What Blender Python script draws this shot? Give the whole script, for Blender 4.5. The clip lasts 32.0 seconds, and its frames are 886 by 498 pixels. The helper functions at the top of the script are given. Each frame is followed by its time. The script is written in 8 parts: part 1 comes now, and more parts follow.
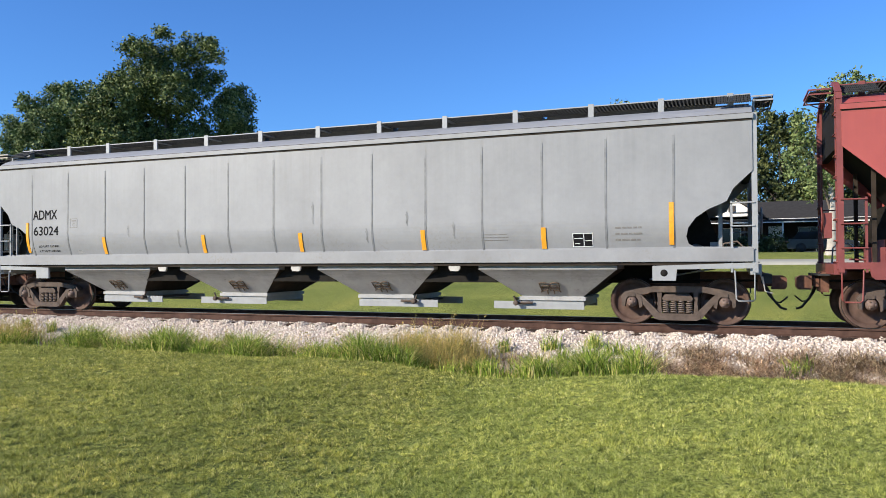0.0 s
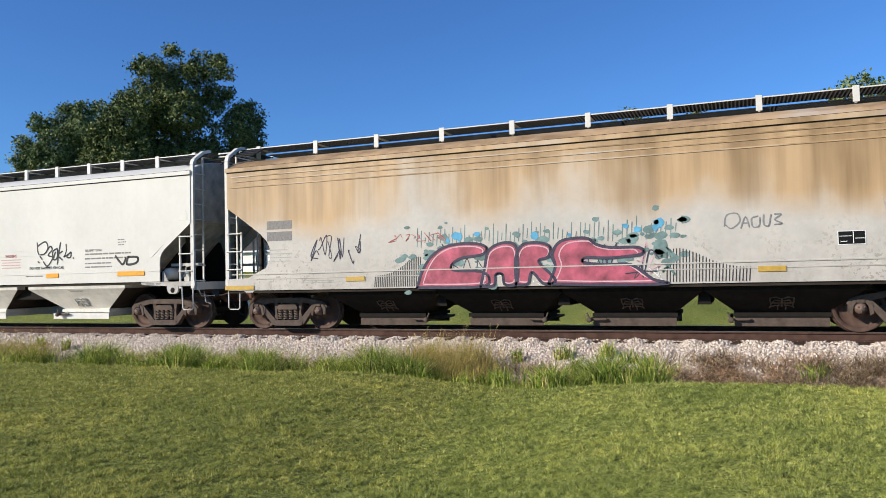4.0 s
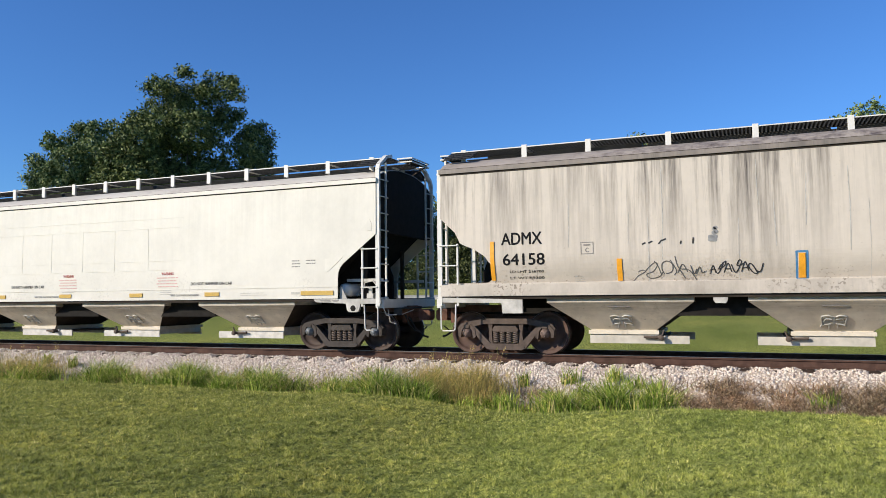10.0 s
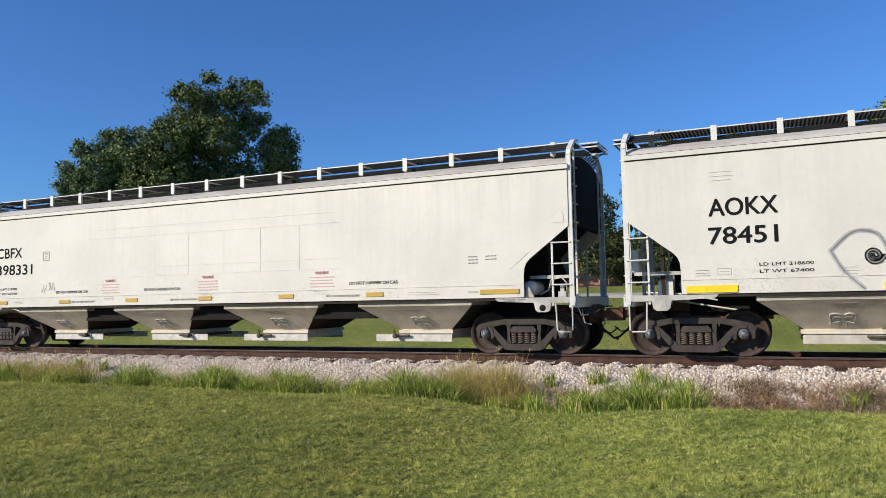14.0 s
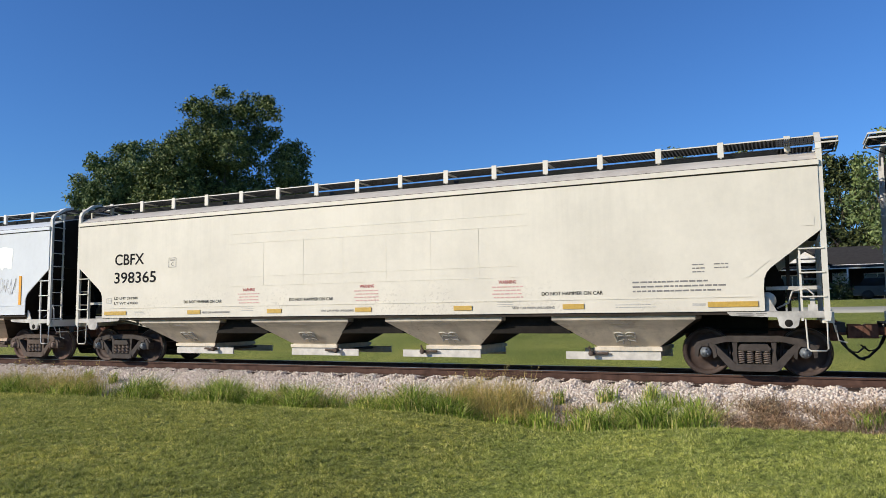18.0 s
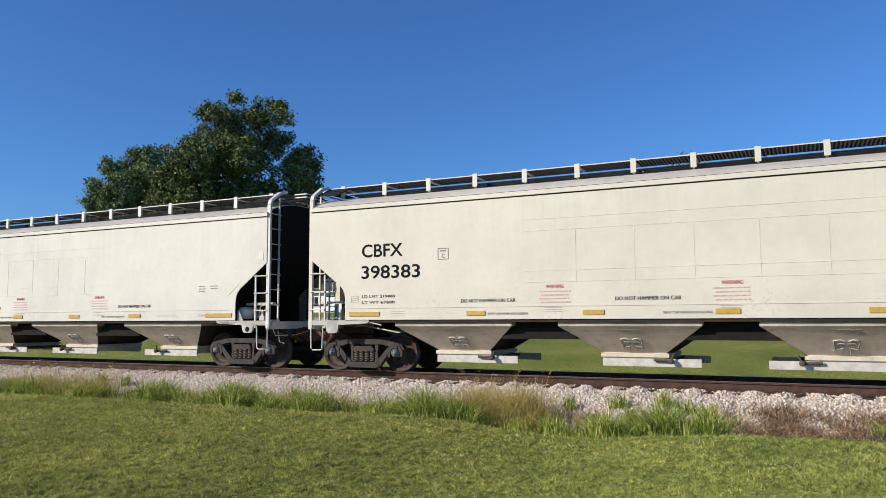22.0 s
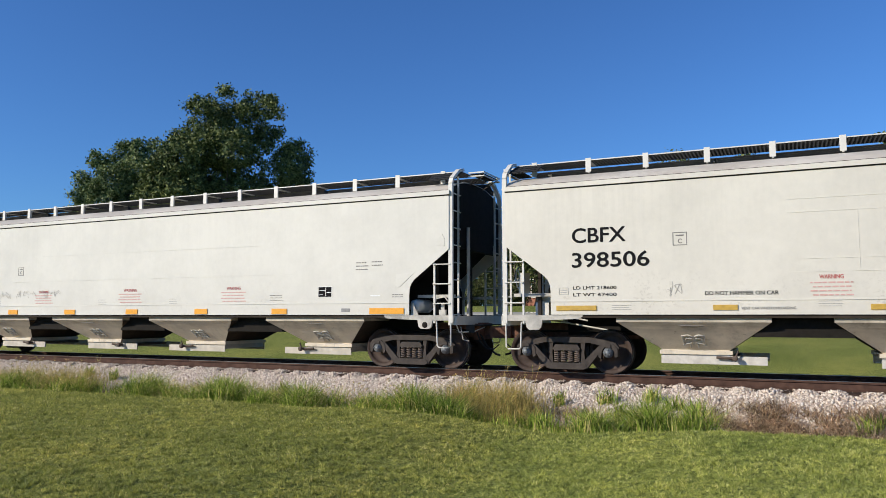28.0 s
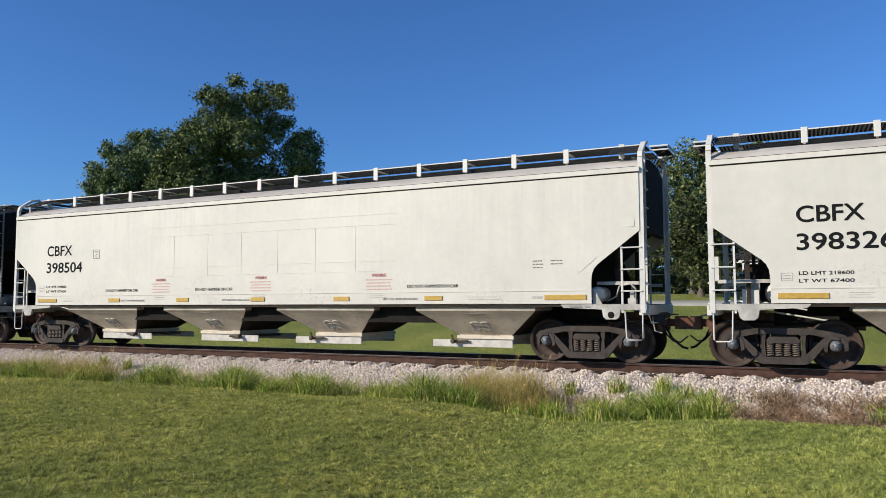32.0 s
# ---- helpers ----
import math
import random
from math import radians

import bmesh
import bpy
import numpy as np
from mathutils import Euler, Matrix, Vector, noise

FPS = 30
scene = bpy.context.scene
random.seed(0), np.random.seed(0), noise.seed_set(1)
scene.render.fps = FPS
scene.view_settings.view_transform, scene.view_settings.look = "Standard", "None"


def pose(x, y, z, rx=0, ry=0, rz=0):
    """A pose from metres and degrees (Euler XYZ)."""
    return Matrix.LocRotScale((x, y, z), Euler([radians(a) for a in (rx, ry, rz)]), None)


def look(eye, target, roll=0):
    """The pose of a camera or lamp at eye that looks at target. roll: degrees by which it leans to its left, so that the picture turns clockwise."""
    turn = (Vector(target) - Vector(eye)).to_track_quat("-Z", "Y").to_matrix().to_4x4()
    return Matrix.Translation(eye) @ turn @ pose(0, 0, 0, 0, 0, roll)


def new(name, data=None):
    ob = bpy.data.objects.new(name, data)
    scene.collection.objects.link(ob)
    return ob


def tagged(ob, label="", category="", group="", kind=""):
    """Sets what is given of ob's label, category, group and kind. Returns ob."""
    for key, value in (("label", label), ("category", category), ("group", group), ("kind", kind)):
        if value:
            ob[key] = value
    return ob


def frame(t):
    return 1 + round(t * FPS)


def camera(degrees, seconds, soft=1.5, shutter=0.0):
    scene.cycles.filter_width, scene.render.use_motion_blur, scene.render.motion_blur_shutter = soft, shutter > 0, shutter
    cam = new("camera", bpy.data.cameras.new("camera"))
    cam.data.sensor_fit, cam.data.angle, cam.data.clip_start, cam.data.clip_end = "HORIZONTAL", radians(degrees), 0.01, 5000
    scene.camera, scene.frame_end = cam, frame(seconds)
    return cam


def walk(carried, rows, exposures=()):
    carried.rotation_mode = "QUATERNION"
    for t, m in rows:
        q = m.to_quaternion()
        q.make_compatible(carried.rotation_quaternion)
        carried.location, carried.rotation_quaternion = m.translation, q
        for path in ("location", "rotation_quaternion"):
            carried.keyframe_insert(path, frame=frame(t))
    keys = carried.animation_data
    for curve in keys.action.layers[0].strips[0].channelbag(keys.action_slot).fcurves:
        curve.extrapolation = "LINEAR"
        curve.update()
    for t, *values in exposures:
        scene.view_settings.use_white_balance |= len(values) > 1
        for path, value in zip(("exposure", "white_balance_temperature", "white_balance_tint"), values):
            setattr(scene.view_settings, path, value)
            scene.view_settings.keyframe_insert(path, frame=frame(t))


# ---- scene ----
# ---------------------------------------------------------------- camera
# World: x along the track in the direction of travel, y away from the camera, z = 0 at rail top.
EYE = (0.0, 0.0, 1.253)
TRACK_Y = 16.636
cam = camera(61.76, 32.0, soft=0.75)
walk(cam, [(t, pose(*EYE, rx, ry, rz)) for t, rx, ry, rz in [
    (0, 91.13, 0.26, 20.97), (0.5, 91.18, 0.43, 19.91), (1, 91.39, 0.51, 19.29), (1.5, 91.59, 0.48, 19.14),
    (2, 91.75, 0.51, 19.44), (2.5, 91.81, 0.68, 20.01), (3, 91.90, 0.89, 20.73), (3.5, 91.98, 1.13, 21.32),
    (5.5, 91.95, 1.65, 23.16), (6, 92.00, 1.74, 23.53), (6.5, 92.12, 1.74, 23.76), (7, 92.30, 1.72, 23.81),
    (7.5, 92.49, 1.53, 23.62), (8, 92.73, 1.29, 23.20), (8.5, 93.03, 1.02, 22.74), (9, 93.32, 0.83, 22.39),
    (9.5, 93.57, 0.67, 22.24), (10, 93.73, 0.58, 22.38), (10.5, 93.75, 0.61, 22.70), (11, 93.74, 0.67, 23.02),
    (11.5, 93.71, 0.89, 23.30), (12, 93.70, 0.98, 23.54), (12.5, 93.68, 1.07, 23.76), (13, 93.69, 1.10, 23.94),
    (13.5, 93.75, 1.11, 24.11), (15.5, 94.20, 1.06, 24.77), (16, 94.32, 0.92, 24.74), (16.5, 94.50, 0.89, 24.67),
    (17, 94.71, 0.76, 24.69), (17.5, 94.90, 0.63, 24.80), (18, 95.04, 0.63, 24.99), (18.5, 95.15, 0.61, 25.14),
    (19, 95.23, 0.53, 25.31), (19.5, 95.26, 0.58, 25.45), (20, 95.30, 0.54, 25.59), (20.5, 95.31, 0.54, 25.72),
    (21, 95.33, 0.47, 25.81), (21.5, 95.36, 0.37, 25.85), (22, 95.42, 0.26, 25.85), (22.5, 95.50, 0.13, 25.83),
    (23, 95.58, 0.08, 25.81), (23.5, 95.71, 0.04, 25.78), (24, 95.88, -0.00, 25.77), (24.5, 96.06, 0.03, 25.79),
    (25, 96.21, 0.09, 25.79), (25.5, 96.30, 0.17, 25.79), (27.5, 95.32, 0.07, 25.13), (28, 95.06, 0.05, 25.07),
    (28.5, 94.93, 0.02, 25.10), (29, 94.92, -0.04, 25.23), (29.5, 94.91, -0.04, 25.36), (30, 94.89, -0.05, 25.47),
    (30.5, 94.84, 0.02, 25.55), (31, 94.75, 0.10, 25.63), (31.5, 94.55, 0.15, 25.75), (32, 94.24, 0.15, 25.89),
]], exposures=[
    (0.0, 0.56), (3.0, 0.24), (6.0, 0.10), (9.0, 0.22), (11.0, 0.15), (16.0, 0.06), (32.0, 0.02),
])

# ---------------------------------------------------------------- light
world = bpy.data.worlds.new("sky")
scene.world = world
world.use_nodes = True
SUN_ELEV, SUN_AZ = 26.0, 222.0          # degrees; azimuth clockwise from +y
sky = world.node_tree.nodes.new("ShaderNodeTexSky")
sky.sky_type = "NISHITA"
sky.sun_disc = False
sky.sun_elevation, sky.sun_rotation = radians(SUN_ELEV), radians(SUN_AZ)
sky.air_density, sky.dust_density, sky.ozone_density = 1.0, 0.3, 2.5
backg = world.node_tree.nodes["Background"]
backg.inputs["Strength"].default_value = 0.098
tint = world.node_tree.nodes.new("ShaderNodeMix")
tint.data_type, tint.blend_type = "RGBA", "MULTIPLY"
tint.inputs[0].default_value = 1.0
tint.inputs[7].default_value = (0.46, 0.83, 1.36, 1)      # a deep clear afternoon blue
world.node_tree.links.new(sky.outputs[0], tint.inputs[6])
world.node_tree.links.new(tint.outputs[2], backg.inputs["Color"])
sun_data = bpy.data.lights.new("sun", "SUN")
sun_data.energy, sun_data.angle, sun_data.color = 4.9, radians(0.53), (1.0, 0.90, 0.75)
sun = new("sun", sun_data)
_az, _el = radians(SUN_AZ), radians(SUN_ELEV)
sun_pos = Vector((math.sin(_az) * math.cos(_el), math.cos(_az) * math.cos(_el), math.sin(_el)))
sun.matrix_world = look(sun_pos * 100, (0, 0, 0))

# ---------------------------------------------------------------- mesh helpers
class B:
    """Collects vertices and faces of one mesh."""
    def __init__(s):
        s.v, s.f, s.sm = [], [], []

    def add(s, vs, fs, smooth=False):
        n = len(s.v)
        s.v += [tuple(a) for a in vs]
        s.f += [tuple(i + n for i in q) for q in fs]
        s.sm += [smooth] * len(fs)
        return s

    def box(s, x0, x1, y0, y1, z0, z1):
        return s.add([(x, y, z) for x in (x0, x1) for y in (y0, y1) for z in (z0, z1)],
                     [(0, 1, 3, 2), (4, 6, 7, 5), (0, 4, 5, 1), (2, 3, 7, 6), (0, 2, 6, 4), (1, 5, 7, 3)])

    def prism(s, poly, y0, y1):
        """poly: (x, z) outline, extruded along y."""
        n = len(poly)
        return s.add([(x, y0, z) for x, z in poly] + [(x, y1, z) for x, z in poly],
                     [tuple(range(n)), tuple(range(2 * n - 1, n - 1, -1))] + [(i, (i + 1) % n + 0, (i + 1) % n + n, i + n)[::-1] for i in range(n)])

    def sweep(s, poly, x0, x1):
        """poly: (y, z) outline, extruded along x."""
        n = len(poly)
        return s.add([(x0, y, z) for y, z in poly] + [(x1, y, z) for y, z in poly],
                     [tuple(range(n))[::-1], tuple(range(n, 2 * n))] + [(i, (i + 1) % n, (i + 1) % n + n, i + n) for i in range(n)])

    def tube(s, pts, r, n=6, r1=None):
        pts = [Vector(q) for q in pts]
        rings = []
        for i, q in enumerate(pts):
            d = (pts[min(i + 1, len(pts) - 1)] - pts[max(i - 1, 0)]).normalized()
            up = Vector((0, 0, 1)) if abs(d.z) < 0.9 else Vector((1, 0, 0))
            a = d.cross(up).normalized()
            b = d.cross(a)
            rr = r if r1 is None else r + (r1 - r) * i / (len(pts) - 1)
            rings += [q + (a * math.cos(2 * math.pi * k / n) + b * math.sin(2 * math.pi * k / n)) * rr for k in range(n)]
        fs = [(i * n + k, i * n + (k + 1) % n, (i + 1) * n + (k + 1) % n, (i + 1) * n + k) for i in range(len(pts) - 1) for k in range(n)]
        s.add(rings, fs, True)
        s.add(rings[:n], [tuple(range(n))])
        return s.add(rings[-n:], [tuple(range(n))[::-1]])

    def lathe(s, prof, n=28, cy=0.0, cx=0.0, cz=0.0, smooth=True):
        """prof: (radius, y) pairs turned about the y axis."""
        m = len(prof)
        vs = [(cx + r * math.cos(2 * math.pi * k / n), cy + y, cz + r * math.sin(2 * math.pi * k / n)) for k in range(n) for r, y in prof]
        fs = [(k * m + i, k * m + i + 1, ((k + 1) % n) * m + i + 1, ((k + 1) % n) * m + i) for k in range(n) for i in range(m - 1)]
        return s.add(vs, fs, smooth)

    def mesh(s, name, mat):
        me = bpy.data.meshes.new(name)
        me.from_pydata(s.v, [], s.f)
        me.polygons.foreach_set("use_smooth", s.sm)
        me.materials.append(mat)
        me.update()
        return me


def put(name, me, parent=None, m=None, label=""):
    ob = new(name, me)
    ob.parent = parent
    if m is not None:
        ob.matrix_basis = m
    return tagged(ob, label)


def part(name, b, mat, parent, label="", m=None):
    return put(name, b.mesh(name, mat), parent, m, label)


def thing(name, label, category, at=(0, 0, 0), group="", kind=""):
    return tagged(put(name, None, None, Matrix.Translation(at)), label, category, group, kind)


def tri_mesh(name, verts, mat, per=3):
    """A mesh of loose triangles or quads from an (n, per, 3) array."""
    n = len(verts)
    me = bpy.data.meshes.new(name)
    me.vertices.add(n * per)
    me.vertices.foreach_set("co", np.asarray(verts, dtype=np.float32).ravel())
    me.loops.add(n * per)
    me.loops.foreach_set("vertex_index", np.arange(n * per, dtype=np.int32))
    me.polygons.add(n)
    me.polygons.foreach_set("loop_start", np.arange(0, n * per, per, dtype=np.int32))
    me.polygons.foreach_set("loop_total", np.full(n, per, dtype=np.int32))
    me.materials.append(mat)
    me.update(calc_edges=True)
    return me


def grid_mesh(name, xs, ys, zs, mat):
    """A height field over the crossing of xs and ys."""
    nx, ny = len(xs), len(ys)
    X, Y = np.meshgrid(xs, ys, indexing="ij")
    co = np.stack([X, Y, zs], -1).reshape(-1, 3).astype(np.float32)
    i, j = np.meshgrid(np.arange(nx - 1), np.arange(ny - 1), indexing="ij")
    a = (i * ny + j).ravel()
    idx = np.stack([a, a + ny, a + ny + 1, a + 1], 1).astype(np.int32)
    me = bpy.data.meshes.new(name)
    me.vertices.add(len(co))
    me.vertices.foreach_set("co", co.ravel())
    me.loops.add(idx.size)
    me.loops.foreach_set("vertex_index", idx.ravel())
    me.polygons.add(len(idx))
    me.polygons.foreach_set("loop_start", np.arange(0, idx.size, 4, dtype=np.int32))
    me.polygons.foreach_set("loop_total", np.full(len(idx), 4, dtype=np.int32))
    me.polygons.foreach_set("use_smooth", np.ones(len(idx), dtype=bool))
    me.materials.append(mat)
    me.update(calc_edges=True)
    return me

# ---------------------------------------------------------------- materials
class Nodes:
    """A short way to wire a principled material."""
    def __init__(s, name):
        s.mat = bpy.data.materials.new(name)
        s.mat.use_nodes = True
        s.t = s.mat.node_tree
        s.p = s.t.nodes["Principled BSDF"]
        s.co = s.t.nodes.new("ShaderNodeTexCoord").outputs["Object"]


    def link(s, a, b):
        s.t.links.new(a, b)

    def noise(s, scale, detail=4.0, rough=0.6, stretch=(1, 1, 1), co=None):
        mp = s.t.nodes.new("ShaderNodeMapping")
        mp.inputs["Scale"].default_value = stretch
        s.link(co or s.co, mp.inputs["Vector"])
        no = s.t.nodes.new("ShaderNodeTexNoise")
        no.inputs["Scale"].default_value, no.inputs["Detail"].default_value, no.inputs["Roughness"].default_value = scale, detail, rough
        s.link(mp.outputs[0], no.inputs["Vector"])
        return no.outputs["Fac"]

    def ramp(s, fac, stops):
        r = s.t.nodes.new("ShaderNodeValToRGB")
        els = r.color_ramp.elements
        while len(els) < len(stops):
            els.new(0.5)
        for e, (p, c) in zip(els, stops):
            e.position = p
            e.color = (*c, 1) if isinstance(c, tuple) else (c, c, c, 1)
        s.link(fac, r.inputs[0])
        return r.outputs[0]

    def mix(s, fac, a, b, mode="MIX"):
        m = s.t.nodes.new("ShaderNodeMix")
        m.data_type, m.blend_type = "RGBA", mode
        for sock, val in ((m.inputs[0], fac), (m.inputs[6], a), (m.inputs[7], b)):
            if isinstance(val, (int, float)):
                sock.default_value = val
            elif isinstance(val, tuple):
                sock.default_value = (*val, 1)
            else:
                s.link(val, sock)
        return m.outputs[2]

    def math(s, op, a, b):
        m = s.t.nodes.new("ShaderNodeMath")
        m.operation = op
        for sock, val in zip(m.inputs, (a, b)):
            if isinstance(val, (int, float)):
                sock.default_value = val
            else:
                s.link(val, sock)
        return m.outputs[0]

    def axis(s, name):
        x = s.t.nodes.new("ShaderNodeSeparateXYZ")
        s.link(s.co, x.inputs[0])
        return x.outputs[name]

    def island(s):
        return s.t.nodes.new("ShaderNodeNewGeometry").outputs["Random Per Island"]

    def rand(s):
        return s.t.nodes.new("ShaderNodeObjectInfo").outputs["Random"]

    def done(s, color, rough=0.6, metal=0.0, bump=None, dist=0.01, strength=0.5, spec=0.5):
        for key, val in (("Base Color", color), ("Roughness", rough), ("Metallic", metal), ("Specular IOR Level", spec)):
            if isinstance(val, (int, float)):
                s.p.inputs[key].default_value = val
            elif isinstance(val, tuple):
                s.p.inputs[key].default_value = (*val, 1)
            else:
                s.link(val, s.p.inputs[key])
        if bump is not None:
            b = s.t.nodes.new("ShaderNodeBump")
            b.inputs["Strength"].default_value, b.inputs["Distance"].default_value = strength, dist
            s.link(bump, b.inputs["Height"])
            s.link(b.outputs[0], s.p.inputs["Normal"])
        return s.mat


def plain(name, col, rough=0.6, metal=0.0, vary=0.25, scale=6.0, spec=0.5):
    """Paint or metal with a little mottling and dust."""
    k = Nodes(name)
    a = k.noise(scale, 5)
    dark = tuple(c * (1 - vary) for c in col)
    lite = tuple(min(1, c * (1 + vary * 0.6)) for c in col)
    return k.done(k.ramp(a, [(0.3, dark), (0.7, lite)]), rough, metal, k.noise(scale * 9, 3), 0.003, 0.3, spec)


def car_paint(name, col, dirt=(0.10, 0.075, 0.05), amount=0.25, streak=0.3, streak_col=(0.03, 0.027, 0.024), rust=0.0, rust_col=(0.36, 0.15, 0.05), top=3.9, rough=0.5, cover=(0.36, 0.58), mottle=0.10):
    """Weathered body paint: run-off streaks, road film low down, faded blotches, optional rust wash from the roof."""
    k = Nodes(name)
    z = k.axis("Z")
    shift = k.t.nodes.new("ShaderNodeVectorMath")           # no two sheets stain alike
    k.link(k.co, shift.inputs[0])
    k.link(k.math("MULTIPLY", k.rand(), 60.0), shift.inputs[1])
    k.co = shift.outputs[0]
    blotch = k.noise(0.55, 5, 0.6)
    fine = k.noise(7, 5, 0.7)
    base = k.ramp(k.math("ADD", k.math("MULTIPLY", blotch, 0.7), k.math("MULTIPLY", fine, 0.3)),
                  [(0.34, tuple(c * (1 - mottle) for c in col)), (0.60, tuple(min(1, c * (1 + 0.4 * mottle)) for c in col))])
    if rust:
        wash = k.math("MULTIPLY", k.noise(0.30, 4, 0.6, (1, 1, 0.5)), k.ramp(k.math("MULTIPLY", z, 1 / 4.5), [(0.36, 0.30), (0.60, 1.0), (0.86, 1.25)]))
        runs = k.noise(1.3, 5, 0.65, (1, 1, 0.06))
        base = k.mix(k.math("MULTIPLY", k.ramp(wash, [(0.36, 0.0), (0.58, 1.0)]), 0.85 * rust), base, rust_col)
        base = k.mix(k.math("MULTIPLY", k.ramp(k.math("MULTIPLY", wash, runs), [(0.24, 0.0), (0.40, 1.0)]), 0.8 * rust), base, tuple(c * 0.42 for c in rust_col))
    runs = k.math("ADD", k.math("MULTIPLY", k.noise(3.0, 6, 0.7, (1.0, 1.0, 0.07)), 0.6), k.math("MULTIPLY", k.noise(9.0, 5, 0.7, (1.0, 1.0, 0.035)), 0.4))
    where = k.noise(0.28, 3, 0.5, (1, 1, 0.3))
    fade = k.ramp(k.math("MULTIPLY", z, 1 / top), [(0.42, 0.15), (0.95, 1.0)])
    s = k.math("MULTIPLY", k.math("MULTIPLY", k.ramp(runs, [(0.45, 0.0), (0.62, 1.0)]), k.ramp(where, [(cover[0], 0.15), (cover[1], 1.0)])), fade)
    base = k.mix(k.math("MULTIPLY", s, streak), base, streak_col)
    film = k.math("MULTIPLY", k.ramp(k.math("MULTIPLY", z, 1 / top), [(0.30, 1.0), (0.5, 0.08)]), k.ramp(k.noise(1.7, 6, 0.7, (1, 1, 0.6)), [(0.35, 0.0), (0.75, 1.0)]))
    base = k.mix(k.math("MULTIPLY", film, amount), base, dirt)
    low_down = k.math("MULTIPLY", k.ramp(k.math("MULTIPLY", z, 1 / top), [(0.40, 1.0), (0.58, 0.0)]), k.ramp(k.noise(0.8, 3), [(0.48, 0.0), (0.62, 1.0)]))
    chips = k.ramp(k.noise(15, 3, 0.6), [(0.56, 0.0), (0.60, 1.0)])
    base = k.mix(k.math("MULTIPLY", k.math("MULTIPLY", low_down, chips), min(1.0, 1.5 * amount)), base, (0.20, 0.165, 0.13))
    specks = k.ramp(k.noise(26, 2, 0.5), [(0.70, 0.0), (0.74, 1.0)])
    base = k.mix(k.math("MULTIPLY", specks, 0.25 * amount), base, (0.12, 0.06, 0.03))
    return k.done(base, k.ramp(fine, [(0.3, rough - 0.08), (0.7, rough + 0.15)]), 0.0, k.noise(1.1, 3, 0.5, (1, 1, 0.5)), 0.03, 0.25)


def hopper_paint(name, col, film, amount=0.7, low=0.5, high=1.22):
    """Sloped sheet: sill shadow and dirt film painted in level bands, vertical runs and dust low down."""
    k = Nodes(name)
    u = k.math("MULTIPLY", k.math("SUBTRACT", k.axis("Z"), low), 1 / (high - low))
    shift = k.t.nodes.new("ShaderNodeVectorMath")
    k.link(k.co, shift.inputs[0])
    k.link(k.math("MULTIPLY", k.rand(), 40.0), shift.inputs[1])
    k.co = shift.outputs[0]
    base = k.ramp(k.noise(2.2, 6, 0.65), [(0.3, tuple(c * 0.80 for c in col)), (0.7, tuple(min(1, c * 1.08) for c in col))])
    # Darker towards the sill: its shadow and sooty dirt are painted together.
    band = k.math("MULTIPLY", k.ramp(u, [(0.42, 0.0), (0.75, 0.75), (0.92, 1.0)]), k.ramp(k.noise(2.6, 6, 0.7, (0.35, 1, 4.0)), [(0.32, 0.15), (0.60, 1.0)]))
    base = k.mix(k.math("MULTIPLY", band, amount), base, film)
    runs = k.math("MULTIPLY", k.ramp(k.noise(5.0, 5, 0.7, (1, 1, 0.10)), [(0.50, 0.0), (0.68, 1.0)]), k.ramp(k.noise(0.9, 2), [(0.4, 0.2), (0.6, 1.0)]))
    base = k.mix(k.math("MULTIPLY", runs, 0.5 * amount), base, film)
    nick = k.ramp(k.noise(11, 2, 0.5, (1, 1, 2.5)), [(0.70, 0.0), (0.73, 1.0)])
    base = k.mix(k.math("MULTIPLY", nick, 0.6 * amount), base, tuple(c * 0.5 for c in film))
    return k.done(base, 0.62, 0.0, k.noise(1.6, 3), 0.03, 0.3)


def turf_zones(k, c):
    """Mound light painted in turf: olive west of the swale, lighter east, ragged border."""
    edge = k.math("ADD", k.axis("X"), k.math("MULTIPLY", k.math("SUBTRACT", k.noise(0.7, 4, 0.6), 0.5), 3.0))
    turf_scale = k.ramp(k.math("MULTIPLY", k.math("ADD", edge, 8.0), 1 / 8.0), [(0.44, (1.02, 0.97, 0.92)), (0.64, (1.0, 1.02, 0.98))])
    near = k.ramp(k.math("MULTIPLY", k.axis("Y"), 1 / 40), [(0.30, 1.0), (0.34, 0.0)])
    return k.mix(1.0, c, k.mix(near, (1.0, 1.0, 1.0), turf_scale), "MULTIPLY")


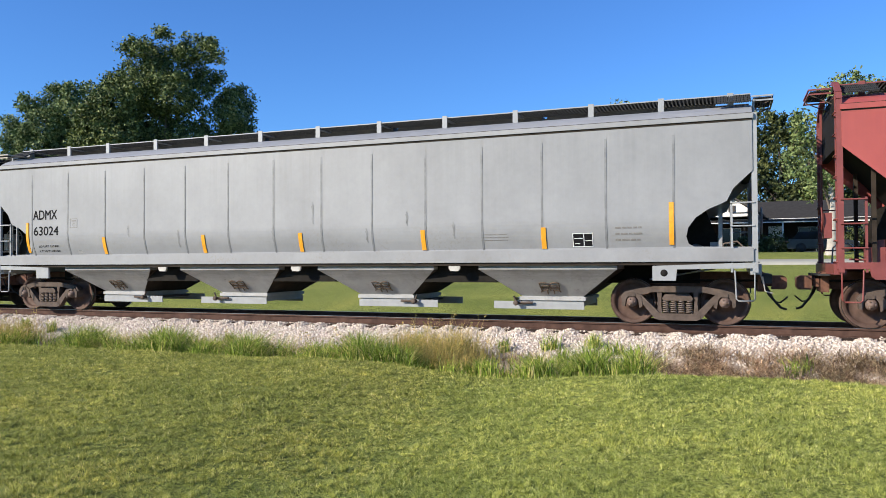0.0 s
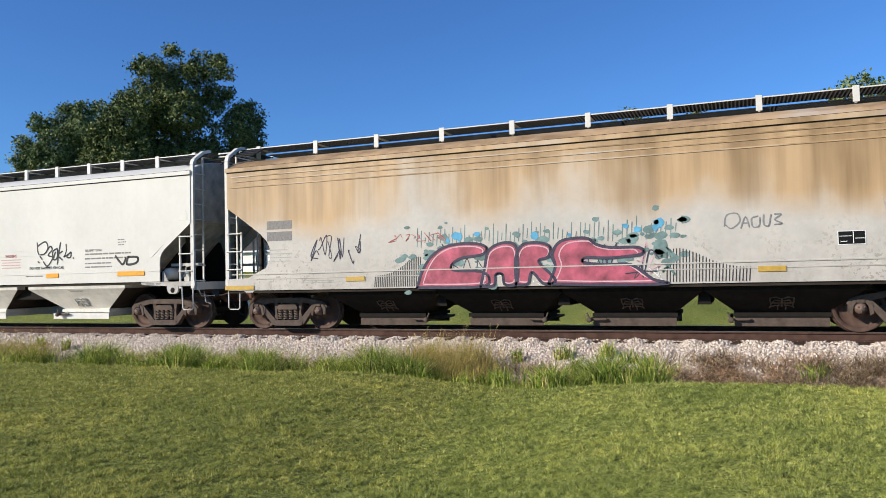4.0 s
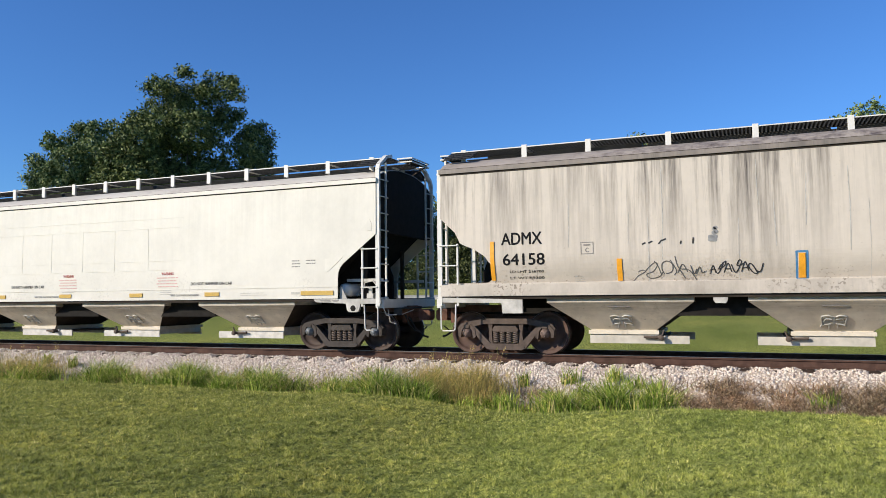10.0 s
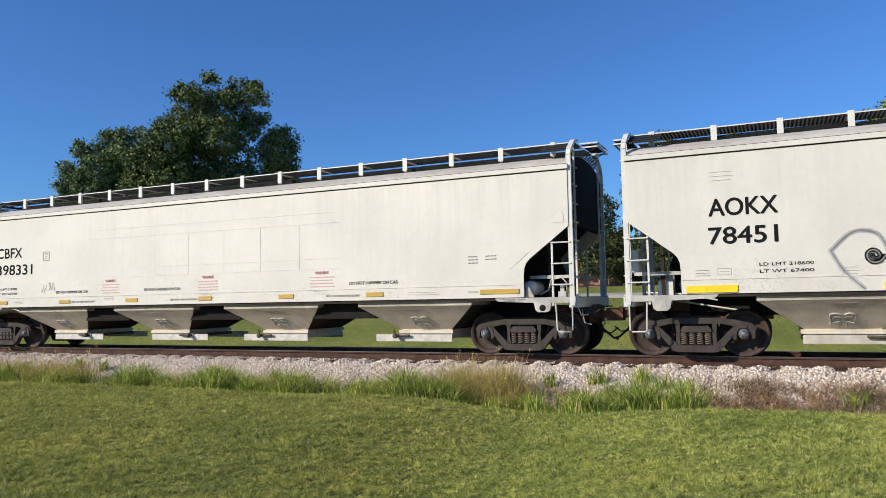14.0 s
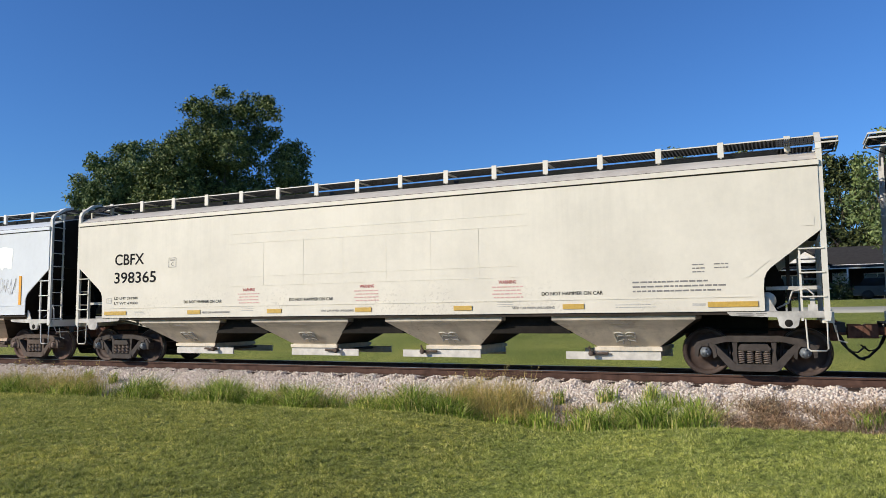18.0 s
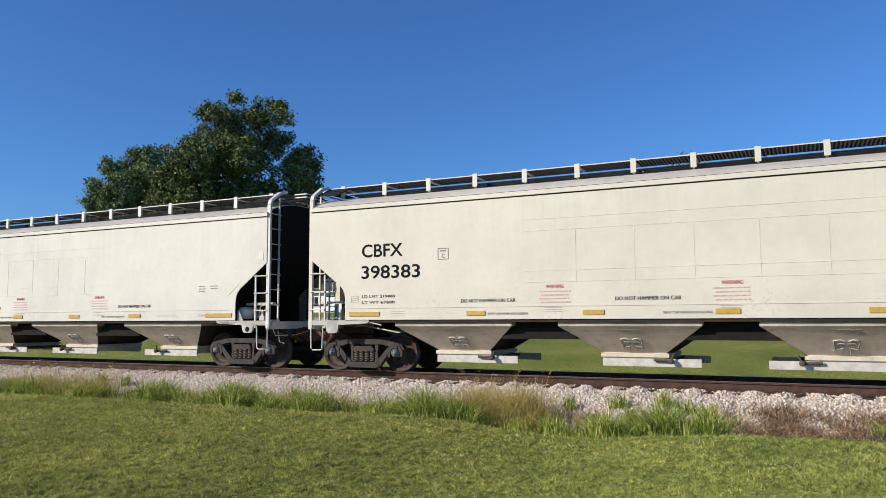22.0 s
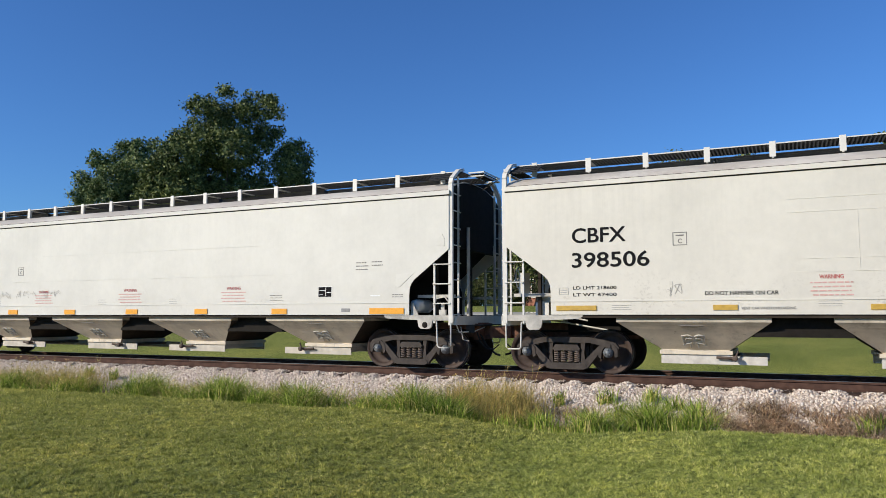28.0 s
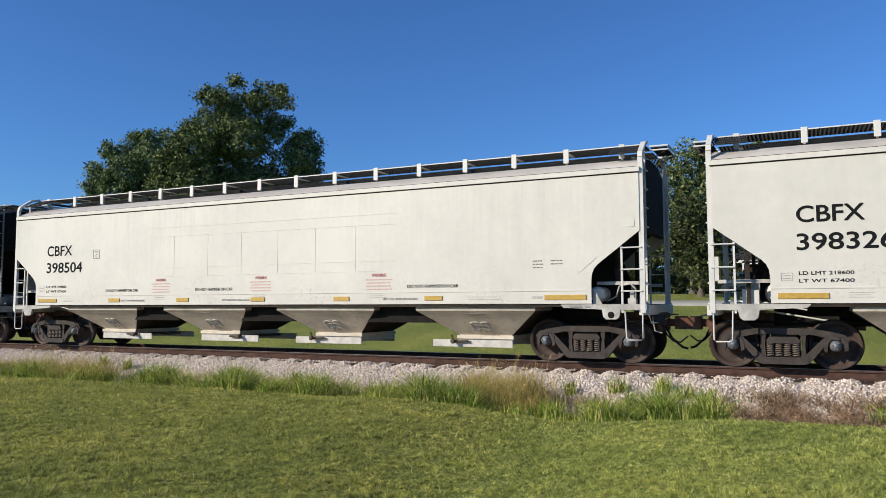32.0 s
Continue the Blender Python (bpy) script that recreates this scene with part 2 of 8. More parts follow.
def grass_mat(name, stops, rough=0.75):
    k = Nodes(name)
    c = k.ramp(k.island(), stops)
    patch = k.ramp(k.noise(0.55, 4, 0.6), [(0.3, (0.70, 0.76, 0.66)), (0.5, (0.97, 0.98, 0.90)), (0.70, (1.20, 1.14, 1.02))])
    # Tuft and spot noise: shade between blades is put into the colour.
    tuft = k.ramp(k.noise(4.5, 4, 0.7), [(0.34, (0.66, 0.72, 0.66)), (0.64, (1.22, 1.20, 1.16))])
    spot = k.ramp(k.noise(13, 3, 0.65), [(0.36, (0.46, 0.50, 0.46)), (0.50, (1.0, 1.0, 0.96)), (0.64, (1.26, 1.22, 1.16))])
    c = k.mix(1.0, k.mix(1.0, k.mix(1.0, c, patch, "MULTIPLY"), tuft, "MULTIPLY"), spot, "MULTIPLY")
    if name == "lawn_blades":
        c = turf_zones(k, c)
    m = k.done(c, rough, spec=0.25)
    thin = k.t.nodes.new("ShaderNodeBsdfTranslucent")       # light shines through the blades
    both = k.t.nodes.new("ShaderNodeMixShader")
    both.inputs[0].default_value = 0.25
    k.link(c, thin.inputs["Color"])
    k.link(k.p.outputs[0], both.inputs[1])
    k.link(thin.outputs[0], both.inputs[2])
    k.link(both.outputs[0], k.t.nodes["Material Output"].inputs["Surface"])
    return m


M = {}
M["lawn"] = (lambda k: k.done(turf_zones(k, k.mix(1.0, k.ramp(k.noise(34, 4, 0.7), [(0.38, (0.045, 0.056, 0.011)), (0.5, (0.19, 0.215, 0.042)), (0.62, (0.41, 0.42, 0.115))]),
                                    k.ramp(k.noise(0.30, 5, 0.62), [(0.3, (0.66, 0.74, 0.58)), (0.52, (0.95, 0.97, 0.9)), (0.72, (1.28, 1.18, 1.12))]), "MULTIPLY")),
                              0.85, 0, k.noise(60, 5, 0.8), 0.04, 0.5, spec=0.2))(Nodes("lawn_turf"))
M["blade"] = grass_mat("lawn_blades", [(0.0, (0.16, 0.18, 0.045)), (0.4, (0.38, 0.405, 0.105)), (0.8, (0.54, 0.55, 0.19)), (0.93, (0.66, 0.62, 0.28)), (1.0, (0.76, 0.70, 0.40))])
M["tall"] = grass_mat("tall_grass", [(0.0, (0.05, 0.085, 0.014)), (0.35, (0.23, 0.34, 0.050)), (0.70, (0.43, 0.51, 0.10)), (0.88, (0.61, 0.54, 0.21)), (1.0, (0.74, 0.60, 0.34))])
M["dry"] = grass_mat("dry_grass", [(0.0, (0.28, 0.25, 0.08)), (0.5, (0.50, 0.40, 0.16)), (1.0, (0.66, 0.46, 0.22))])
M["dead"] = grass_mat("dead_stems", [(0.0, (0.13, 0.075, 0.055)), (0.45, (0.36, 0.24, 0.175)), (1.0, (0.68, 0.52, 0.40))])
M["ballast"] = (lambda k: k.done(k.ramp(k.noise(24, 4, 0.8), [(0.3, (0.17, 0.125, 0.095)), (0.45, (0.56, 0.46, 0.37)), (0.7, (0.80, 0.70, 0.58))]), 0.9, 0, k.noise(22, 3, 0.7), 0.08, 1.0, spec=0.2))(Nodes("ballast_bed"))
M["stone"] = (lambda k: k.done(k.mix(0.25, k.ramp(k.island(), [(0.0, (0.30, 0.20, 0.145)), (0.25, (0.60, 0.465, 0.36)), (0.7, (0.75, 0.63, 0.505)), (1.0, (0.86, 0.77, 0.66))]), k.ramp(k.noise(40, 3), [(0.3, 0.3), (0.7, 0.8)])), 0.9, spec=0.2))(Nodes("crushed_stone"))
M["rail"] = plain("rusty_rail", (0.085, 0.048, 0.036), 0.8, 0.0, 0.4, 5, 0.15)
M["railtop"] = plain("polished_rail_head", (0.36, 0.34, 0.32), 0.35, 0.9, 0.2, 8)
M["tie"] = plain("creosoted_wood", (0.055, 0.038, 0.030), 0.9, 0.0, 0.45, 9, 0.15)
M["steel"] = plain("dusty_cast_steel", (0.105, 0.080, 0.066), 0.75, 0.0, 0.35, 7, 0.15)
M["steel_new"] = plain("black_cast_steel", (0.062, 0.052, 0.046), 0.6, 0.0, 0.35, 7, 0.15)
M["spring"] = plain("rusty_spring_steel", (0.17, 0.135, 0.115), 0.6, 0.2, 0.3, 9, 0.15)
M["wheel"] = plain("brown_wheel_steel", (0.105, 0.066, 0.052), 0.65, 0.1, 0.35, 5, 0.15)
M["wheel_new"] = plain("dark_wheel_steel", (0.068, 0.048, 0.040), 0.6, 0.1, 0.35, 5, 0.15)
M["tread"] = plain("bright_tread", (0.55, 0.54, 0.52), 0.3, 1.0, 0.1, 5)
M["cap_blue"] = plain("blue_grey_cap", (0.15, 0.165, 0.18), 0.5, 0.2, 0.3, 14)
M["cap_brown"] = plain("brown_cap", (0.16, 0.11, 0.09), 0.7, 0.1, 0.3, 14)
# Near black: shade inside and under the cars is put into this colour.
M["dark"] = plain("dark_under_shade", (0.016, 0.014, 0.012), 0.8, 0.0, 0.35, 6, 0.15)
M["coupler"] = plain("rusty_coupler", (0.15, 0.075, 0.052), 0.8, 0.0, 0.4, 9, 0.15)
M["rubber"] = plain("rubber_hose", (0.03, 0.03, 0.03), 0.7, 0.0, 0.2, 9, 0.15)
M["grate"] = plain("dark_grating", (0.040, 0.041, 0.042), 0.7, 0.0, 0.25, 9, 0.15)
M["white"] = plain("white_steel_paint", (0.64, 0.625, 0.58), 0.5, 0.0, 0.12, 4)
M["cream"] = plain("cream_steel_paint", (0.62, 0.59, 0.51), 0.5, 0.0, 0.12, 4)
M["tan"] = plain("dusty_tan_paint", (0.50, 0.46, 0.39), 0.6, 0.0, 0.25, 4)
M["greypaint"] = plain("grey_steel_paint", (0.29, 0.30, 0.305), 0.5, 0.0, 0.15, 4)
M["redpaint"] = plain("red_steel_paint", (0.20, 0.050, 0.044), 0.5, 0.0, 0.2, 4)
M["black"] = plain("black_lettering", (0.012, 0.012, 0.013), 0.85, 0.0, 0.2, 8, 0.12)
M["fade_black"] = plain("faded_lettering", (0.20, 0.19, 0.18), 0.6, 0.0, 0.3, 20)
M["mid_black"] = plain("sun_faded_lettering", (0.13, 0.13, 0.13), 0.8, 0.0, 0.35, 10, 0.1)
M["pale"] = plain("pale_lettering", (0.42, 0.41, 0.39), 0.6, 0.0, 0.3, 20)
M["red"] = plain("red_lettering", (0.46, 0.10, 0.09), 0.6, 0.0, 0.3, 20)
M["pink_text"] = plain("faded_red_lettering", (0.60, 0.36, 0.33), 0.6, 0.0, 0.2, 20)
M["yellow"] = plain("yellow_reflector", (0.80, 0.36, 0.03), 0.35, 0.0, 0.15, 12)
M["gold"] = plain("dusty_yellow_reflector", (0.52, 0.33, 0.06), 0.45, 0.0, 0.2, 12)
M["bright"] = plain("bright_yellow_reflector", (0.85, 0.62, 0.02), 0.35, 0.0, 0.12, 12)
M["navy"] = plain("navy_sign_paint", (0.075, 0.085, 0.26), 0.5, 0.0, 0.2, 8)
M["signwhite"] = plain("white_sign_paint", (0.76, 0.77, 0.76), 0.5, 0.0, 0.1, 8)
M["leafgreen"] = plain("pale_green_paint", (0.45, 0.58, 0.48), 0.5, 0.0, 0.2, 8)
M["spray_black"] = plain("black_spray", (0.025, 0.024, 0.026), 0.6, 0.0, 0.3, 12)
M["paint_scuff"] = plain("rubbed_paint", (0.34, 0.28, 0.22), 0.8, 0.0, 0.4, 14)
M["spray_grey"] = plain("grey_spray", (0.25, 0.25, 0.25), 0.7, 0.0, 0.35, 12)
M["spray_faint"] = plain("faint_spray", (0.46, 0.44, 0.40), 0.7, 0.0, 0.3, 12)
M["smudge"] = plain("dark_smudge", (0.22, 0.222, 0.225), 0.6, 0.0, 0.25, 9)
M["spray_pink"] = plain("pink_spray", (0.42, 0.085, 0.13), 0.6, 0.0, 0.6, 3)
M["spray_blush"] = plain("blush_spray", (0.62, 0.56, 0.58), 0.6, 0.0, 0.12, 5)
M["spray_soft"] = plain("soft_grey_spray", (0.46, 0.45, 0.43), 0.7, 0.0, 0.2, 9)
M["spray_dark"] = plain("charcoal_spray", (0.10, 0.098, 0.095), 0.6, 0.0, 0.3, 9)
M["spray_rose"] = plain("pale_rose_spray", (0.62, 0.40, 0.44), 0.6, 0.0, 0.2, 5)
M["spray_teal"] = plain("teal_spray", (0.16, 0.25, 0.24), 0.7, 0.0, 0.45, 4)
M["spray_blue"] = plain("blue_spray", (0.10, 0.36, 0.56), 0.7, 0.0, 0.3, 4)
M["spray_white"] = plain("white_spray", (0.80, 0.80, 0.78), 0.6, 0.0, 0.1, 8)
M["patch_white"] = plain("fresh_white_paint", (0.86, 0.86, 0.82), 0.4, 0.0, 0.05, 8)
M["spray_indigo"] = plain("indigo_spray", (0.05, 0.045, 0.075), 0.7, 0.0, 0.35, 10)
M["ring_blue"] = plain("blue_marker_paint", (0.06, 0.20, 0.38), 0.5, 0.0, 0.2, 10)
M["bark"] = plain("tree_bark", (0.15, 0.12, 0.095), 0.9, 0.0, 0.4, 3)
M["pale_bark"] = plain("pale_bark", (0.42, 0.38, 0.33), 0.9, 0.0, 0.35, 3)


def leaf_mat(name, stops):
    k = Nodes(name)
    c = k.mix(1.0, k.ramp(k.island(), stops), k.ramp(k.noise(0.25, 3), [(0.3, (0.75, 0.80, 0.75)), (0.7, (1.2, 1.15, 1.0))]), "MULTIPLY")
    m = k.done(c, 0.6, spec=0.3)
    k.p.inputs["Transmission Weight"].default_value = 0.0
    return m


M["leaf_dark"] = leaf_mat("dark_leaves", [(0.0, (0.026, 0.042, 0.012)), (0.5, (0.100, 0.138, 0.040)), (1.0, (0.27, 0.30, 0.12))])
M["leaf_deep"] = leaf_mat("deep_leaves", [(0.0, (0.012, 0.020, 0.006)), (0.5, (0.050, 0.066, 0.020)), (1.0, (0.15, 0.165, 0.06))])
M["wood_dark"] = plain("dark_porch_wood", (0.07, 0.06, 0.05), 0.8, 0.0, 0.3, 6)
M["leaf_mid"] = leaf_mat("mid_leaves", [(0.0, (0.040, 0.068, 0.022)), (0.5, (0.130, 0.182, 0.062)), (1.0, (0.29, 0.34, 0.16))])
M["dirty_white"] = plain("grimy_white_paint", (0.46, 0.44, 0.40), 0.65, 0.0, 0.45, 3)
# Oily dirt and the shade of recessed parts in one dark brown.
M["grime_shade"] = plain("oily_grime_shade", (0.040, 0.031, 0.024), 0.8, 0.0, 0.4, 4, 0.15)
M["gate"] = plain("dusty_gate_paint", (0.55, 0.525, 0.48), 0.6, 0.0, 0.25, 5)
M["dusty_cream"] = plain("dusty_cream_paint", (0.43, 0.385, 0.31), 0.65, 0.0, 0.4, 4)
M["bracket"] = plain("dusty_cast_bracket", (0.13, 0.095, 0.07), 0.75, 0.0, 0.4, 14, 0.15)
# Rib grey holds weld soot and the ribs' shadow line together.
M["rib_soot_shade"] = plain("soot_shade_weld", (0.20, 0.205, 0.21), 0.6, 0.0, 0.35, 3)
M["hatch"] = plain("dusty_hatch_paint", (0.085, 0.080, 0.075), 0.6, 0.0, 0.3, 3, 0.15)
M["concrete"] = plain("pale_concrete", (0.43, 0.41, 0.33), 0.85, 0.0, 0.15, 1.5)
# Brown brick kept near black: tree shade over the house is in it.
M["brick_dark"] = plain("shaded_brown_brick", (0.045, 0.030, 0.024), 0.95, 0.0, 0.3, 3, 0.08)
M["roof_dark"] = plain("dark_shingles", (0.045, 0.043, 0.042), 0.95, 0.0, 0.25, 4, 0.08)
M["roof_grey"] = plain("grey_shingles", (0.085, 0.080, 0.076), 0.95, 0.0, 0.25, 4, 0.08)
M["trim_white"] = plain("white_trim", (0.78, 0.78, 0.76), 0.5, 0.0, 0.08, 4)
M["car_dark"] = plain("dark_car_paint", (0.02, 0.022, 0.025), 0.25, 0.0, 0.2, 3)
M["glass"] = plain("window_glass", (0.012, 0.013, 0.014), 0.10, 0.0, 0.1, 2, 0.35)
M["salmon"] = plain("salmon_brick", (0.42, 0.20, 0.14), 0.85, 0.0, 0.2, 5, 0.15)

# ---------------------------------------------------------------- ground
def smooth(a, b, t):
    u = np.clip((t - a) / (b - a), 0, 1)
    return u * u * (3 - 2 * u)


def ripple(x, y):
    return 0.5 * np.sin(1.7 * x + 0.6 * y) + 0.3 * np.sin(0.9 * y - 2.3 * x + 1) + 0.2 * np.sin(4.1 * x + 3.3 * y)


def ground_z(x, y):
    """Lawn, ditch, track bed and the lawn that rises behind the line."""
    x, y = np.asarray(x, float), np.asarray(y, float)
    lawn = -0.40 + 0.13 * np.exp(-((x + 12) / 4.5) ** 2 - ((y - 7.5) / 3.2) ** 2) + 0.12 * np.exp(-((x + 4.2) / 2.5) ** 2 - ((y - 10.0) / 4.5) ** 2) + 0.095 * np.exp(-((x - 0.2) / 2.83) ** 2 - ((y - 8.4) / 3.8) ** 2)
    swale = -3.42 + 0.16 * (11 - y)
    lawn = lawn - 0.25 * np.exp(-((x - swale) / 1.64) ** 2) * smooth(1, 7, y) + 0.012 * ripple(x, y)
    z = lawn + (-0.80 - lawn) * smooth(10.9, 12.3, y)
    z = z + (-0.62 + 0.80) * smooth(12.8, 14.6, y)
    z = z + (-1.05 + 0.62) * smooth(18.0, 20.0, y)
    far = -0.85 - 0.20 * smooth(27.0, 24.0, y) - 0.17 * np.exp(-((y - 25.8) / 2.6) ** 2) * smooth(20.0, 24.0, y) + np.where(y > 20, np.minimum(y - 20, 22) * 0.092, 0) + np.where(y > 42, np.minimum(y - 42, 8) * 0.085, 0) + np.where(y > 50, np.minimum(y - 50, 400) * 0.006, 0)
    return np.where(y > 20, far, z)


xs = np.unique(np.concatenate([np.linspace(-900, -60, 40), np.linspace(-60, -26, 40), np.linspace(-26, 8, 171), np.linspace(8, 60, 50), np.linspace(60, 900, 40)]))
ys = np.unique(np.concatenate([np.linspace(-300, -10, 20), np.linspace(-10, 3, 20), np.linspace(3, 14, 111), np.linspace(14, 60, 93), np.linspace(60, 1500, 50)]))
GX, GY = np.meshgrid(xs, ys, indexing="ij")
ground = put("ground", grid_mesh("ground", xs, ys, ground_z(GX, GY), M["lawn"]))
tagged(ground, "mown green lawn with gentle mounds and a ditch", "ground", kind="structure")


# the ballast bank: near shoulder, crib and far shoulder
TIE_STEP, X_NEAR0, X_NEAR1 = 0.54, -46.0, 20.0
BANK_Y = [12.55, 12.9, 13.4, 13.9, 14.4, 14.85, 15.15, 15.33, 15.6, 16.0, 16.64, 17.3, 17.9, 18.3, 18.9, 19.6]
BANK_Z = [-0.86, -0.78, -0.68, -0.56, -0.42, -0.29, -0.22, -0.205, -0.20, -0.20, -0.20, -0.20, -0.21, -0.30, -0.60, -0.98]


def bank_z(x, y):
    z = np.interp(y, BANK_Y, BANK_Z)
    edge = np.exp(-((y - 15.34) / 0.22) ** 2)
    hump = 0.5 - 0.5 * np.cos(2 * np.pi * (np.asarray(x) - X_NEAR0) / TIE_STEP)
    return z + edge * (0.075 * hump - 0.015) + 0.02 * ripple(3 * np.asarray(x), 4 * y) * smooth(12.6, 13.2, y)


def surf_z(x, y):
    inside = (np.asarray(y) > BANK_Y[0]) & (np.asarray(y) < BANK_Y[-1])
    return np.where(inside, np.maximum(bank_z(x, y), ground_z(x, y)), ground_z(x, y))


bank = thing("ballast_bank", "bank of pinkish-white crushed stone under the track", "ballast", kind="structure")
bx, by = np.arange(X_NEAR0, X_NEAR1 + 0.01, 0.09), np.arange(12.55, 19.61, 0.08)
rng = np.random.default_rng(4)
BXg, BYg = np.meshgrid(bx, by, indexing="ij")
bzz = bank_z(BXg, BYg) + rng.normal(0, 0.012, BXg.shape)
put("stone_bed", grid_mesh("stone_bed", bx, by, bzz, M["ballast"]), bank)
for x0, x1 in ((-430.0, X_NEAR0), (X_NEAR1, 410.0)):
    cx, cy = np.linspace(x0, x1, 120), np.array(BANK_Y)
    put("stone_bed", grid_mesh("stone_bed", cx, cy, np.tile(np.array(BANK_Z), (120, 1)), M["ballast"]), bank)


def stones(n, x0, x1, y0, y1, lo, hi, seed):
    """Crushed stones, eight faces each, half sunk in the bank."""
    r = np.random.default_rng(seed)
    x, y = r.uniform(x0, x1, n), r.uniform(y0, y1, n)
    c = np.stack([x, y, surf_z(x, y) + 0.004], 1)
    size = r.uniform(lo, hi, n) * 0.5
    base = np.array([(1, 0, 0), (-1, 0, 0), (0, 1, 0), (0, -1, 0), (0, 0, 1), (0, 0, -1)], float)
    q = r.normal(size=(n, 3, 3))
    q, _ = np.linalg.qr(q)
    v = np.einsum("vk,nkj->nvj", base, q) * (size[:, None] * r.uniform(0.65, 1.25, (n, 6)))[:, :, None] + c[:, None, :]
    tri = np.array([(0, 2, 4), (2, 1, 4), (1, 3, 4), (3, 0, 4), (2, 0, 5), (1, 2, 5), (3, 1, 5), (0, 3, 5)])
    idx = (tri[None] + (np.arange(n) * 6)[:, None, None]).reshape(-1, 3).astype(np.int32)
    me = bpy.data.meshes.new("loose_stones")
    me.vertices.add(n * 6)
    me.vertices.foreach_set("co", v.astype(np.float32).ravel())
    me.loops.add(idx.size)
    me.loops.foreach_set("vertex_index", idx.ravel())
    me.polygons.add(len(idx))
    me.polygons.foreach_set("loop_start", np.arange(0, idx.size, 3, dtype=np.int32))
    me.polygons.foreach_set("loop_total", np.full(len(idx), 3, dtype=np.int32))
    me.materials.append(M["stone"])
    me.update(calc_edges=True)
    return me


tagged(put("loose_stones", stones(62000, -32, 10, 12.75, 15.55, 0.030, 0.080, 1), bank), kind="stuff")
tagged(put("loose_stones", stones(9000, -40, 14, 15.5, 18.4, 0.04, 0.09, 2), bank), kind="stuff")
tagged(put("loose_stones", stones(5000, -46, -32, 12.9, 15.5, 0.05, 0.11, 3), bank), kind="stuff")

# track
track = thing("railway_track", "rusty steel rails on dark wooden ties", "railway track", (0, TRACK_Y, 0), kind="structure")
for side in (-1, 1):
    c = side * 0.7525
    b = B().sweep([(c - 0.072, -0.178), (c + 0.072, -0.178), (c + 0.072, -0.166), (c + 0.010, -0.148), (c + 0.010, -0.050), (c + 0.036, -0.040), (c + 0.036, -0.006),
                   (c - 0.036, -0.006), (c - 0.036, -0.040), (c - 0.010, -0.050), (c - 0.010, -0.148), (c - 0.072, -0.166)][::-1], -430, 410)
    rail = part("rail", b, M["rail"], track)
    part("running_surface", B().box(-430, 410, c - 0.028, c + 0.028, -0.006, 0.0), M["railtop"], rail, "bright worn rail head")
tie_b = B().box(-0.115, 0.115, -1.31, 1.31, -0.34, -0.180)
tie_me = tie_b.mesh("tie", M["tie"])
plate_me = B().box(-0.10, 0.10, -0.17, 0.17, -0.180, -0.172).mesh("tie_plate", M["rail"])
rr = random.Random(3)
n_tie = int((X_NEAR1 - X_NEAR0) / TIE_STEP)
for i in range(n_tie):
    tx = X_NEAR0 + i * TIE_STEP
    tie = put("tie", tie_me, track, pose(tx, rr.uniform(-0.05, 0.05), rr.uniform(-0.008, 0.004), 0, 0, rr.uniform(-1.2, 1.2)))
    if -30 < tx < 9:
        for c in (-0.7525, 0.7525):
            put("tie_plate", plate_me, tie, pose(0, c, 0))
b = B()
for i in range(int(400 / 0.6)):
    for x0 in (X_NEAR1 + i * 0.6, X_NEAR0 - i * 0.6 - 0.6):
        if -430 < x0 < 410:
            b.box(x0, x0 + 0.23, -1.3, 1.3, -0.34, -0.180)
tagged(part("far_ties", b, M["tie"], track), kind="stuff")


# ---------------------------------------------------------------- grass
def blades(name, x, y, h, w, mat, seed, lean=0.35, sink=0.01, z=None):
    """Tapered blades: one triangle each, or two for the long ones."""
    r = np.random.default_rng(seed)
    n = len(x)
    a = r.uniform(0, 2 * np.pi, n)
    z0 = (surf_z(x, y) if z is None else z) - sink
    d = np.stack([np.cos(a), np.sin(a), np.zeros(n)], 1)
    base = np.stack([x, y, z0], 1)
    bend = r.uniform(0, 2 * np.pi, n)
    le = r.uniform(0, lean, n) * h
    tip = base + np.stack([np.cos(bend) * le, np.sin(bend) * le, h * r.uniform(0.85, 1.0, n)], 1)
    v = np.stack([base - d * (w / 2)[:, None], base + d * (w / 2)[:, None], tip], 1)
    return tri_mesh(name, v, mat)


def long_blades(name, x, y, h, w, mat, seed, lean=0.5):
    r = np.random.default_rng(seed)
    n = len(x)
    a, bend = r.uniform(0, 2 * np.pi, n), r.uniform(0, 2 * np.pi, n)
    d = np.stack([np.cos(a), np.sin(a), np.zeros(n)], 1) * (w / 2)[:, None]
    base = np.stack([x, y, surf_z(x, y) - 0.02], 1)
    le = r.uniform(0.05, lean, n) * h
    o = np.stack([np.cos(bend) * le, np.sin(bend) * le, np.zeros(n)], 1)
    up = np.stack([np.zeros(n), np.zeros(n), h], 1)
    mid = base + o * 0.3 + up * 0.6
    tip = base + o + up * r.uniform(0.85, 1.0, n)[:, None]
    q1 = np.stack([base - d, base + d, mid + d * 0.8, mid - d * 0.8], 1)
    q2 = np.stack([mid - d * 0.8, mid + d * 0.8, tip + d * 0.1, tip - d * 0.1], 1)
    return tri_mesh(name, np.stack([q1, q2], 1).reshape(-1, 4, 3), mat, 4)


r = np.random.default_rng(11)
lawn_grass = thing("lawn_grass", "short mown grass blades of the lawn", "grass", kind="stuff")


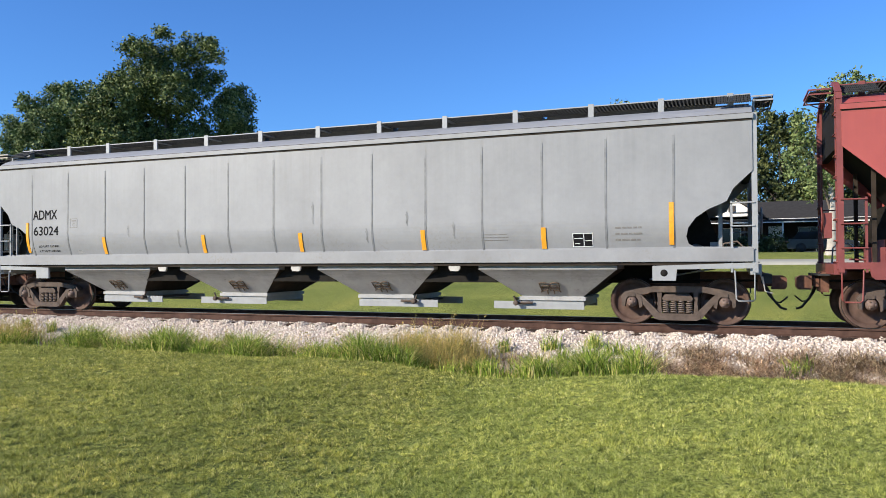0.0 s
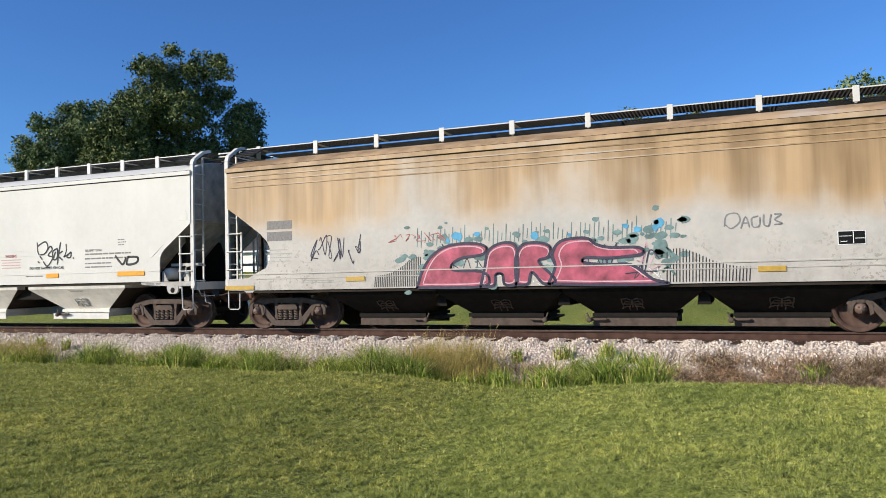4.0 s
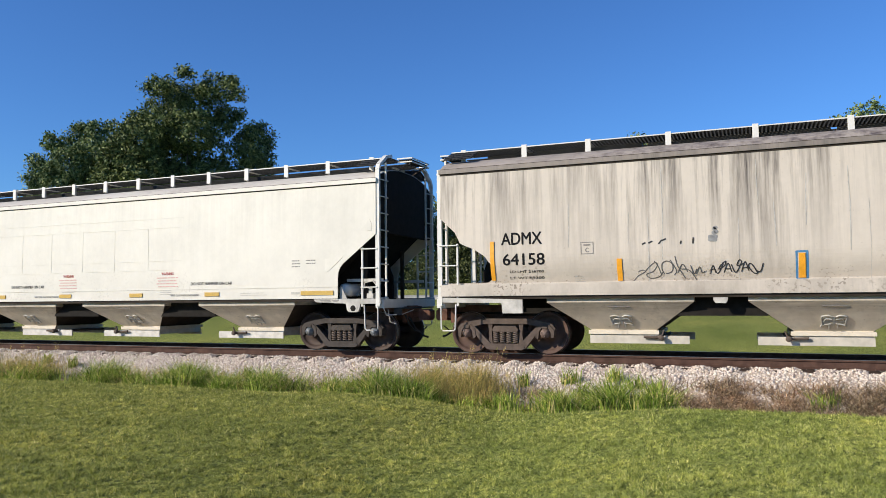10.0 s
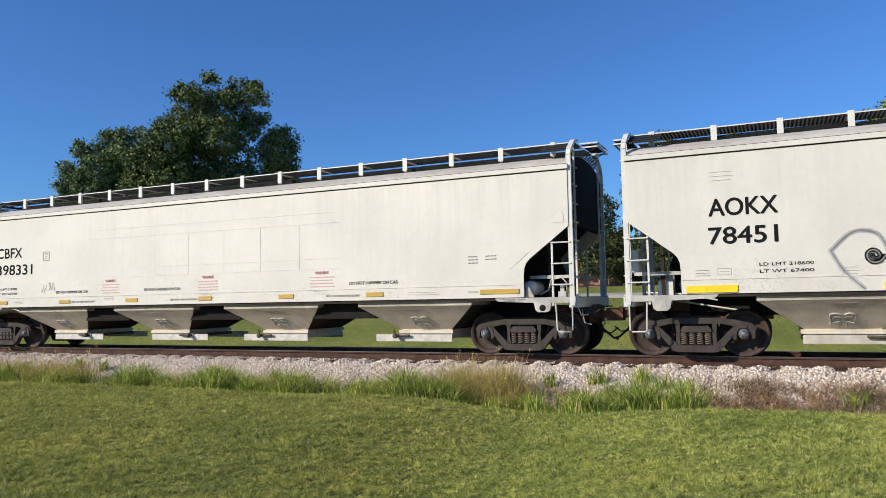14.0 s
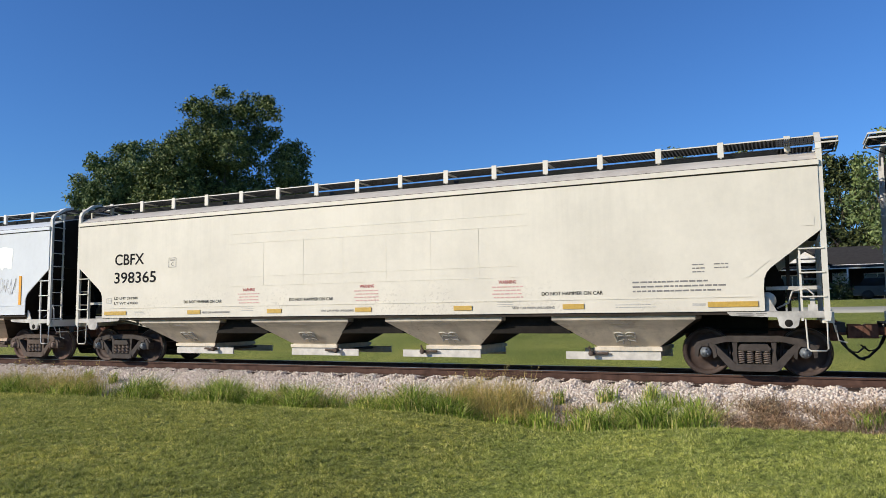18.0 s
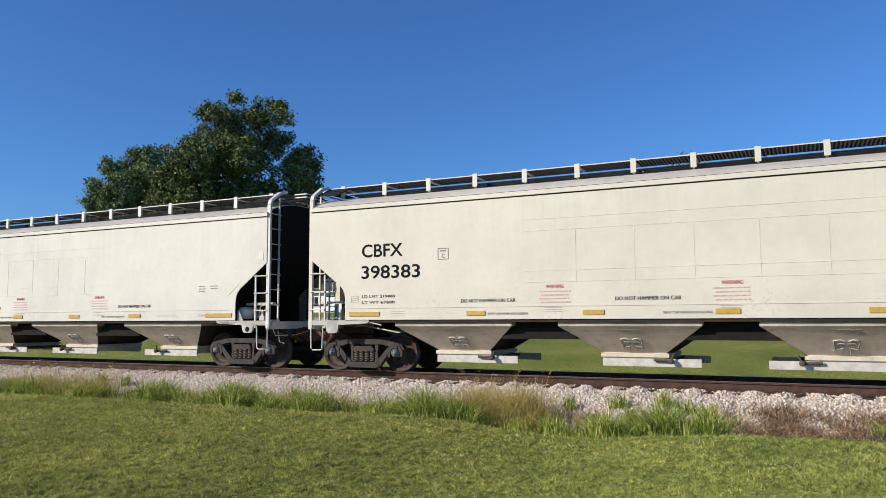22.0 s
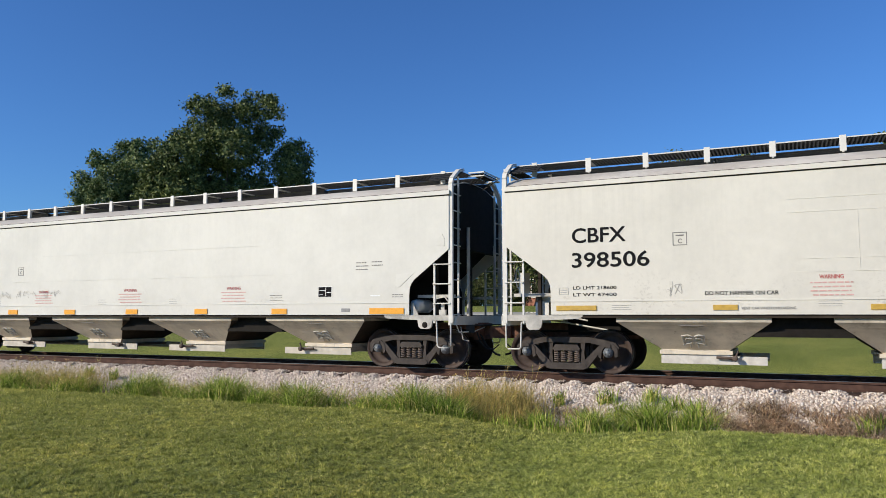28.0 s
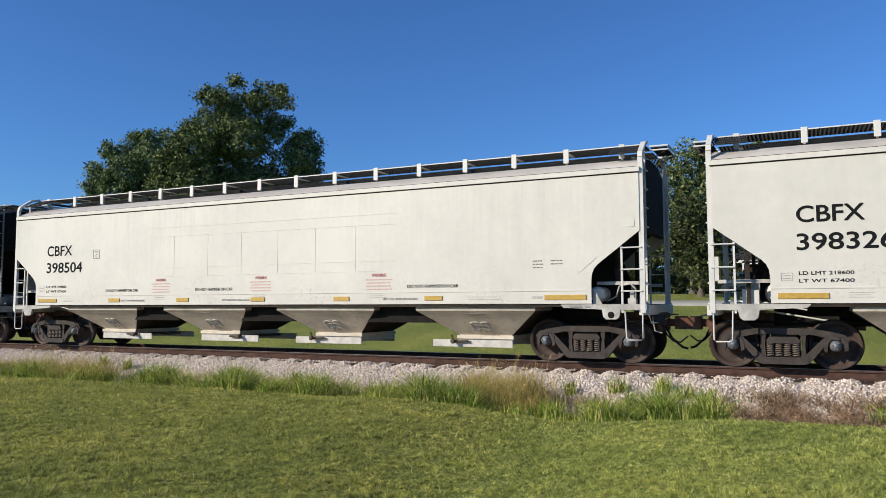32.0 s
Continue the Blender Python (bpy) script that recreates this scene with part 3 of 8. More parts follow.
def lawn_points(n, near, far, edge, r):
    """Points over the fan of lawn before the camera's stand, closer together near it."""
    a = np.radians(r.uniform(-62, 14, n))
    d = near + (far - near) * r.uniform(0, 1, n) ** 1.25
    x, y = d * np.sin(a), d * np.cos(a)
    keep = (y < edge) & (d > near + 0.8 * r.uniform(0, 1, n) ** 2)
    return x[keep], y[keep]


def tufted(x, y, cell, pull, q):
    """Draws most blades together into small tufts; gives each blade the vigour of its tuft as well."""
    ix, iy = np.floor(x / cell).astype(int), np.floor(y / cell).astype(int)
    ix, iy = ix - ix.min(), iy - iy.min()
    shape = (ix.max() + 1, iy.max() + 1)
    jx, jy, size = q.uniform(0.1, 0.9, shape), q.uniform(0.1, 0.9, shape), q.uniform(0.55, 1.35, shape)
    x0, y0 = np.floor(x / cell) * cell, np.floor(y / cell) * cell
    own = q.uniform(0, 1, len(x)) < pull
    tx = np.where(own, x0 + jx[ix, iy] * cell + q.normal(0, 0.20 * cell, len(x)), x)
    ty = np.where(own, y0 + jy[ix, iy] * cell + q.normal(0, 0.20 * cell, len(x)), y)
    return tx, ty, np.where(own, size[ix, iy], 0.7)


x, y = lawn_points(1400000, 4.2, 21.0, 11.60, r)
x, y, vigour = tufted(x, y, 0.068, 0.70, r)
turf_scale = 0.90 + 0.16 * np.sin(2.9 * x + 1.3 * y + 2 * np.sin(0.7 * y)) * np.sin(2.2 * y - 1.7 * x) + 0.12 * np.sin(7.3 * x - 5.1 * y) * np.sin(6.1 * y + 3.3 * x)
warp_x, warp_y = x + 0.09 * np.sin(7 * y + 4 * x), y + 0.09 * np.sin(8 * x - 3 * y)
turf_scale = turf_scale * np.clip(0.95 + 0.34 * np.sin(19 * warp_x + 7 * warp_y) * np.sin(17 * warp_y - 9 * warp_x) + 0.22 * np.sin(11 * warp_x - 9 * warp_y), 0.45, 1.5)
tagged(put("grass_blades", blades("grass_blades", x, y, r.uniform(0.026, 0.058, len(x)) * turf_scale * vigour, np.clip(np.hypot(x, y) * r.uniform(0.0009, 0.0014, len(x)), 0.0046, 0.014), M["blade"], 5, 1.3), lawn_grass), kind="stuff")


def clumps(n_clump, per, x0, x1, y0, y1, spread, r):
    cx, cy = r.uniform(x0, x1, n_clump), r.uniform(y0, y1, n_clump)
    x = np.repeat(cx, per) + r.normal(0, spread, n_clump * per)
    y = np.repeat(cy, per) + r.normal(0, spread, n_clump * per)
    return x, y


weeds = thing("trackside_weeds", "tall green and straw-coloured weeds along the ditch", "weeds", kind="stuff")
GREEN = ((-13.9, -8.3, 62, 11.9, 12.9, 0.86), (-7.6, -4.9, 40, 11.9, 12.9, 0.86), (-3.3, -1.2, 30, 11.8, 12.9, 0.78), (-19.5, -15.4, 40, 12.0, 13.2, 0.78),
         (-28.0, -19.0, 80, 12.0, 13.2, 0.80), (-4.8, -3.5, 6, 12.0, 12.7, 0.5))
for i, (x0, x1, nc, y0, y1, hh) in enumerate(GREEN):
    x, y = clumps(int(nc * 3.1), 58, x0, x1, y0, y1, 0.085, r)
    grown = 0.72 + 0.28 * np.sin(2.3 * x + 0.7) * np.sin(5.1 * x + 2 * y) - 0.25 * np.clip((y - 12.5), 0, 1)
    tagged(put("tall_grass", long_blades("tall_grass", x, y, r.uniform(0.35, 1.0, len(x)) * hh * grown * 1.12, r.uniform(0.008, 0.019, len(x)), M["tall"], 20 + i, 0.85), weeds), kind="stuff")
DRY = ((-13.9, -8.3, 30, 12.2, 13.3, 0.62), (-7.2, -4.2, 22, 12.3, 13.6, 0.70), (-6.0, -4.6, 20, 12.5, 13.7, 0.85), (-19.2, -15.6, 30, 12.3, 13.7, 0.78), (-3.3, -1.3, 9, 12.3, 13.3, 0.50), (-27.0, -19.0, 40, 12.3, 13.6, 0.70))
for i, (x0, x1, nc, y0, y1, hh) in enumerate(DRY):
    x, y = clumps(int(nc * 7.5), 22, x0, x1, y0, y1, 0.13, r)
    tagged(put("dry_grass", long_blades("dry_grass", x, y, r.uniform(0.30, 1.0, len(x)) * hh, r.uniform(0.004, 0.009, len(x)), M["dry"], 40 + i, 0.8), weeds), kind="stuff")


def seed_heads(n, x0, x1, y0, y1, h0, h1, seed):
    """Thin straw stalks that carry small drooping heads."""
    q = np.random.default_rng(seed)
    out = []
    for _ in range(n):
        bx_, by_ = q.uniform(x0, x1), q.uniform(y0, y1)
        p0 = np.array([bx_, by_, float(surf_z(bx_, by_)) - 0.02])
        h, a = q.uniform(h0, h1), q.uniform(0, 6.28)
        tip = p0 + np.array([0.30 * h * math.cos(a), 0.30 * h * math.sin(a), h])
        w = np.array([0.0035, 0, 0])
        out.append([p0 - w, p0 + w, tip + w * 0.6, tip - w * 0.6])
        for k in range(5):
            c = tip + q.normal(0, 0.022, 3) - np.array([0, 0, 0.03 * k])
            d, e = q.normal(0, 0.016, 3), q.normal(0, 0.007, 3)
            out.append([c - d, c + e, c + d, c - e])
    return tri_mesh("seed_stalks", np.array(out), M["dry"], 4)


for i, (n, x0, x1, y0, y1, h0, h1) in enumerate(((44, -6.0, -4.5, 12.8, 14.0, 0.5, 0.9), (60, -19.0, -15.6, 12.5, 13.8, 0.5, 0.95), (60, -13.5, -8.5, 12.3, 13.4, 0.4, 0.7), (22, -4.6, -1.4, 12.4, 14.0, 0.3, 0.6), (40, -8.4, -6.2, 12.4, 13.8, 0.35, 0.7))):
    tagged(put("seed_stalks", seed_heads(n, x0, x1, y0, y1, h0, h1, 300 + i), weeds), kind="stuff")
SPRIGS = ((-4.05, 14.0), (-3.25, 14.3), (-2.9, 13.7), (-2.45, 14.5), (-2.0, 14.2), (-1.6, 13.9), (-10.6, 13.9), (-12.5, 14.1), (-16.2, 14.2), (1.1, 13.6), (-6.1, 14.2), (-17.4, 14.4))
for i, (sx, sy) in enumerate(SPRIGS):
    x, y = clumps(3, 34, sx - 0.12, sx + 0.12, sy - 0.1, sy + 0.1, 0.05, r)
    tagged(put("weed_sprig", long_blades("weed_sprig", x, y, r.uniform(0.15, 0.40, len(x)), r.uniform(0.010, 0.020, len(x)), M["tall"], 60 + i, 0.8), weeds), kind="stuff")
for i, (x0, x1, nc, y0, y1) in enumerate(((-1.3, 5.0, 640, 12.2, 14.3), (-8.5, -7.4, 46, 12.5, 13.7), (-4.8, -3.3, 40, 12.5, 13.7), (-15.4, -13.8, 26, 12.6, 13.6), (-12.5, -9.0, 30, 12.9, 13.7))):
    x, y = clumps(nc, 40, x0, x1, y0, y1, 0.16, r)
    keep = np.sin(3.1 * x + 1.2 * y) * np.sin(2.3 * x - 4.0 * y) + 0.6 * np.sin(7.1 * x + 5.3 * y) + r.normal(0, 0.35, len(x)) > -0.30
    x, y = x[keep], y[keep]
    tagged(put("dead_stems", long_blades("dead_stems", x, y, r.uniform(0.05, 0.30, len(x)), r.uniform(0.007, 0.019, len(x)), M["dead"], 80 + i, 3.2), weeds), kind="stuff")
# a fringe of longer grass where the mowing stops
x = r.uniform(-26, 4, 9000)
y = r.normal(11.75, 0.22, len(x))
tagged(put("lawn_fringe", long_blades("lawn_fringe", x, y, r.uniform(0.05, 0.16, len(x)), r.uniform(0.006, 0.012, len(x)), M["tall"], 99, 0.6), lawn_grass), kind="stuff")

# ---------------------------------------------------------------- the train
WHEEL_R = 0.457
SIDE = 1.60                 # half width over the side sheets
FACE = -SIDE - 0.004        # plane of the lettering on the near side
RUN = [
    (0, -9.42), (1, 2.37), (2, 13.36), (3, 25.02), (3.5, 30.67), (5.5, 53.20), (6, 58.81), (7, 69.77),
    (8, 81.33), (9, 92.16), (10, 104.00), (10.5, 109.73), (11, 115.05), (12, 126.42), (13, 138.18), (13.5, 143.34),
    (15.5, 166.46), (16, 171.80), (17, 183.59), (18, 194.92), (19, 205.85), (20, 217.54), (21, 228.44), (22, 240.12),
    (23, 251.05), (24, 262.42), (25, 274.14), (25.5, 279.46), (27.5, 302.31), (28, 307.53), (29, 319.09), (30, 329.98),
    (31, 341.24), (32, 352.84),
]
TRAIN = []
CURVED = []
CACHE = {}


def shared(key, make, mat):
    """One mesh for alike parts."""
    key = (key, mat.name)
    if key not in CACHE:
        CACHE[key] = make().mesh(key[0], mat)
    return CACHE[key]


# --- trucks
def side_frame():
    """Cast frame: arched top chord, slanting arms round open windows, a short bottom chord under the springs."""
    b = B()
    y0, y1 = -0.07, 0.07
    b.prism([(-1.12, 0.56), (-1.04, 0.66), (-0.80, 0.72), (-0.46, 0.775), (0.46, 0.775), (0.80, 0.72), (1.04, 0.66), (1.12, 0.56), (1.07, 0.47), (0.86, 0.575), (0.50, 0.655), (-0.50, 0.655), (-0.86, 0.575), (-1.07, 0.47)][::-1], y0, y1)
    for s in (-1, 1):
        q = [(s * 0.84, 0.62), (s * 0.70, 0.60), (s * 0.33, 0.225), (s * 0.35, 0.105), (s * 0.44, 0.115)]
        b.prism(q if s > 0 else q[::-1], y0 - 0.015, y1 - 0.01)
        q = [(s * 0.30, 0.66), (s * 0.40, 0.66), (s * 0.375, 0.44), (s * 0.40, 0.22), (s * 0.30, 0.20), (s * 0.32, 0.44)]
        b.prism(q if s < 0 else q[::-1], y0 + 0.02, y1)
        q = [(s * 1.09, 0.54), (s * 0.98, 0.645), (s * 0.80, 0.645), (s * 0.70, 0.56), (s * 0.68, 0.37), (s * 0.74, 0.33), (s * 0.765, 0.50), (s * 0.82, 0.575), (s * 0.96, 0.575), (s * 1.01, 0.50), (s * 1.03, 0.36), (s * 1.09, 0.38)]
        b.prism(q if s < 0 else q[::-1], y0 - 0.03, y1 + 0.03)
        b.box(min(s * 0.83, s * 0.95), max(s * 0.83, s * 0.95), y0 - 0.05, y1, 0.565, 0.63)
    b.prism([(-0.36, 0.095), (0.36, 0.095), (0.44, 0.13), (0.42, 0.20), (0.36, 0.23), (-0.36, 0.23), (-0.42, 0.20), (-0.44, 0.13)], y0 - 0.03, y1 + 0.02)
    b.prism([(-0.27, 0.49), (0.27, 0.49), (0.30, 0.53), (0.24, 0.615), (-0.24, 0.615), (-0.30, 0.53)], -0.10, 0.05)
    return b


def coil():
    b = B()
    pts = [(0.062 * math.cos(a), 0.062 * math.sin(a), 0.235 + 0.25 * a / (2 * math.pi * 6)) for a in [i * math.pi / 3 for i in range(37)]]
    return b.tube(pts, 0.0165, 4)


def wheel_profile(s):
    """Outline of a wheel from the hub's outer face round the rim; s = -1 on the near side."""
    return [(0.0, s * 0.10), (0.10, s * 0.10), (0.135, s * 0.085), (0.15, s * 0.035), (0.22, s * -0.005), (0.34, s * 0.0), (0.375, s * 0.035), (0.385, s * 0.065), (0.452, s * 0.065)]


def wheelset():
    b = B()
    for s in (-1, 1):
        b.lathe(wheel_profile(s), 30, s * 0.7525)
        b.lathe([(0.452, s * 0.063), (0.457, s * 0.045), (0.459, s * -0.035)], 30, s * 0.7525)
        b.lathe([(0.459, s * -0.035), (0.487, s * -0.05), (0.485, s * -0.070), (0.36, s * -0.07), (0.30, s * -0.03), (0.16, s * -0.06), (0.10, s * -0.09)], 30, s * 0.7525)
    return b.lathe([(0.085, -1.02), (0.085, 1.02)], 14)


def rim_ring(s):
    return B().lathe([(0.4585, s * 0.058), (0.4615, s * 0.045), (0.4635, s * -0.033), (0.4605, s * -0.036)], 36, s * 0.7525)


def bearing_cap(s):
    b = B().lathe([(0.0, s * 1.155), (0.05, s * 1.155), (0.055, s * 1.14), (0.088, s * 1.13), (0.092, s * 1.10), (0.105, s * 1.09), (0.105, s * 0.98)], 16)
    for k in range(3):
        a = k * 2 * math.pi / 3
        b.lathe([(0.0, s * 1.165), (0.016, s * 1.165), (0.016, s * 1.13)], 6, 0, 0.062 * math.cos(a), 0.062 * math.sin(a))
    return b


def add_truck(car, x, cfg):
    steel, cap = M[cfg["truck"]], M[cfg["cap"]]
    truck = put("truck", shared("truck_bolster", lambda: B().prism([(-0.20, 0.44), (0.20, 0.44), (0.22, 0.66), (-0.22, 0.66)], -0.92, 0.92).box(-0.16, 0.16, -0.3, 0.3, 0.66, 0.74)
                                        .box(-0.62, -0.50, -0.85, 0.85, 0.36, 0.50).box(0.50, 0.62, -0.85, 0.85, 0.36, 0.50), steel), car, pose(x, 0, 0), "cast steel truck with coil springs")
    for s in (-1, 1):
        put("side_frame", shared("side_frame", side_frame, steel), truck, pose(0, s * 1.0, 0))
        for k in (-0.225, -0.075, 0.075, 0.225):
            put("coil_spring", shared("coil_spring", coil, M["spring"]), truck, pose(k, s * 1.02, 0, 0, 0, 40 * k))
        for k in (-0.889, 0.889):
            put("brake_shoe", shared("brake_shoe", lambda: B().box(-0.05, 0.05, -0.05, 0.05, -0.14, 0.14), steel), truck, pose(k * 0.42, s * 0.75, 0.44))
    axles = []
    for k in (-0.889, 0.889):
        ws = put("wheelset", shared("wheelset", wheelset, M["wheel" if cfg["truck"] == "steel" else "wheel_new"]), car, pose(x + k, 0, WHEEL_R), "brown steel wheels on an axle")
        for s in (-1, 1):
            put("tread", shared("tread_near" if s < 0 else "tread_far", lambda s=s: rim_ring(s), M["tread"]), ws, None, "bright worn wheel tread")
            put("bearing_cap", shared("bearing_cap_near" if s < 0 else "bearing_cap_far", lambda s=s: bearing_cap(s), cap), ws)
        axles.append((ws, x + k))
    return axles


# --- bodies
def side_outline(cfg):
    """The side sheet seen from the track side, with its notched ends."""
    E, seam, sill = cfg["E"], cfg["seam"], cfg["sill"]
    right = [(E + dx, z) for dx, z in cfg["cut"]]
    left = [(-x, z) for x, z in right][::-1]
    last = right[-1][0]
    return [(-E, seam), *[(x, z) for x, z in left[::-1]], (-last, sill), (last, sill), *right[::-1], (E, seam)]


def roof_section(cfg):
    s = cfg["seam"]
    half = [(SIDE - 0.012, s - 0.06), (SIDE - 0.005, s + 0.11), (1.42, s + 0.22), (1.10, s + 0.34), (0.72, s + 0.42), (0.30, s + 0.46)]
    return [(-y, z) for y, z in half] + [(y, z) for y, z in half[::-1]]


def add_body(car, cfg):
    E, seam, sill = cfg["E"], cfg["seam"], cfg["sill"]
    paint, trim = cfg["paint"], M[cfg["trim"]]
    out = side_outline(cfg)
    for s in (-1, 1):
        part("side_sheet", B().prism(out[::-1] if s < 0 else out[::-1], s * SIDE - (0 if s < 0 else 0.02), s * SIDE + (0.02 if s < 0 else 0)), paint, car)
    top = cfg["cut"][0][1]
    low = cfg["bays"][-1] + cfg["top_w"]
    inset = 0.25 if cfg["kind"] == "ribbed" else 0.03
    # End slopes and end walls: shade and dirt are both in the inner colour.
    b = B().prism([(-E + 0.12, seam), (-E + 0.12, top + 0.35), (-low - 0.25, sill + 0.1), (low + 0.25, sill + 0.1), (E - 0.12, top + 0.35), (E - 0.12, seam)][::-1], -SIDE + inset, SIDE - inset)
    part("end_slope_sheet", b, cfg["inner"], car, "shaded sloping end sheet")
    part("roof", B().sweep(roof_section(cfg), -E, E), cfg["roof"], car)
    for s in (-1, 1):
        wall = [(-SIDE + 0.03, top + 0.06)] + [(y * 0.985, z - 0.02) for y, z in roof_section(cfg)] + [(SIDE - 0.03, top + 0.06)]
        part("end_sheet", B().sweep(wall, *sorted((s * (E - 0.14), s * (E + 0.012)))), cfg["inner"], car, "end wall darkened for shade and dirt")
    for s in (-1, 1):
        y0, y1 = sorted((s * (SIDE - 0.03), s * (SIDE + 0.035)))
        part("eave_rail", B().box(-E - 0.02, E + 0.02, y0, y1, seam + 0.005, seam + 0.10), cfg["eave"], car)
        # Joint strip; the shadow under the eave is part of its dark colour.
        part("eave_joint", B().box(-E, E, *sorted((s * (SIDE - 0.01), s * (SIDE + 0.006))), seam - (0.035 if cfg["kind"] == "ribbed" else 0.020), seam + 0.004), M["grime_shade"], car, "dark caulked roof joint, eave shade in its colour")
        part("roof_crease", B().box(-E, E, *sorted((s * (SIDE - 0.03), s * (SIDE + 0.012))), seam + 0.101, seam + 0.113), M["grime_shade"], car, "thin dark roof joint")
        # Recessed sill: the side sheet's overhang shadow is put into its colour.
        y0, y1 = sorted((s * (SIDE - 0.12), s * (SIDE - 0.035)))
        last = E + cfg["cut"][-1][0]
        part("side_sill", B().box(-last, last, y0, y1, sill - 0.065, sill - 0.004), M["grime_shade"], car, "recessed sill, overhang shade in its colour")
        if cfg["kind"] == "ribbed":
            part("lower_band", B().box(-E, E, *sorted((s * (SIDE - 0.24), s * (SIDE + 0.014))), sill, sill + 0.25), paint, car)
        else:
            part("lower_lip", B().box(-last, last, *sorted((s * (SIDE + 0.002), s * (SIDE + 0.010))), sill + 0.265, sill + 0.285), paint, car)
    if cfg["kind"] == "ribbed":
        for s in (-1, 1):
            for x in cfg["ribs"]:
                b = B().prism([(-0.022, sill + 0.255), (0.022, sill + 0.255), (0.022, seam - 0.22), (-0.022, seam - 0.22)], *sorted((s * (SIDE + 0.001), s * (SIDE + 0.007))))
                part("rib", b, cfg["rib_mat"], car, "", pose(x, 0, 0))
    elif cfg.get("panels"):
        gridded = bool(cfg.get("grid"))
        for k, z in enumerate(cfg["panels"]):
            x0, x1 = (-4.1, 4.05) if gridded else (-5.2 + 1.4 * (k % 2), 5.4 - 1.1 * (k % 3))
            part("weld_seam", B().box(x0, x1, -SIDE - 0.0055, -SIDE - 0.0005, z - 0.005, z + 0.005), paint, car)
        for x in cfg.get("grid", ()):
            part("weld_seam", B().box(x - 0.005, x + 0.005, -SIDE - 0.0042, -SIDE - 0.0005, cfg["panels"][0], cfg["panels"][2]), paint, car)
    # roof hatches
    n = 5
    for k in range(n):
        x = (k - (n - 1) / 2) * (2 * E - 1.2) / n
        hl = (2 * E - 1.2) / n / 2 - 0.04
        part("hatch_cover", B().prism([(-hl, seam + 0.44), (hl, seam + 0.44), (hl - 0.03, seam + 0.63), (-hl + 0.03, seam + 0.60)], -0.24, 0.24), M["hatch"], car, "", pose(x, 0, 0))


def grating(E):
    b = B()
    for k in range(15):
        y = -0.85 + 0.052 * k
        b.box(-E, E, y - 0.006, y + 0.006, 0.010, 0.022)
    n = int(2 * E / 0.075)
    for i in range(n):
        x = -E + (i + 0.5) * 2 * E / n
        b.box(x - 0.019, x + 0.019, -0.85, -0.12, 0.012, 0.020)
    return b


def add_walks(car, cfg):
    E, trim = cfg["E"], M[cfg["trim"]]
    zt = cfg["walk"]
    for s in (-1, 1):
        flip = Matrix.Diagonal((1, 1 if s < 0 else -1, 1, 1))
        wk = put("running_board", shared("grating_%.2f" % E, lambda: grating(E), M["grate"]), car, Matrix.Translation((0, 0, zt - 0.04)) @ (pose(0, 0, 0) if s < 0 else pose(0, 0, 0, 0, 0, 180)), "steel grating walkway")
        tagged(wk, "steel grating walkway", kind="stuff")
        y = s * 0.865
        part("edge_angle", B().box(-E, E, -0.873, -0.855, 0.008, 0.030), cfg["edge"], wk, "", None)
        n = cfg["brackets"]
        for x in cfg.get("walk_x") or [-E + 0.44 + k * (2 * E - 0.92) / (n - 1) for k in range(n)]:
            me = shared("walk_bracket", lambda: B().box(-0.058, 0.058, -0.885, -0.868, -0.285, 0.022).box(-0.045, 0.045, -0.87, -0.30, -0.06, -0.042).box(-0.02, 0.02, -0.87, -0.80, -0.30, -0.06), trim)
            put("bracket", me, car, Matrix.Translation((x * (1 if s < 0 else 1), 0, zt)) @ (pose(0, 0, 0) if s < 0 else pose(0, 0, 0, 0, 0, 180)))
    for s in (-1, 1):
        turn = None if s > 0 else pose(0, 0, 0, 0, 0, 180)
        b = B()
        for k in range(9):
            yy = -0.46 + k * 0.115
            b.box(E + 0.06, E + 0.40, yy - 0.008, yy + 0.008, zt - 0.055, zt - 0.020)
        for k in range(7):
            xx = E + 0.08 + k * 0.050
            b.box(xx - 0.012, xx + 0.012, -0.5, 0.5, zt - 0.05, zt - 0.025)
        pl = part("end_platform", b, M["grate"], car, "steel grating end platform", turn)
        tagged(pl, "steel grating end platform", kind="stuff")
        for z0, z1 in ((zt - 0.018, zt + 0.012), (zt - 0.105, zt - 0.075)):
            part("platform_edge", B().box(E + 0.03, E + 0.43, -0.525, -0.50, z0, z1).box(E + 0.03, E + 0.43, 0.50, 0.525, z0, z1).box(E + 0.41, E + 0.435, -0.5, 0.5, z0, z1), cfg["edge"], pl)
        for y in (-0.4, 0.4):
            part("platform_brace", B().tube([(E + 0.39, y, zt - 0.08), (E - 0.1, y, zt - 0.34)], 0.013, 5), M["steel"], pl)
        for q in (-1, 1):                       # sloping step between the walkway and the ladder
            b = B()
            for k in range(20):
                x = E - 0.64 + k * 0.033
                b.add([(x + dx, q * y_, z_ + dz) for dx in (-0.008, 0.008) for y_, z_ in ((0.87, zt - 0.03), (1.36, zt - 0.26)) for dz in (-0.03, 0.0)],
                      [(0, 1, 3, 2), (4, 6, 7, 5), (0, 4, 5, 1), (2, 3, 7, 6), (0, 2, 6, 4), (1, 5, 7, 3)])
            for y_, z_ in ((1.04, zt - 0.115), (1.20, zt - 0.19), (1.355, zt - 0.262)):
                b.box(E - 0.66, E, *sorted((q * y_, q * (y_ + 0.012))), z_, z_ + 0.012)
            tagged(part("side_step", b, M["grate"], car, "steel grating side step", turn), kind="stuff")


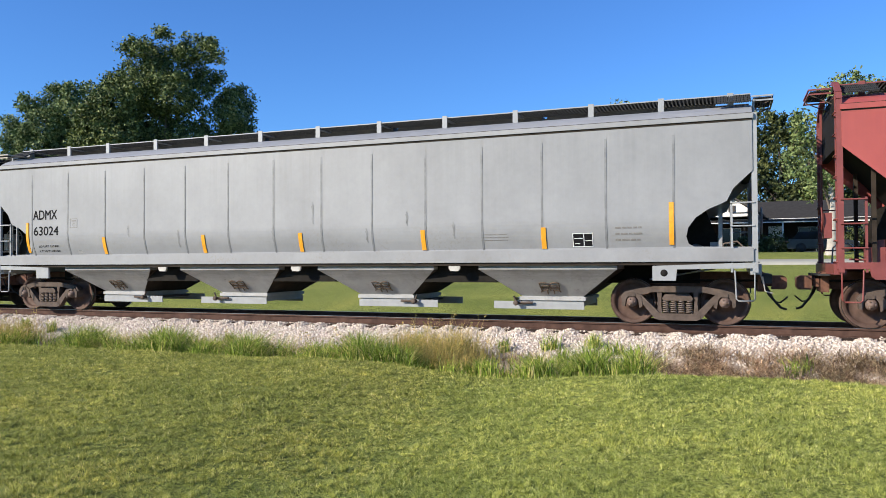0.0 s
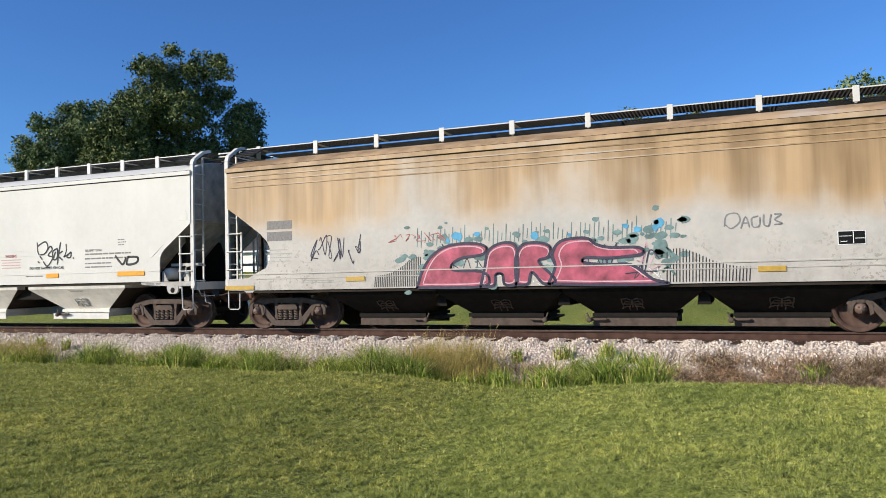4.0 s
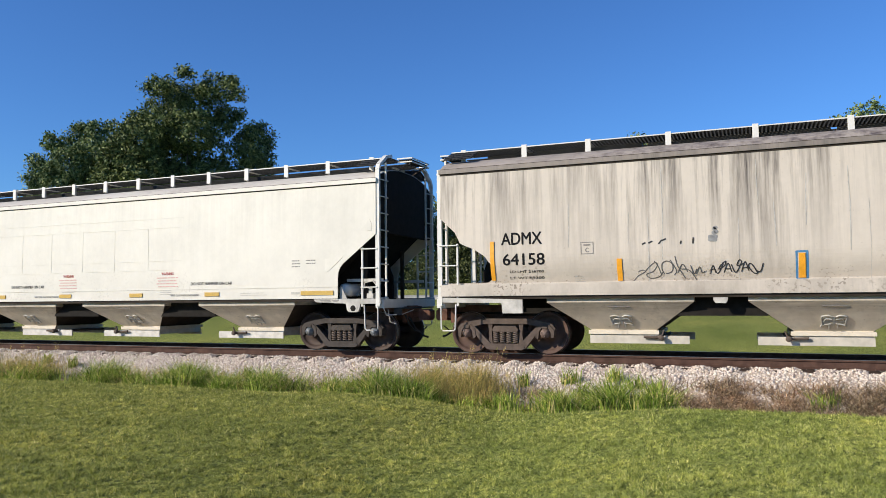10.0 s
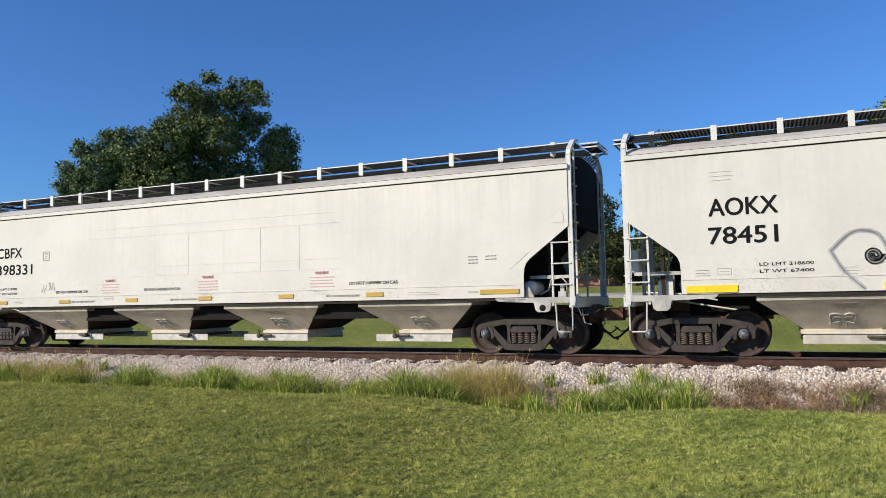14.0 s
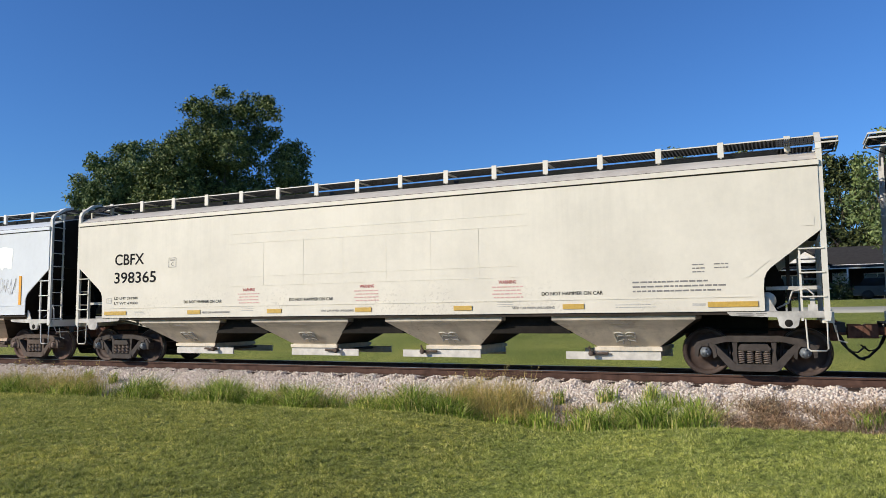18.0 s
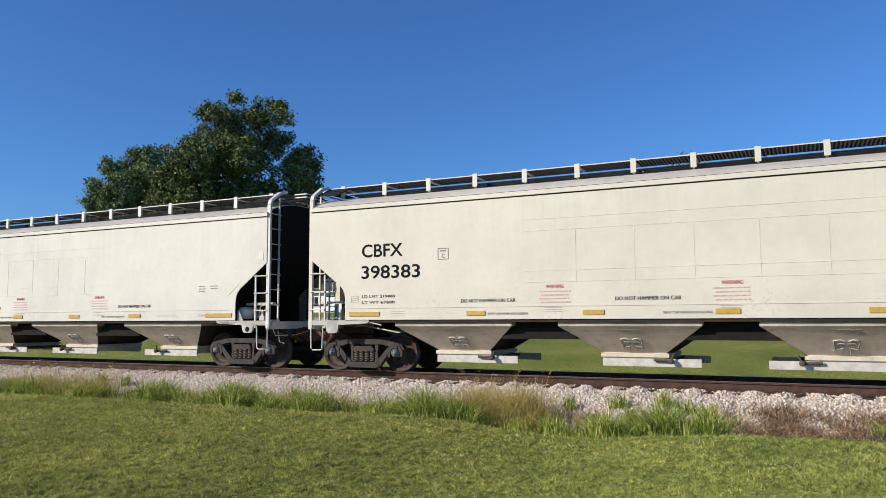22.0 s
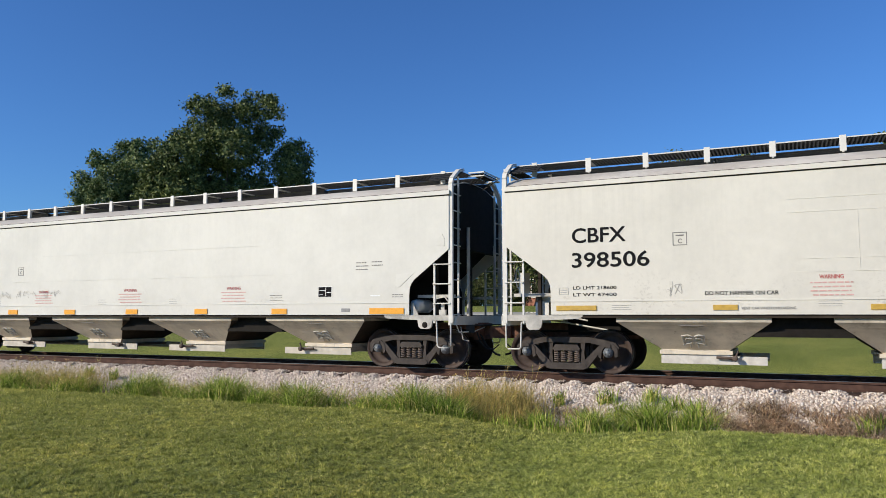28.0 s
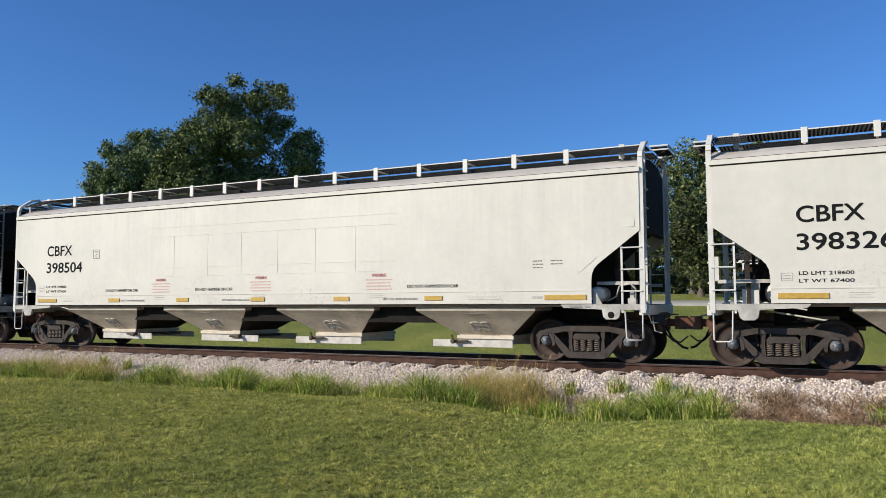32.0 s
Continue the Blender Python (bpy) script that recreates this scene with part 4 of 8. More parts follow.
def add_ends(car, cfg):
    E, trim, sill, zt = cfg["E"], M[cfg["trim"]], cfg["sill"], cfg["walk"]
    top = cfg["cut"][0][1]
    for s in (-1, 1):
        turn = pose(0, 0, 0) if s > 0 else pose(0, 0, 0, 0, 0, 180)
        for q in (-1, 1):
            y = q * 1.545
            pts = [(E + 0.03, y, 1.06), (E + 0.03, y, zt - 0.42), (E + 0.03, y * 0.97, zt - 0.30), (E + 0.03, q * 1.15, zt - 0.06), (E + 0.03, q * 0.88, zt + 0.005)] if cfg["kind"] != "ribbed" else [(E + 0.03, y, 1.06), (E + 0.03, y, cfg["seam"] + 0.12)]
            post = B()
            for a, c in zip(pts, pts[1:]):
                d = Vector(c) - Vector(a)
                off = Vector((0, d.z, -d.y)).normalized() * 0.035
                p0, p1 = Vector(a), Vector(c)
                vs = []
                for p_ in (p0, p1):
                    for dx in (-0.05, 0.05):
                        vs += [p_ + Vector((dx, 0, 0)) + off, p_ + Vector((dx, 0, 0)) - off]
                post.add(vs, [(0, 1, 3, 2), (4, 6, 7, 5), (0, 2, 6, 4), (1, 5, 7, 3), (0, 4, 5, 1), (2, 3, 7, 6)])
            part("corner_post", post, trim, car, "", turn)
            lad = part("side_ladder", B().box(E - 0.40, E - 0.36, y - 0.02, y + 0.02, 1.06, 2.42), trim, car, "", turn)
            for z in (1.50, 1.94, 2.38):
                put("rung", shared("rung_short", lambda: B().tube([(-0.40, 0, 0), (0.03, 0, 0)], 0.017, 6), trim), lad, pose(E, y - q * -0.045, z))
            part("stirrup", B().tube([(E - 0.33, y, 1.10), (E - 0.31, y, 0.56), (E - 0.27, y, 0.52), (E - 0.02, y, 0.52), (E + 0.02, y, 0.56), (E + 0.02, y, 1.10)], 0.017, 6), trim, car, "", turn)
            end_l = part("end_ladder", B().box(E + 0.02, E + 0.06, q * 1.16 - 0.018, q * 1.16 + 0.018, 1.06, zt - 0.2), trim, car, "", turn)
            for k in range(8):
                put("rung", shared("rung_end", lambda: B().tube([(0.02, -0.2, 0), (0.10, -0.19, 0), (0.10, 0.19, 0), (0.02, 0.2, 0)], 0.014, 5), trim), end_l, pose(E, q * 1.35, 1.25 + k * 0.39))
            part("sill_bracket", B().prism([(E - 1.66, 1.215), (E - 1.60, 1.165), (E - 0.80, 1.13), (E - 0.77, 0.98), (E - 0.71, 0.93), (E - 0.51, 0.93), (E - 0.45, 0.98), (E - 0.42, 1.12), (E + 0.10, 1.12), (E + 0.10, 1.24), (E - 1.66, 1.24)][::-1] if cfg["kind"] != "ribbed" else
                                           [(E - 1.84, sill - 0.08), (E - 1.84, sill - 0.37), (E - 1.40, sill - 0.37), (E - 1.38, sill - 0.15), (E + 0.08, sill - 0.13), (E + 0.08, sill - 0.02)][::-1], y - 0.03, y + 0.03), M["dirty_white"] if cfg["trim"] in ("white", "cream") else trim, car, "", turn)
            # Smooth cars get dark posts: the notch's shade is in their colour.
            part("slope_post", B().box(E - 0.62, E - 0.55, q * 1.02 - 0.05, q * 1.02 + 0.05, 1.15, top - 0.25), M["grime_shade"] if cfg["kind"] == "smooth" else trim, car, "", turn)
        part("jacking_eye", B().lathe([(0.0, -1.585), (0.06, -1.585), (0.07, -1.575)], 14, 0, E - 0.61 if cfg["kind"] != "ribbed" else E - 1.62, 1.02 if cfg["kind"] != "ribbed" else sill - 0.22), M["dark"], car, "", turn)
        part("end_sill", B().box(E - 0.06, E + 0.14, -1.5, 1.5, 1.02, 1.22).box(E - 0.9, E - 0.1, -1.45, 1.45, 1.185, 1.215), trim, car, "", turn)
        part("draft_sill", B().box(E - 2.6, E + 0.22, -0.24, 0.24, 0.72, 1.06).box(E + 0.10, E + 0.24, -0.42, 0.42, 0.66, 1.04), M["coupler"], car, "rusty draft sill", turn)
        reach = cfg["reach"]
        cp = part("coupler", B().box(E + 0.2, reach - 0.20, -0.075, 0.075, 0.76, 0.92).prism([(reach - 0.26, 0.70), (reach - 0.02, 0.70), (reach + 0.02, 0.76), (reach + 0.02, 0.93), (reach - 0.05, 0.98), (reach - 0.26, 0.98)][::-1], -0.16, 0.16), M["coupler"], car, "rusty knuckle coupler", turn)
        part("air_hose", B().tube([(E + 0.15, -0.36, 0.86), (E + 0.28, -0.36, 0.74), (E + 0.38, -0.30, 0.52), (reach - 0.10, -0.22, 0.33), (reach + 0.0, -0.18, 0.30)], 0.026, 7), M["rubber"], car, "black rubber brake hose", turn)
        part("uncoupling_rod", B().tube([(E + 0.12, -1.45, 1.02), (E + 0.16, -1.40, 0.86), (E + 0.22, -0.7, 0.86), (E + 0.3, -0.2, 0.96)], 0.014, 5), trim, car, "", turn)
        part("crossover_step", B().box(E + 0.14, E + 0.34, -0.95, 0.95, 0.99, 1.02).box(E + 0.14, E + 0.34, -0.95, -0.93, 0.84, 1.0), M["grate"], car, "", turn)
        if cfg.get("pipes") or cfg["kind"] == "ribbed":
            part("end_pipe", B().tube([(E + 0.06, -0.62, 1.1), (E + 0.06, -0.62, 3.3)], 0.045, 8), M["dirty_white"] if cfg["kind"] == "smooth" else trim, car, "", turn)
        if cfg.get("pipes") or cfg["kind"] == "ribbed":
            part("end_pipe", B().tube([(E + 0.10, 0.95, 1.1), (E + 0.10, 0.95, 3.0)], 0.03, 8), M["dirty_white"] if cfg["kind"] == "smooth" else trim, car, "", turn)
        # Inferred plates that close the notch; its shade is put into their colour.
        for q in (-1, 1):
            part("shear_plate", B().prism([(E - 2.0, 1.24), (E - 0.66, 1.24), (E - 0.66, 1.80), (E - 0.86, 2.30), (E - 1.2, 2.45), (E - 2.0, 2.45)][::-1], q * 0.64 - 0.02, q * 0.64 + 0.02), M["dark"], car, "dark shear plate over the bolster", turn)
        if cfg["kind"] != "ribbed" and cfg["panels"]:
            part("notch_plate", B().prism([(E - 1.34, 2.18), (E - 1.34, 1.93), (E - 1.30, 1.88), (E - 1.23, 1.90), (E - 0.88, 2.19), (E - 0.88, 2.22)][::-1], -SIDE - 0.007, -SIDE), cfg["paint"], car, "welded doubler plate", turn)
            part("notch_plate", B().prism([(E - 0.36, 2.80), (E - 0.10, 2.80), (E - 0.10, 2.95), (E - 0.16, 3.06), (E - 0.36, 2.86)][::-1], -SIDE - 0.007, -SIDE), cfg["paint"], car, "welded doubler plate", turn)
            part("cross_rail", B().box(E - 0.98, E - 0.04, -1.20, -1.14, 1.64, 1.71).box(E - 0.98, E - 0.04, 1.14, 1.20, 1.64, 1.71), M["dirty_white"], car, "", turn)
            part("lifting_notice", B().box(E - 1.50, E - 1.22, -1.580, -1.575, 1.196, 1.210).box(E - 1.16, E - 0.98, -1.580, -1.575, 1.196, 1.210).box(E - 1.46, E - 1.20, -1.580, -1.575, 1.168, 1.182).box(E - 1.14, E - 1.02, -1.580, -1.575, 1.168, 1.182), M["fade_black"], car, "", turn)
            part("sill_valve", B().box(E - 0.28, E - 0.12, -1.52, -1.44, 1.245, 1.36).box(E - 0.24, E - 0.16, -1.50, -1.46, 1.36, 1.48), M["dirty_white"], car, "", turn)
        part("web_gusset", B().prism([(E - 1.0, 1.245), (E - 0.98, 1.52), (E - 0.93, 1.50), (E - 0.80, 1.245)][::-1], -1.52, -1.50), M["dirty_white"] if cfg["kind"] != "ribbed" else M["steel"], car, "", turn)
        part("valve_pipe", B().tube([(E - 0.15, -1.25, 1.22), (E - 0.17, -1.25, 1.55), (E - 0.28, -1.22, 1.66), (E - 0.52, -1.16, 1.62), (E - 0.60, -1.12, 1.40), (E - 0.80, -1.1, 1.30)], 0.018, 6), M["dirty_white"] if cfg["kind"] != "ribbed" else M["steel"], car, "", turn)
        part("hose_loop", B().tube([(E + 0.20, -0.46, 0.84), (E + 0.30, -0.46, 0.60), (E + 0.42, -0.40, 0.46), (reach - 0.12, -0.34, 0.44), (reach + 0.02, -0.30, 0.56)], 0.018, 6), M["rubber"], car, "", turn)
        part("release_lever", B().tube([(E + 0.16, -1.30, 0.98), (E + 0.20, -1.28, 0.70), (E + 0.34, -1.26, 0.66)], 0.013, 5), M["dirty_white"], car, "", turn)
    # brake gear at the leading low end
    g = cfg["gear"]
    e = g * E
    part("air_reservoir", B().lathe([(0.0, -0.62), (0.12, -0.60), (0.19, -0.52), (0.19, 0.52), (0.12, 0.60), (0.0, 0.62)], 16, -0.2, e - g * 1.05, 1.44), trim, car, "white steel air tank")
    if cfg["kind"] != "ribbed" and cfg["panels"]:
        part("air_reservoir", B().lathe([(0.0, -0.36), (0.09, -0.345), (0.145, -0.29), (0.155, -0.22), (0.155, 0.36), (0.0, 0.40)], 16, -1.08, -e + g * 0.96, 1.45), trim, car, "white steel air tank")
    part("brake_valve", B().box(e - g * 0.62 - 0.15, e - g * 0.62 + 0.15, -1.0, -0.6, 1.24, 1.52).box(e - g * 0.7 - 0.08, e - g * 0.7 + 0.08, -0.9, -0.7, 1.5, 1.66), trim, car)
    b = B()
    for k in range(14):
        a0, a1 = 2 * math.pi * k / 14, 2 * math.pi * (k + 1) / 14
        b.tube([(e + g * 0.2, -0.1 + 0.27 * math.cos(a0), 2.1 + 0.27 * math.sin(a0)), (e + g * 0.2, -0.1 + 0.27 * math.cos(a1), 2.1 + 0.27 * math.sin(a1))], 0.015, 5)
    for k in range(4):
        a0 = math.pi * k / 2 + 0.4
        b.tube([(e + g * 0.2, -0.1, 2.1), (e + g * 0.2, -0.1 + 0.27 * math.cos(a0), 2.1 + 0.27 * math.sin(a0))], 0.012, 5)
    part("brake_wheel", b, trim, car)
    part("brake_housing", B().box(e + g * 0.02 if g > 0 else e - 0.16, e + 0.16 if g > 0 else e - 0.02, -0.30, 0.10, 1.72, 2.22), trim, car)
    part("brake_rod", B().tube([(e - g * 0.4, -0.5, 1.18), (e - g * 2.0, -0.45, 0.9)], 0.02, 5).tube([(e - g * 0.2, -0.8, 1.3), (e - g * 0.9, -0.9, 1.26), (e - g * 1.6, -0.9, 1.12)], 0.018, 5), trim, car)
    part("train_pipe", B().tube([(-E - 0.1, -0.34, 0.88), (E + 0.1, -0.34, 0.88)], 0.025, 6), M["dark"], car)


def add_hoppers(car, cfg):
    sill, low = cfg["sill"] - 0.03, cfg.get("low", 0.50)
    tw, bw, lt, lb = cfg["top_w"], cfg["bot_w"], cfg["hop_y"], cfg["hop_yb"]
    mat = cfg["hopper"]
    n = len(cfg["bays"])
    for i, c in enumerate(cfg["bays"]):
        b = B()
        t = [(-tw, -lt, sill), (tw, -lt, sill), (tw, lt, sill), (-tw, lt, sill)]
        m_ = [(-tw, -lt, sill - 0.12), (tw, -lt, sill - 0.12), (tw, lt, sill - 0.12), (-tw, lt, sill - 0.12)]
        dx = cfg["lean"]                        # the outlets sit a little aft of the bay's middle
        o = [(dx - bw, -lb, low + 0.04), (dx + bw, -lb, low + 0.04), (dx + bw, lb, low + 0.04), (dx - bw, lb, low + 0.04)]
        u = [(x_, y_, low - 0.03) for x_, y_, _ in o]
        b.add(t + m_ + o + u, [(0, 1, 2, 3)] + [(a + k * 4 + 4, (a + 1) % 4 + k * 4 + 4, (a + 1) % 4 + k * 4, a + k * 4) for k in range(3) for a in range(4)] + [(15, 14, 13, 12)])
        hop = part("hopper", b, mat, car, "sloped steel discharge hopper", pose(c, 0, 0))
        at = pose(dx, 0, 0)
        part("outlet_frame", B().box(-bw - 0.05, bw + 0.05, -lb - 0.05, lb + 0.05, low - 0.05, low + 0.03), mat, hop, "", at)
        g, ext = cfg["ext"][i], cfg["reach_out"]
        x0, x1 = (-bw - 0.02, bw + ext) if g > 0 else (-bw - ext, bw + 0.02)
        part("outlet_gate", B().box(x0, x1, -lb - 0.04, -lb - 0.01, low - 0.24, low - 0.075).box(x0, x1, lb + 0.01, lb + 0.04, low - 0.24, low - 0.075).box(min(g * bw, -g * bw), max(g * bw, -g * bw), -lb, lb, low - 0.17, low - 0.05), cfg["gate"], hop, "pale outlet gate frame", at)
        part("gate_shaft", B().tube([(g * (bw + 0.10), -lb - 0.20, low - 0.11), (g * (bw + 0.10), lb + 0.2, low - 0.11)], 0.035, 8).lathe([(0.0, -lb - 0.21), (0.05, -lb - 0.21), (0.058, -lb - 0.20), (0.058, -lb - 0.15)], 8, 0, g * (bw + 0.10), low - 0.11).tube([(g * (bw + 0.10), -lb - 0.10, low - 0.11), (g * (bw - 0.25), -lb - 0.10, low - 0.10)], 0.03, 6).tube([(g * (bw + 0.10), -lb - 0.12, low - 0.11), (g * (bw + 0.16), -lb - 0.12, low + 0.04)], 0.02, 6), M["steel"], hop, "", at)
        # vibrator bracket on the sloping face
        def face(z, out):
            return -lt + (lt - lb) * (sill - 0.12 - z) / (sill - 0.16 - low) - out

        def plate(x0, x1, z0, z1, out):
            b.add([(x, face(z, o_), z) for x in (x0, x1) for z in (z0, z1) for o_ in (out, -0.01)],
                  [(0, 2, 6, 4), (1, 5, 7, 3), (0, 1, 3, 2), (4, 6, 7, 5), (0, 4, 5, 1), (2, 3, 7, 6)])
        b = B()
        down = low + 0.22
        plate(-0.20, 0.20, down - 0.01, down + 0.015, 0.020)
        plate(-0.018, 0.018, down - 0.07, down + 0.10, 0.028)
        for k in (-1, 1):
            for run in (((0.03, 0.94), (0.10, 0.965), (0.21, 0.95), (0.205, 0.88)), ((0.03, 0.90), (0.13, 0.915), (0.17, 0.87)), ((0.04, 0.83), (0.14, 0.82), (0.20, 0.80)), ((0.20, 0.88), (0.19, 0.82), (0.215, 0.785)), ((0.05, 0.84), (0.075, 0.80), (0.07, 0.755))):
                b.tube([(k * x_, face(down + 1.2 * (z_ - 0.86), 0.022), down + 1.2 * (z_ - 0.86)) for x_, z_ in run], 0.014, 5)
        # Sheets over the hopper's sloping sides, coloured dark for shade and dirt.
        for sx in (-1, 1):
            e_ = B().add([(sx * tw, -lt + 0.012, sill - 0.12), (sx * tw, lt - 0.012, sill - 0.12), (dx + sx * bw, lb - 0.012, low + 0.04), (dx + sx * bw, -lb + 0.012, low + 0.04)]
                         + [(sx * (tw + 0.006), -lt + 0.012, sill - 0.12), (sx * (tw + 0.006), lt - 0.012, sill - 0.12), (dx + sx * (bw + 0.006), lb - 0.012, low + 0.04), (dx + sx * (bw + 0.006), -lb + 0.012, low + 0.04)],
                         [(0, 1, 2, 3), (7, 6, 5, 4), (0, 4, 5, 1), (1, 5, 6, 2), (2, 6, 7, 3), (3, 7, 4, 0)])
            part("slope_sheet", e_, M["grime_shade"], hop, "dark slope sheet, shade and dirt in its colour")
        yy = face(1.05, 0.0)
        tagged(part("vibrator_bracket", b, M["spray_faint"] if cfg["clean"] else M["bracket"], hop, "cast vibrator bracket", pose(0.5 * dx, 0, 0)), kind="stuff")
        if cfg["clean"]:
            part("warning_print", B().box(-0.30, 0.30, yy - 0.008, yy + 0.02, 1.055, 1.066).box(-0.22, 0.22, yy - 0.004, yy + 0.03, 1.03, 1.04), M["fade_black"], hop, "", pose(dx * 0.3, 0, 0))
    # Sill and saddle sheets in near black; under-car shade is part of the colour.
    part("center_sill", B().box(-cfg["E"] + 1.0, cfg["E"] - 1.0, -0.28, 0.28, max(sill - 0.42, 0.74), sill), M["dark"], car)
    for i, (a, c) in enumerate(zip(cfg["bays"], cfg["bays"][1:])):
        x = 0.5 * (a + c)
        if cfg["kind"] == "ribbed":
            lug = B().prism([(-0.13, 0.0), (-0.13, -0.05), (-0.09, -0.11), (0.09, -0.11), (0.13, -0.05), (0.13, 0.0)], -SIDE + 0.02, -SIDE + 0.07)
            part("roping_lug", lug, M["dirty_white"], car, "pale roping lug", pose(x, 0, sill - 0.04))
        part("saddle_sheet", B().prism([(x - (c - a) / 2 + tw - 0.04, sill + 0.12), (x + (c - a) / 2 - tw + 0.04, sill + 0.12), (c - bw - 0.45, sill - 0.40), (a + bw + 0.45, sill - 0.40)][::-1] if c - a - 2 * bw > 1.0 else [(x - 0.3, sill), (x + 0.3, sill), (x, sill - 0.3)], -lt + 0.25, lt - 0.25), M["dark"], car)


# --- lettering and paint marks
def text_mesh(s, mat, x0, x1, z0, z1, slant=0.0):
    cu = bpy.data.curves.new("lettering", "FONT")
    cu.body = s
    cu.resolution_u = 4
    ob = bpy.data.objects.new("lettering", cu)
    me = bpy.data.meshes.new_from_object(ob)
    bpy.data.objects.remove(ob)
    bpy.data.curves.remove(cu)
    co = np.empty(len(me.vertices) * 3, dtype=np.float32)
    me.vertices.foreach_get("co", co)
    co = co.reshape(-1, 3)
    lo, hi = co.min(0), co.max(0)
    u = (co[:, 0] - lo[0]) / max(hi[0] - lo[0], 1e-6)
    v = (co[:, 1] - lo[1]) / max(hi[1] - lo[1], 1e-6)
    out = np.stack([x0 + u * (x1 - x0) + slant * v * (z1 - z0), np.full(len(co), FACE), z0 + v * (z1 - z0)], 1)
    me.vertices.foreach_set("co", out.astype(np.float32).ravel())
    bm = bmesh.new()
    bm.from_mesh(me)
    first = bm.verts[:] + bm.edges[:] + bm.faces[:]
    for k, (dx, dz) in enumerate(((0.028, 0.0), (0.056, 0.0), (0.028, 0.022), (0.028, -0.022))):    # more strokes beside the first make the letters bold
        for v_ in bmesh.ops.duplicate(bm, geom=first)["geom"]:
            if isinstance(v_, bmesh.types.BMVert):
                v_.co += Vector((dx, 0, dz)) * (z1 - z0) + Vector((0, -0.0004 * (k + 1), 0))
    bm.to_mesh(me)
    bm.free()
    me.materials.clear()
    me.materials.append(mat)
    me.name = "lettering"
    me.update()
    return me


def letter(car, s, x0, x1, z0, z1, mat="black", label=""):
    return tagged(put("lettering", text_mesh(s, M[mat], x0, x1, z0, z1), car, None, label), label, kind="stuff")


def bars(car, rows, mat="pale", name="small_print"):
    """Print too small to read: rows of (x0, x1, z0, z1)."""
    b = B()
    for x0, x1, z0, z1 in rows:
        b.box(x0, x1, FACE - 0.001, FACE + 0.003, z0, z1)
    return part(name, b, M[mat], car)


def stripe(car, x0, x1, z0, z1, mat="gold"):
    part("reflector", B().box(x0, x1, FACE - 0.016, FACE - 0.0005, z0, z1), M[mat], car, "yellow reflective strip")


def words(car, x0, x1, z0, z1, mat, q):
    """One line of small print, word by word."""
    z0 += 0.22 * (z1 - z0)
    rows, a, h = [], x0, z1 - z0
    while a < x1 - h:
        e = min(x1, a + h * q.uniform(1.6, 5.0))
        rows.append((a, e, z0, z1))
        a = e + h * q.uniform(0.5, 0.9)
    tagged(bars(car, rows, mat), kind="stuff")


def block(car, x, z, w, n, mat="pale", pitch=0.062, t=0.022):
    rr_ = random.Random(int(x * 100) + int(z * 1000))
    for i in range(n):
        words(car, x, x + w * rr_.uniform(0.75, 1.0), z - i * pitch - t, z - i * pitch, mat, rr_)


def warning(car, x0, x1, z, word="WARNING"):
    w = x1 - x0
    letter(car, word, x0 + 0.22 * w, x1 - 0.22 * w, z - 0.075, z, "red", "red warning word")
    for i in range(4):
        words(car, x0 + (0.06 if i % 2 else 0) * w, x1 - (0.05 if i % 3 else 0) * w, z - 0.163 - i * 0.075, z - 0.130 - i * 0.075, "pink_text", random.Random(i + int(90 * x0)))


def hammer(car, x0, x1, z):
    letter(car, "DO NOT HAMMER ON CAR", x0, x1, z, z + 0.075, "black")


def boxed_letter(car, x0, x1, z0, z1, mat="fade_black"):
    t = 0.014
    bars(car, [(x0, x1, z0, z0 + t), (x0, x1, z1 - t, z1), (x0, x0 + t, z0 + t, z1 - t), (x1 - t, x1, z0 + t, z1 - t), (x0 + 0.06, x1 - 0.06, z1 - 0.075, z1 - 0.05)], mat, "plate_mark")
    w = x1 - x0
    letter(car, "C", x0 + 0.36 * w, x1 - 0.36 * w, z0 + 0.04, z0 + 0.13, mat)


def code_panel(car, x0, x1, z0, z1):
    """The black inspection stencil with pale boxes."""
    p_ = part("inspection_stencil", B().box(x0, x1, FACE - 0.001, FACE + 0.002, z0, z1), M["black"], car, "black inspection stencil")
    w, h = x1 - x0, z1 - z0
    b = B()
    for (u0, u1, v0, v1) in ((0.0, 1.0, 0.0, 0.045), (0.0, 1.0, 0.955, 1.0), (0.0, 0.03, 0.045, 0.955), (0.97, 1.0, 0.045, 0.955), (0.54, 0.575, 0.10, 0.92), (0.06, 0.50, 0.60, 0.645), (0.62, 0.94, 0.42, 0.47), (0.10, 0.34, 0.22, 0.27)):
        b.box(x0 + u0 * w, x0 + u1 * w, FACE - 0.004, FACE - 0.0015, z0 + v0 * h, z0 + v1 * h)
    tagged(part("stencil_box", b, M["signwhite"], p_), kind="stuff")


def ribbon(b, pts, w, y):
    """A painted stroke in the plane y, with round ends and joints."""
    for (xa, za), (xb, zb) in zip(pts, pts[1:]):
        d = Vector((xb - xa, zb - za))
        if d.length < 1e-5:
            continue
        q = Vector((-d.y, d.x)).normalized() * w / 2
        b.add([(xa + q.x, y, za + q.y), (xa - q.x, y, za - q.y), (xb - q.x, y, zb - q.y), (xb + q.x, y, zb + q.y)], [(0, 1, 2, 3)])
    for xa, za in pts:
        b.add([(xa + w / 2 * math.cos(k * math.pi / 4), y - 0.0003, za + w / 2 * math.sin(k * math.pi / 4)) for k in range(8)], [tuple(range(7, -1, -1))])


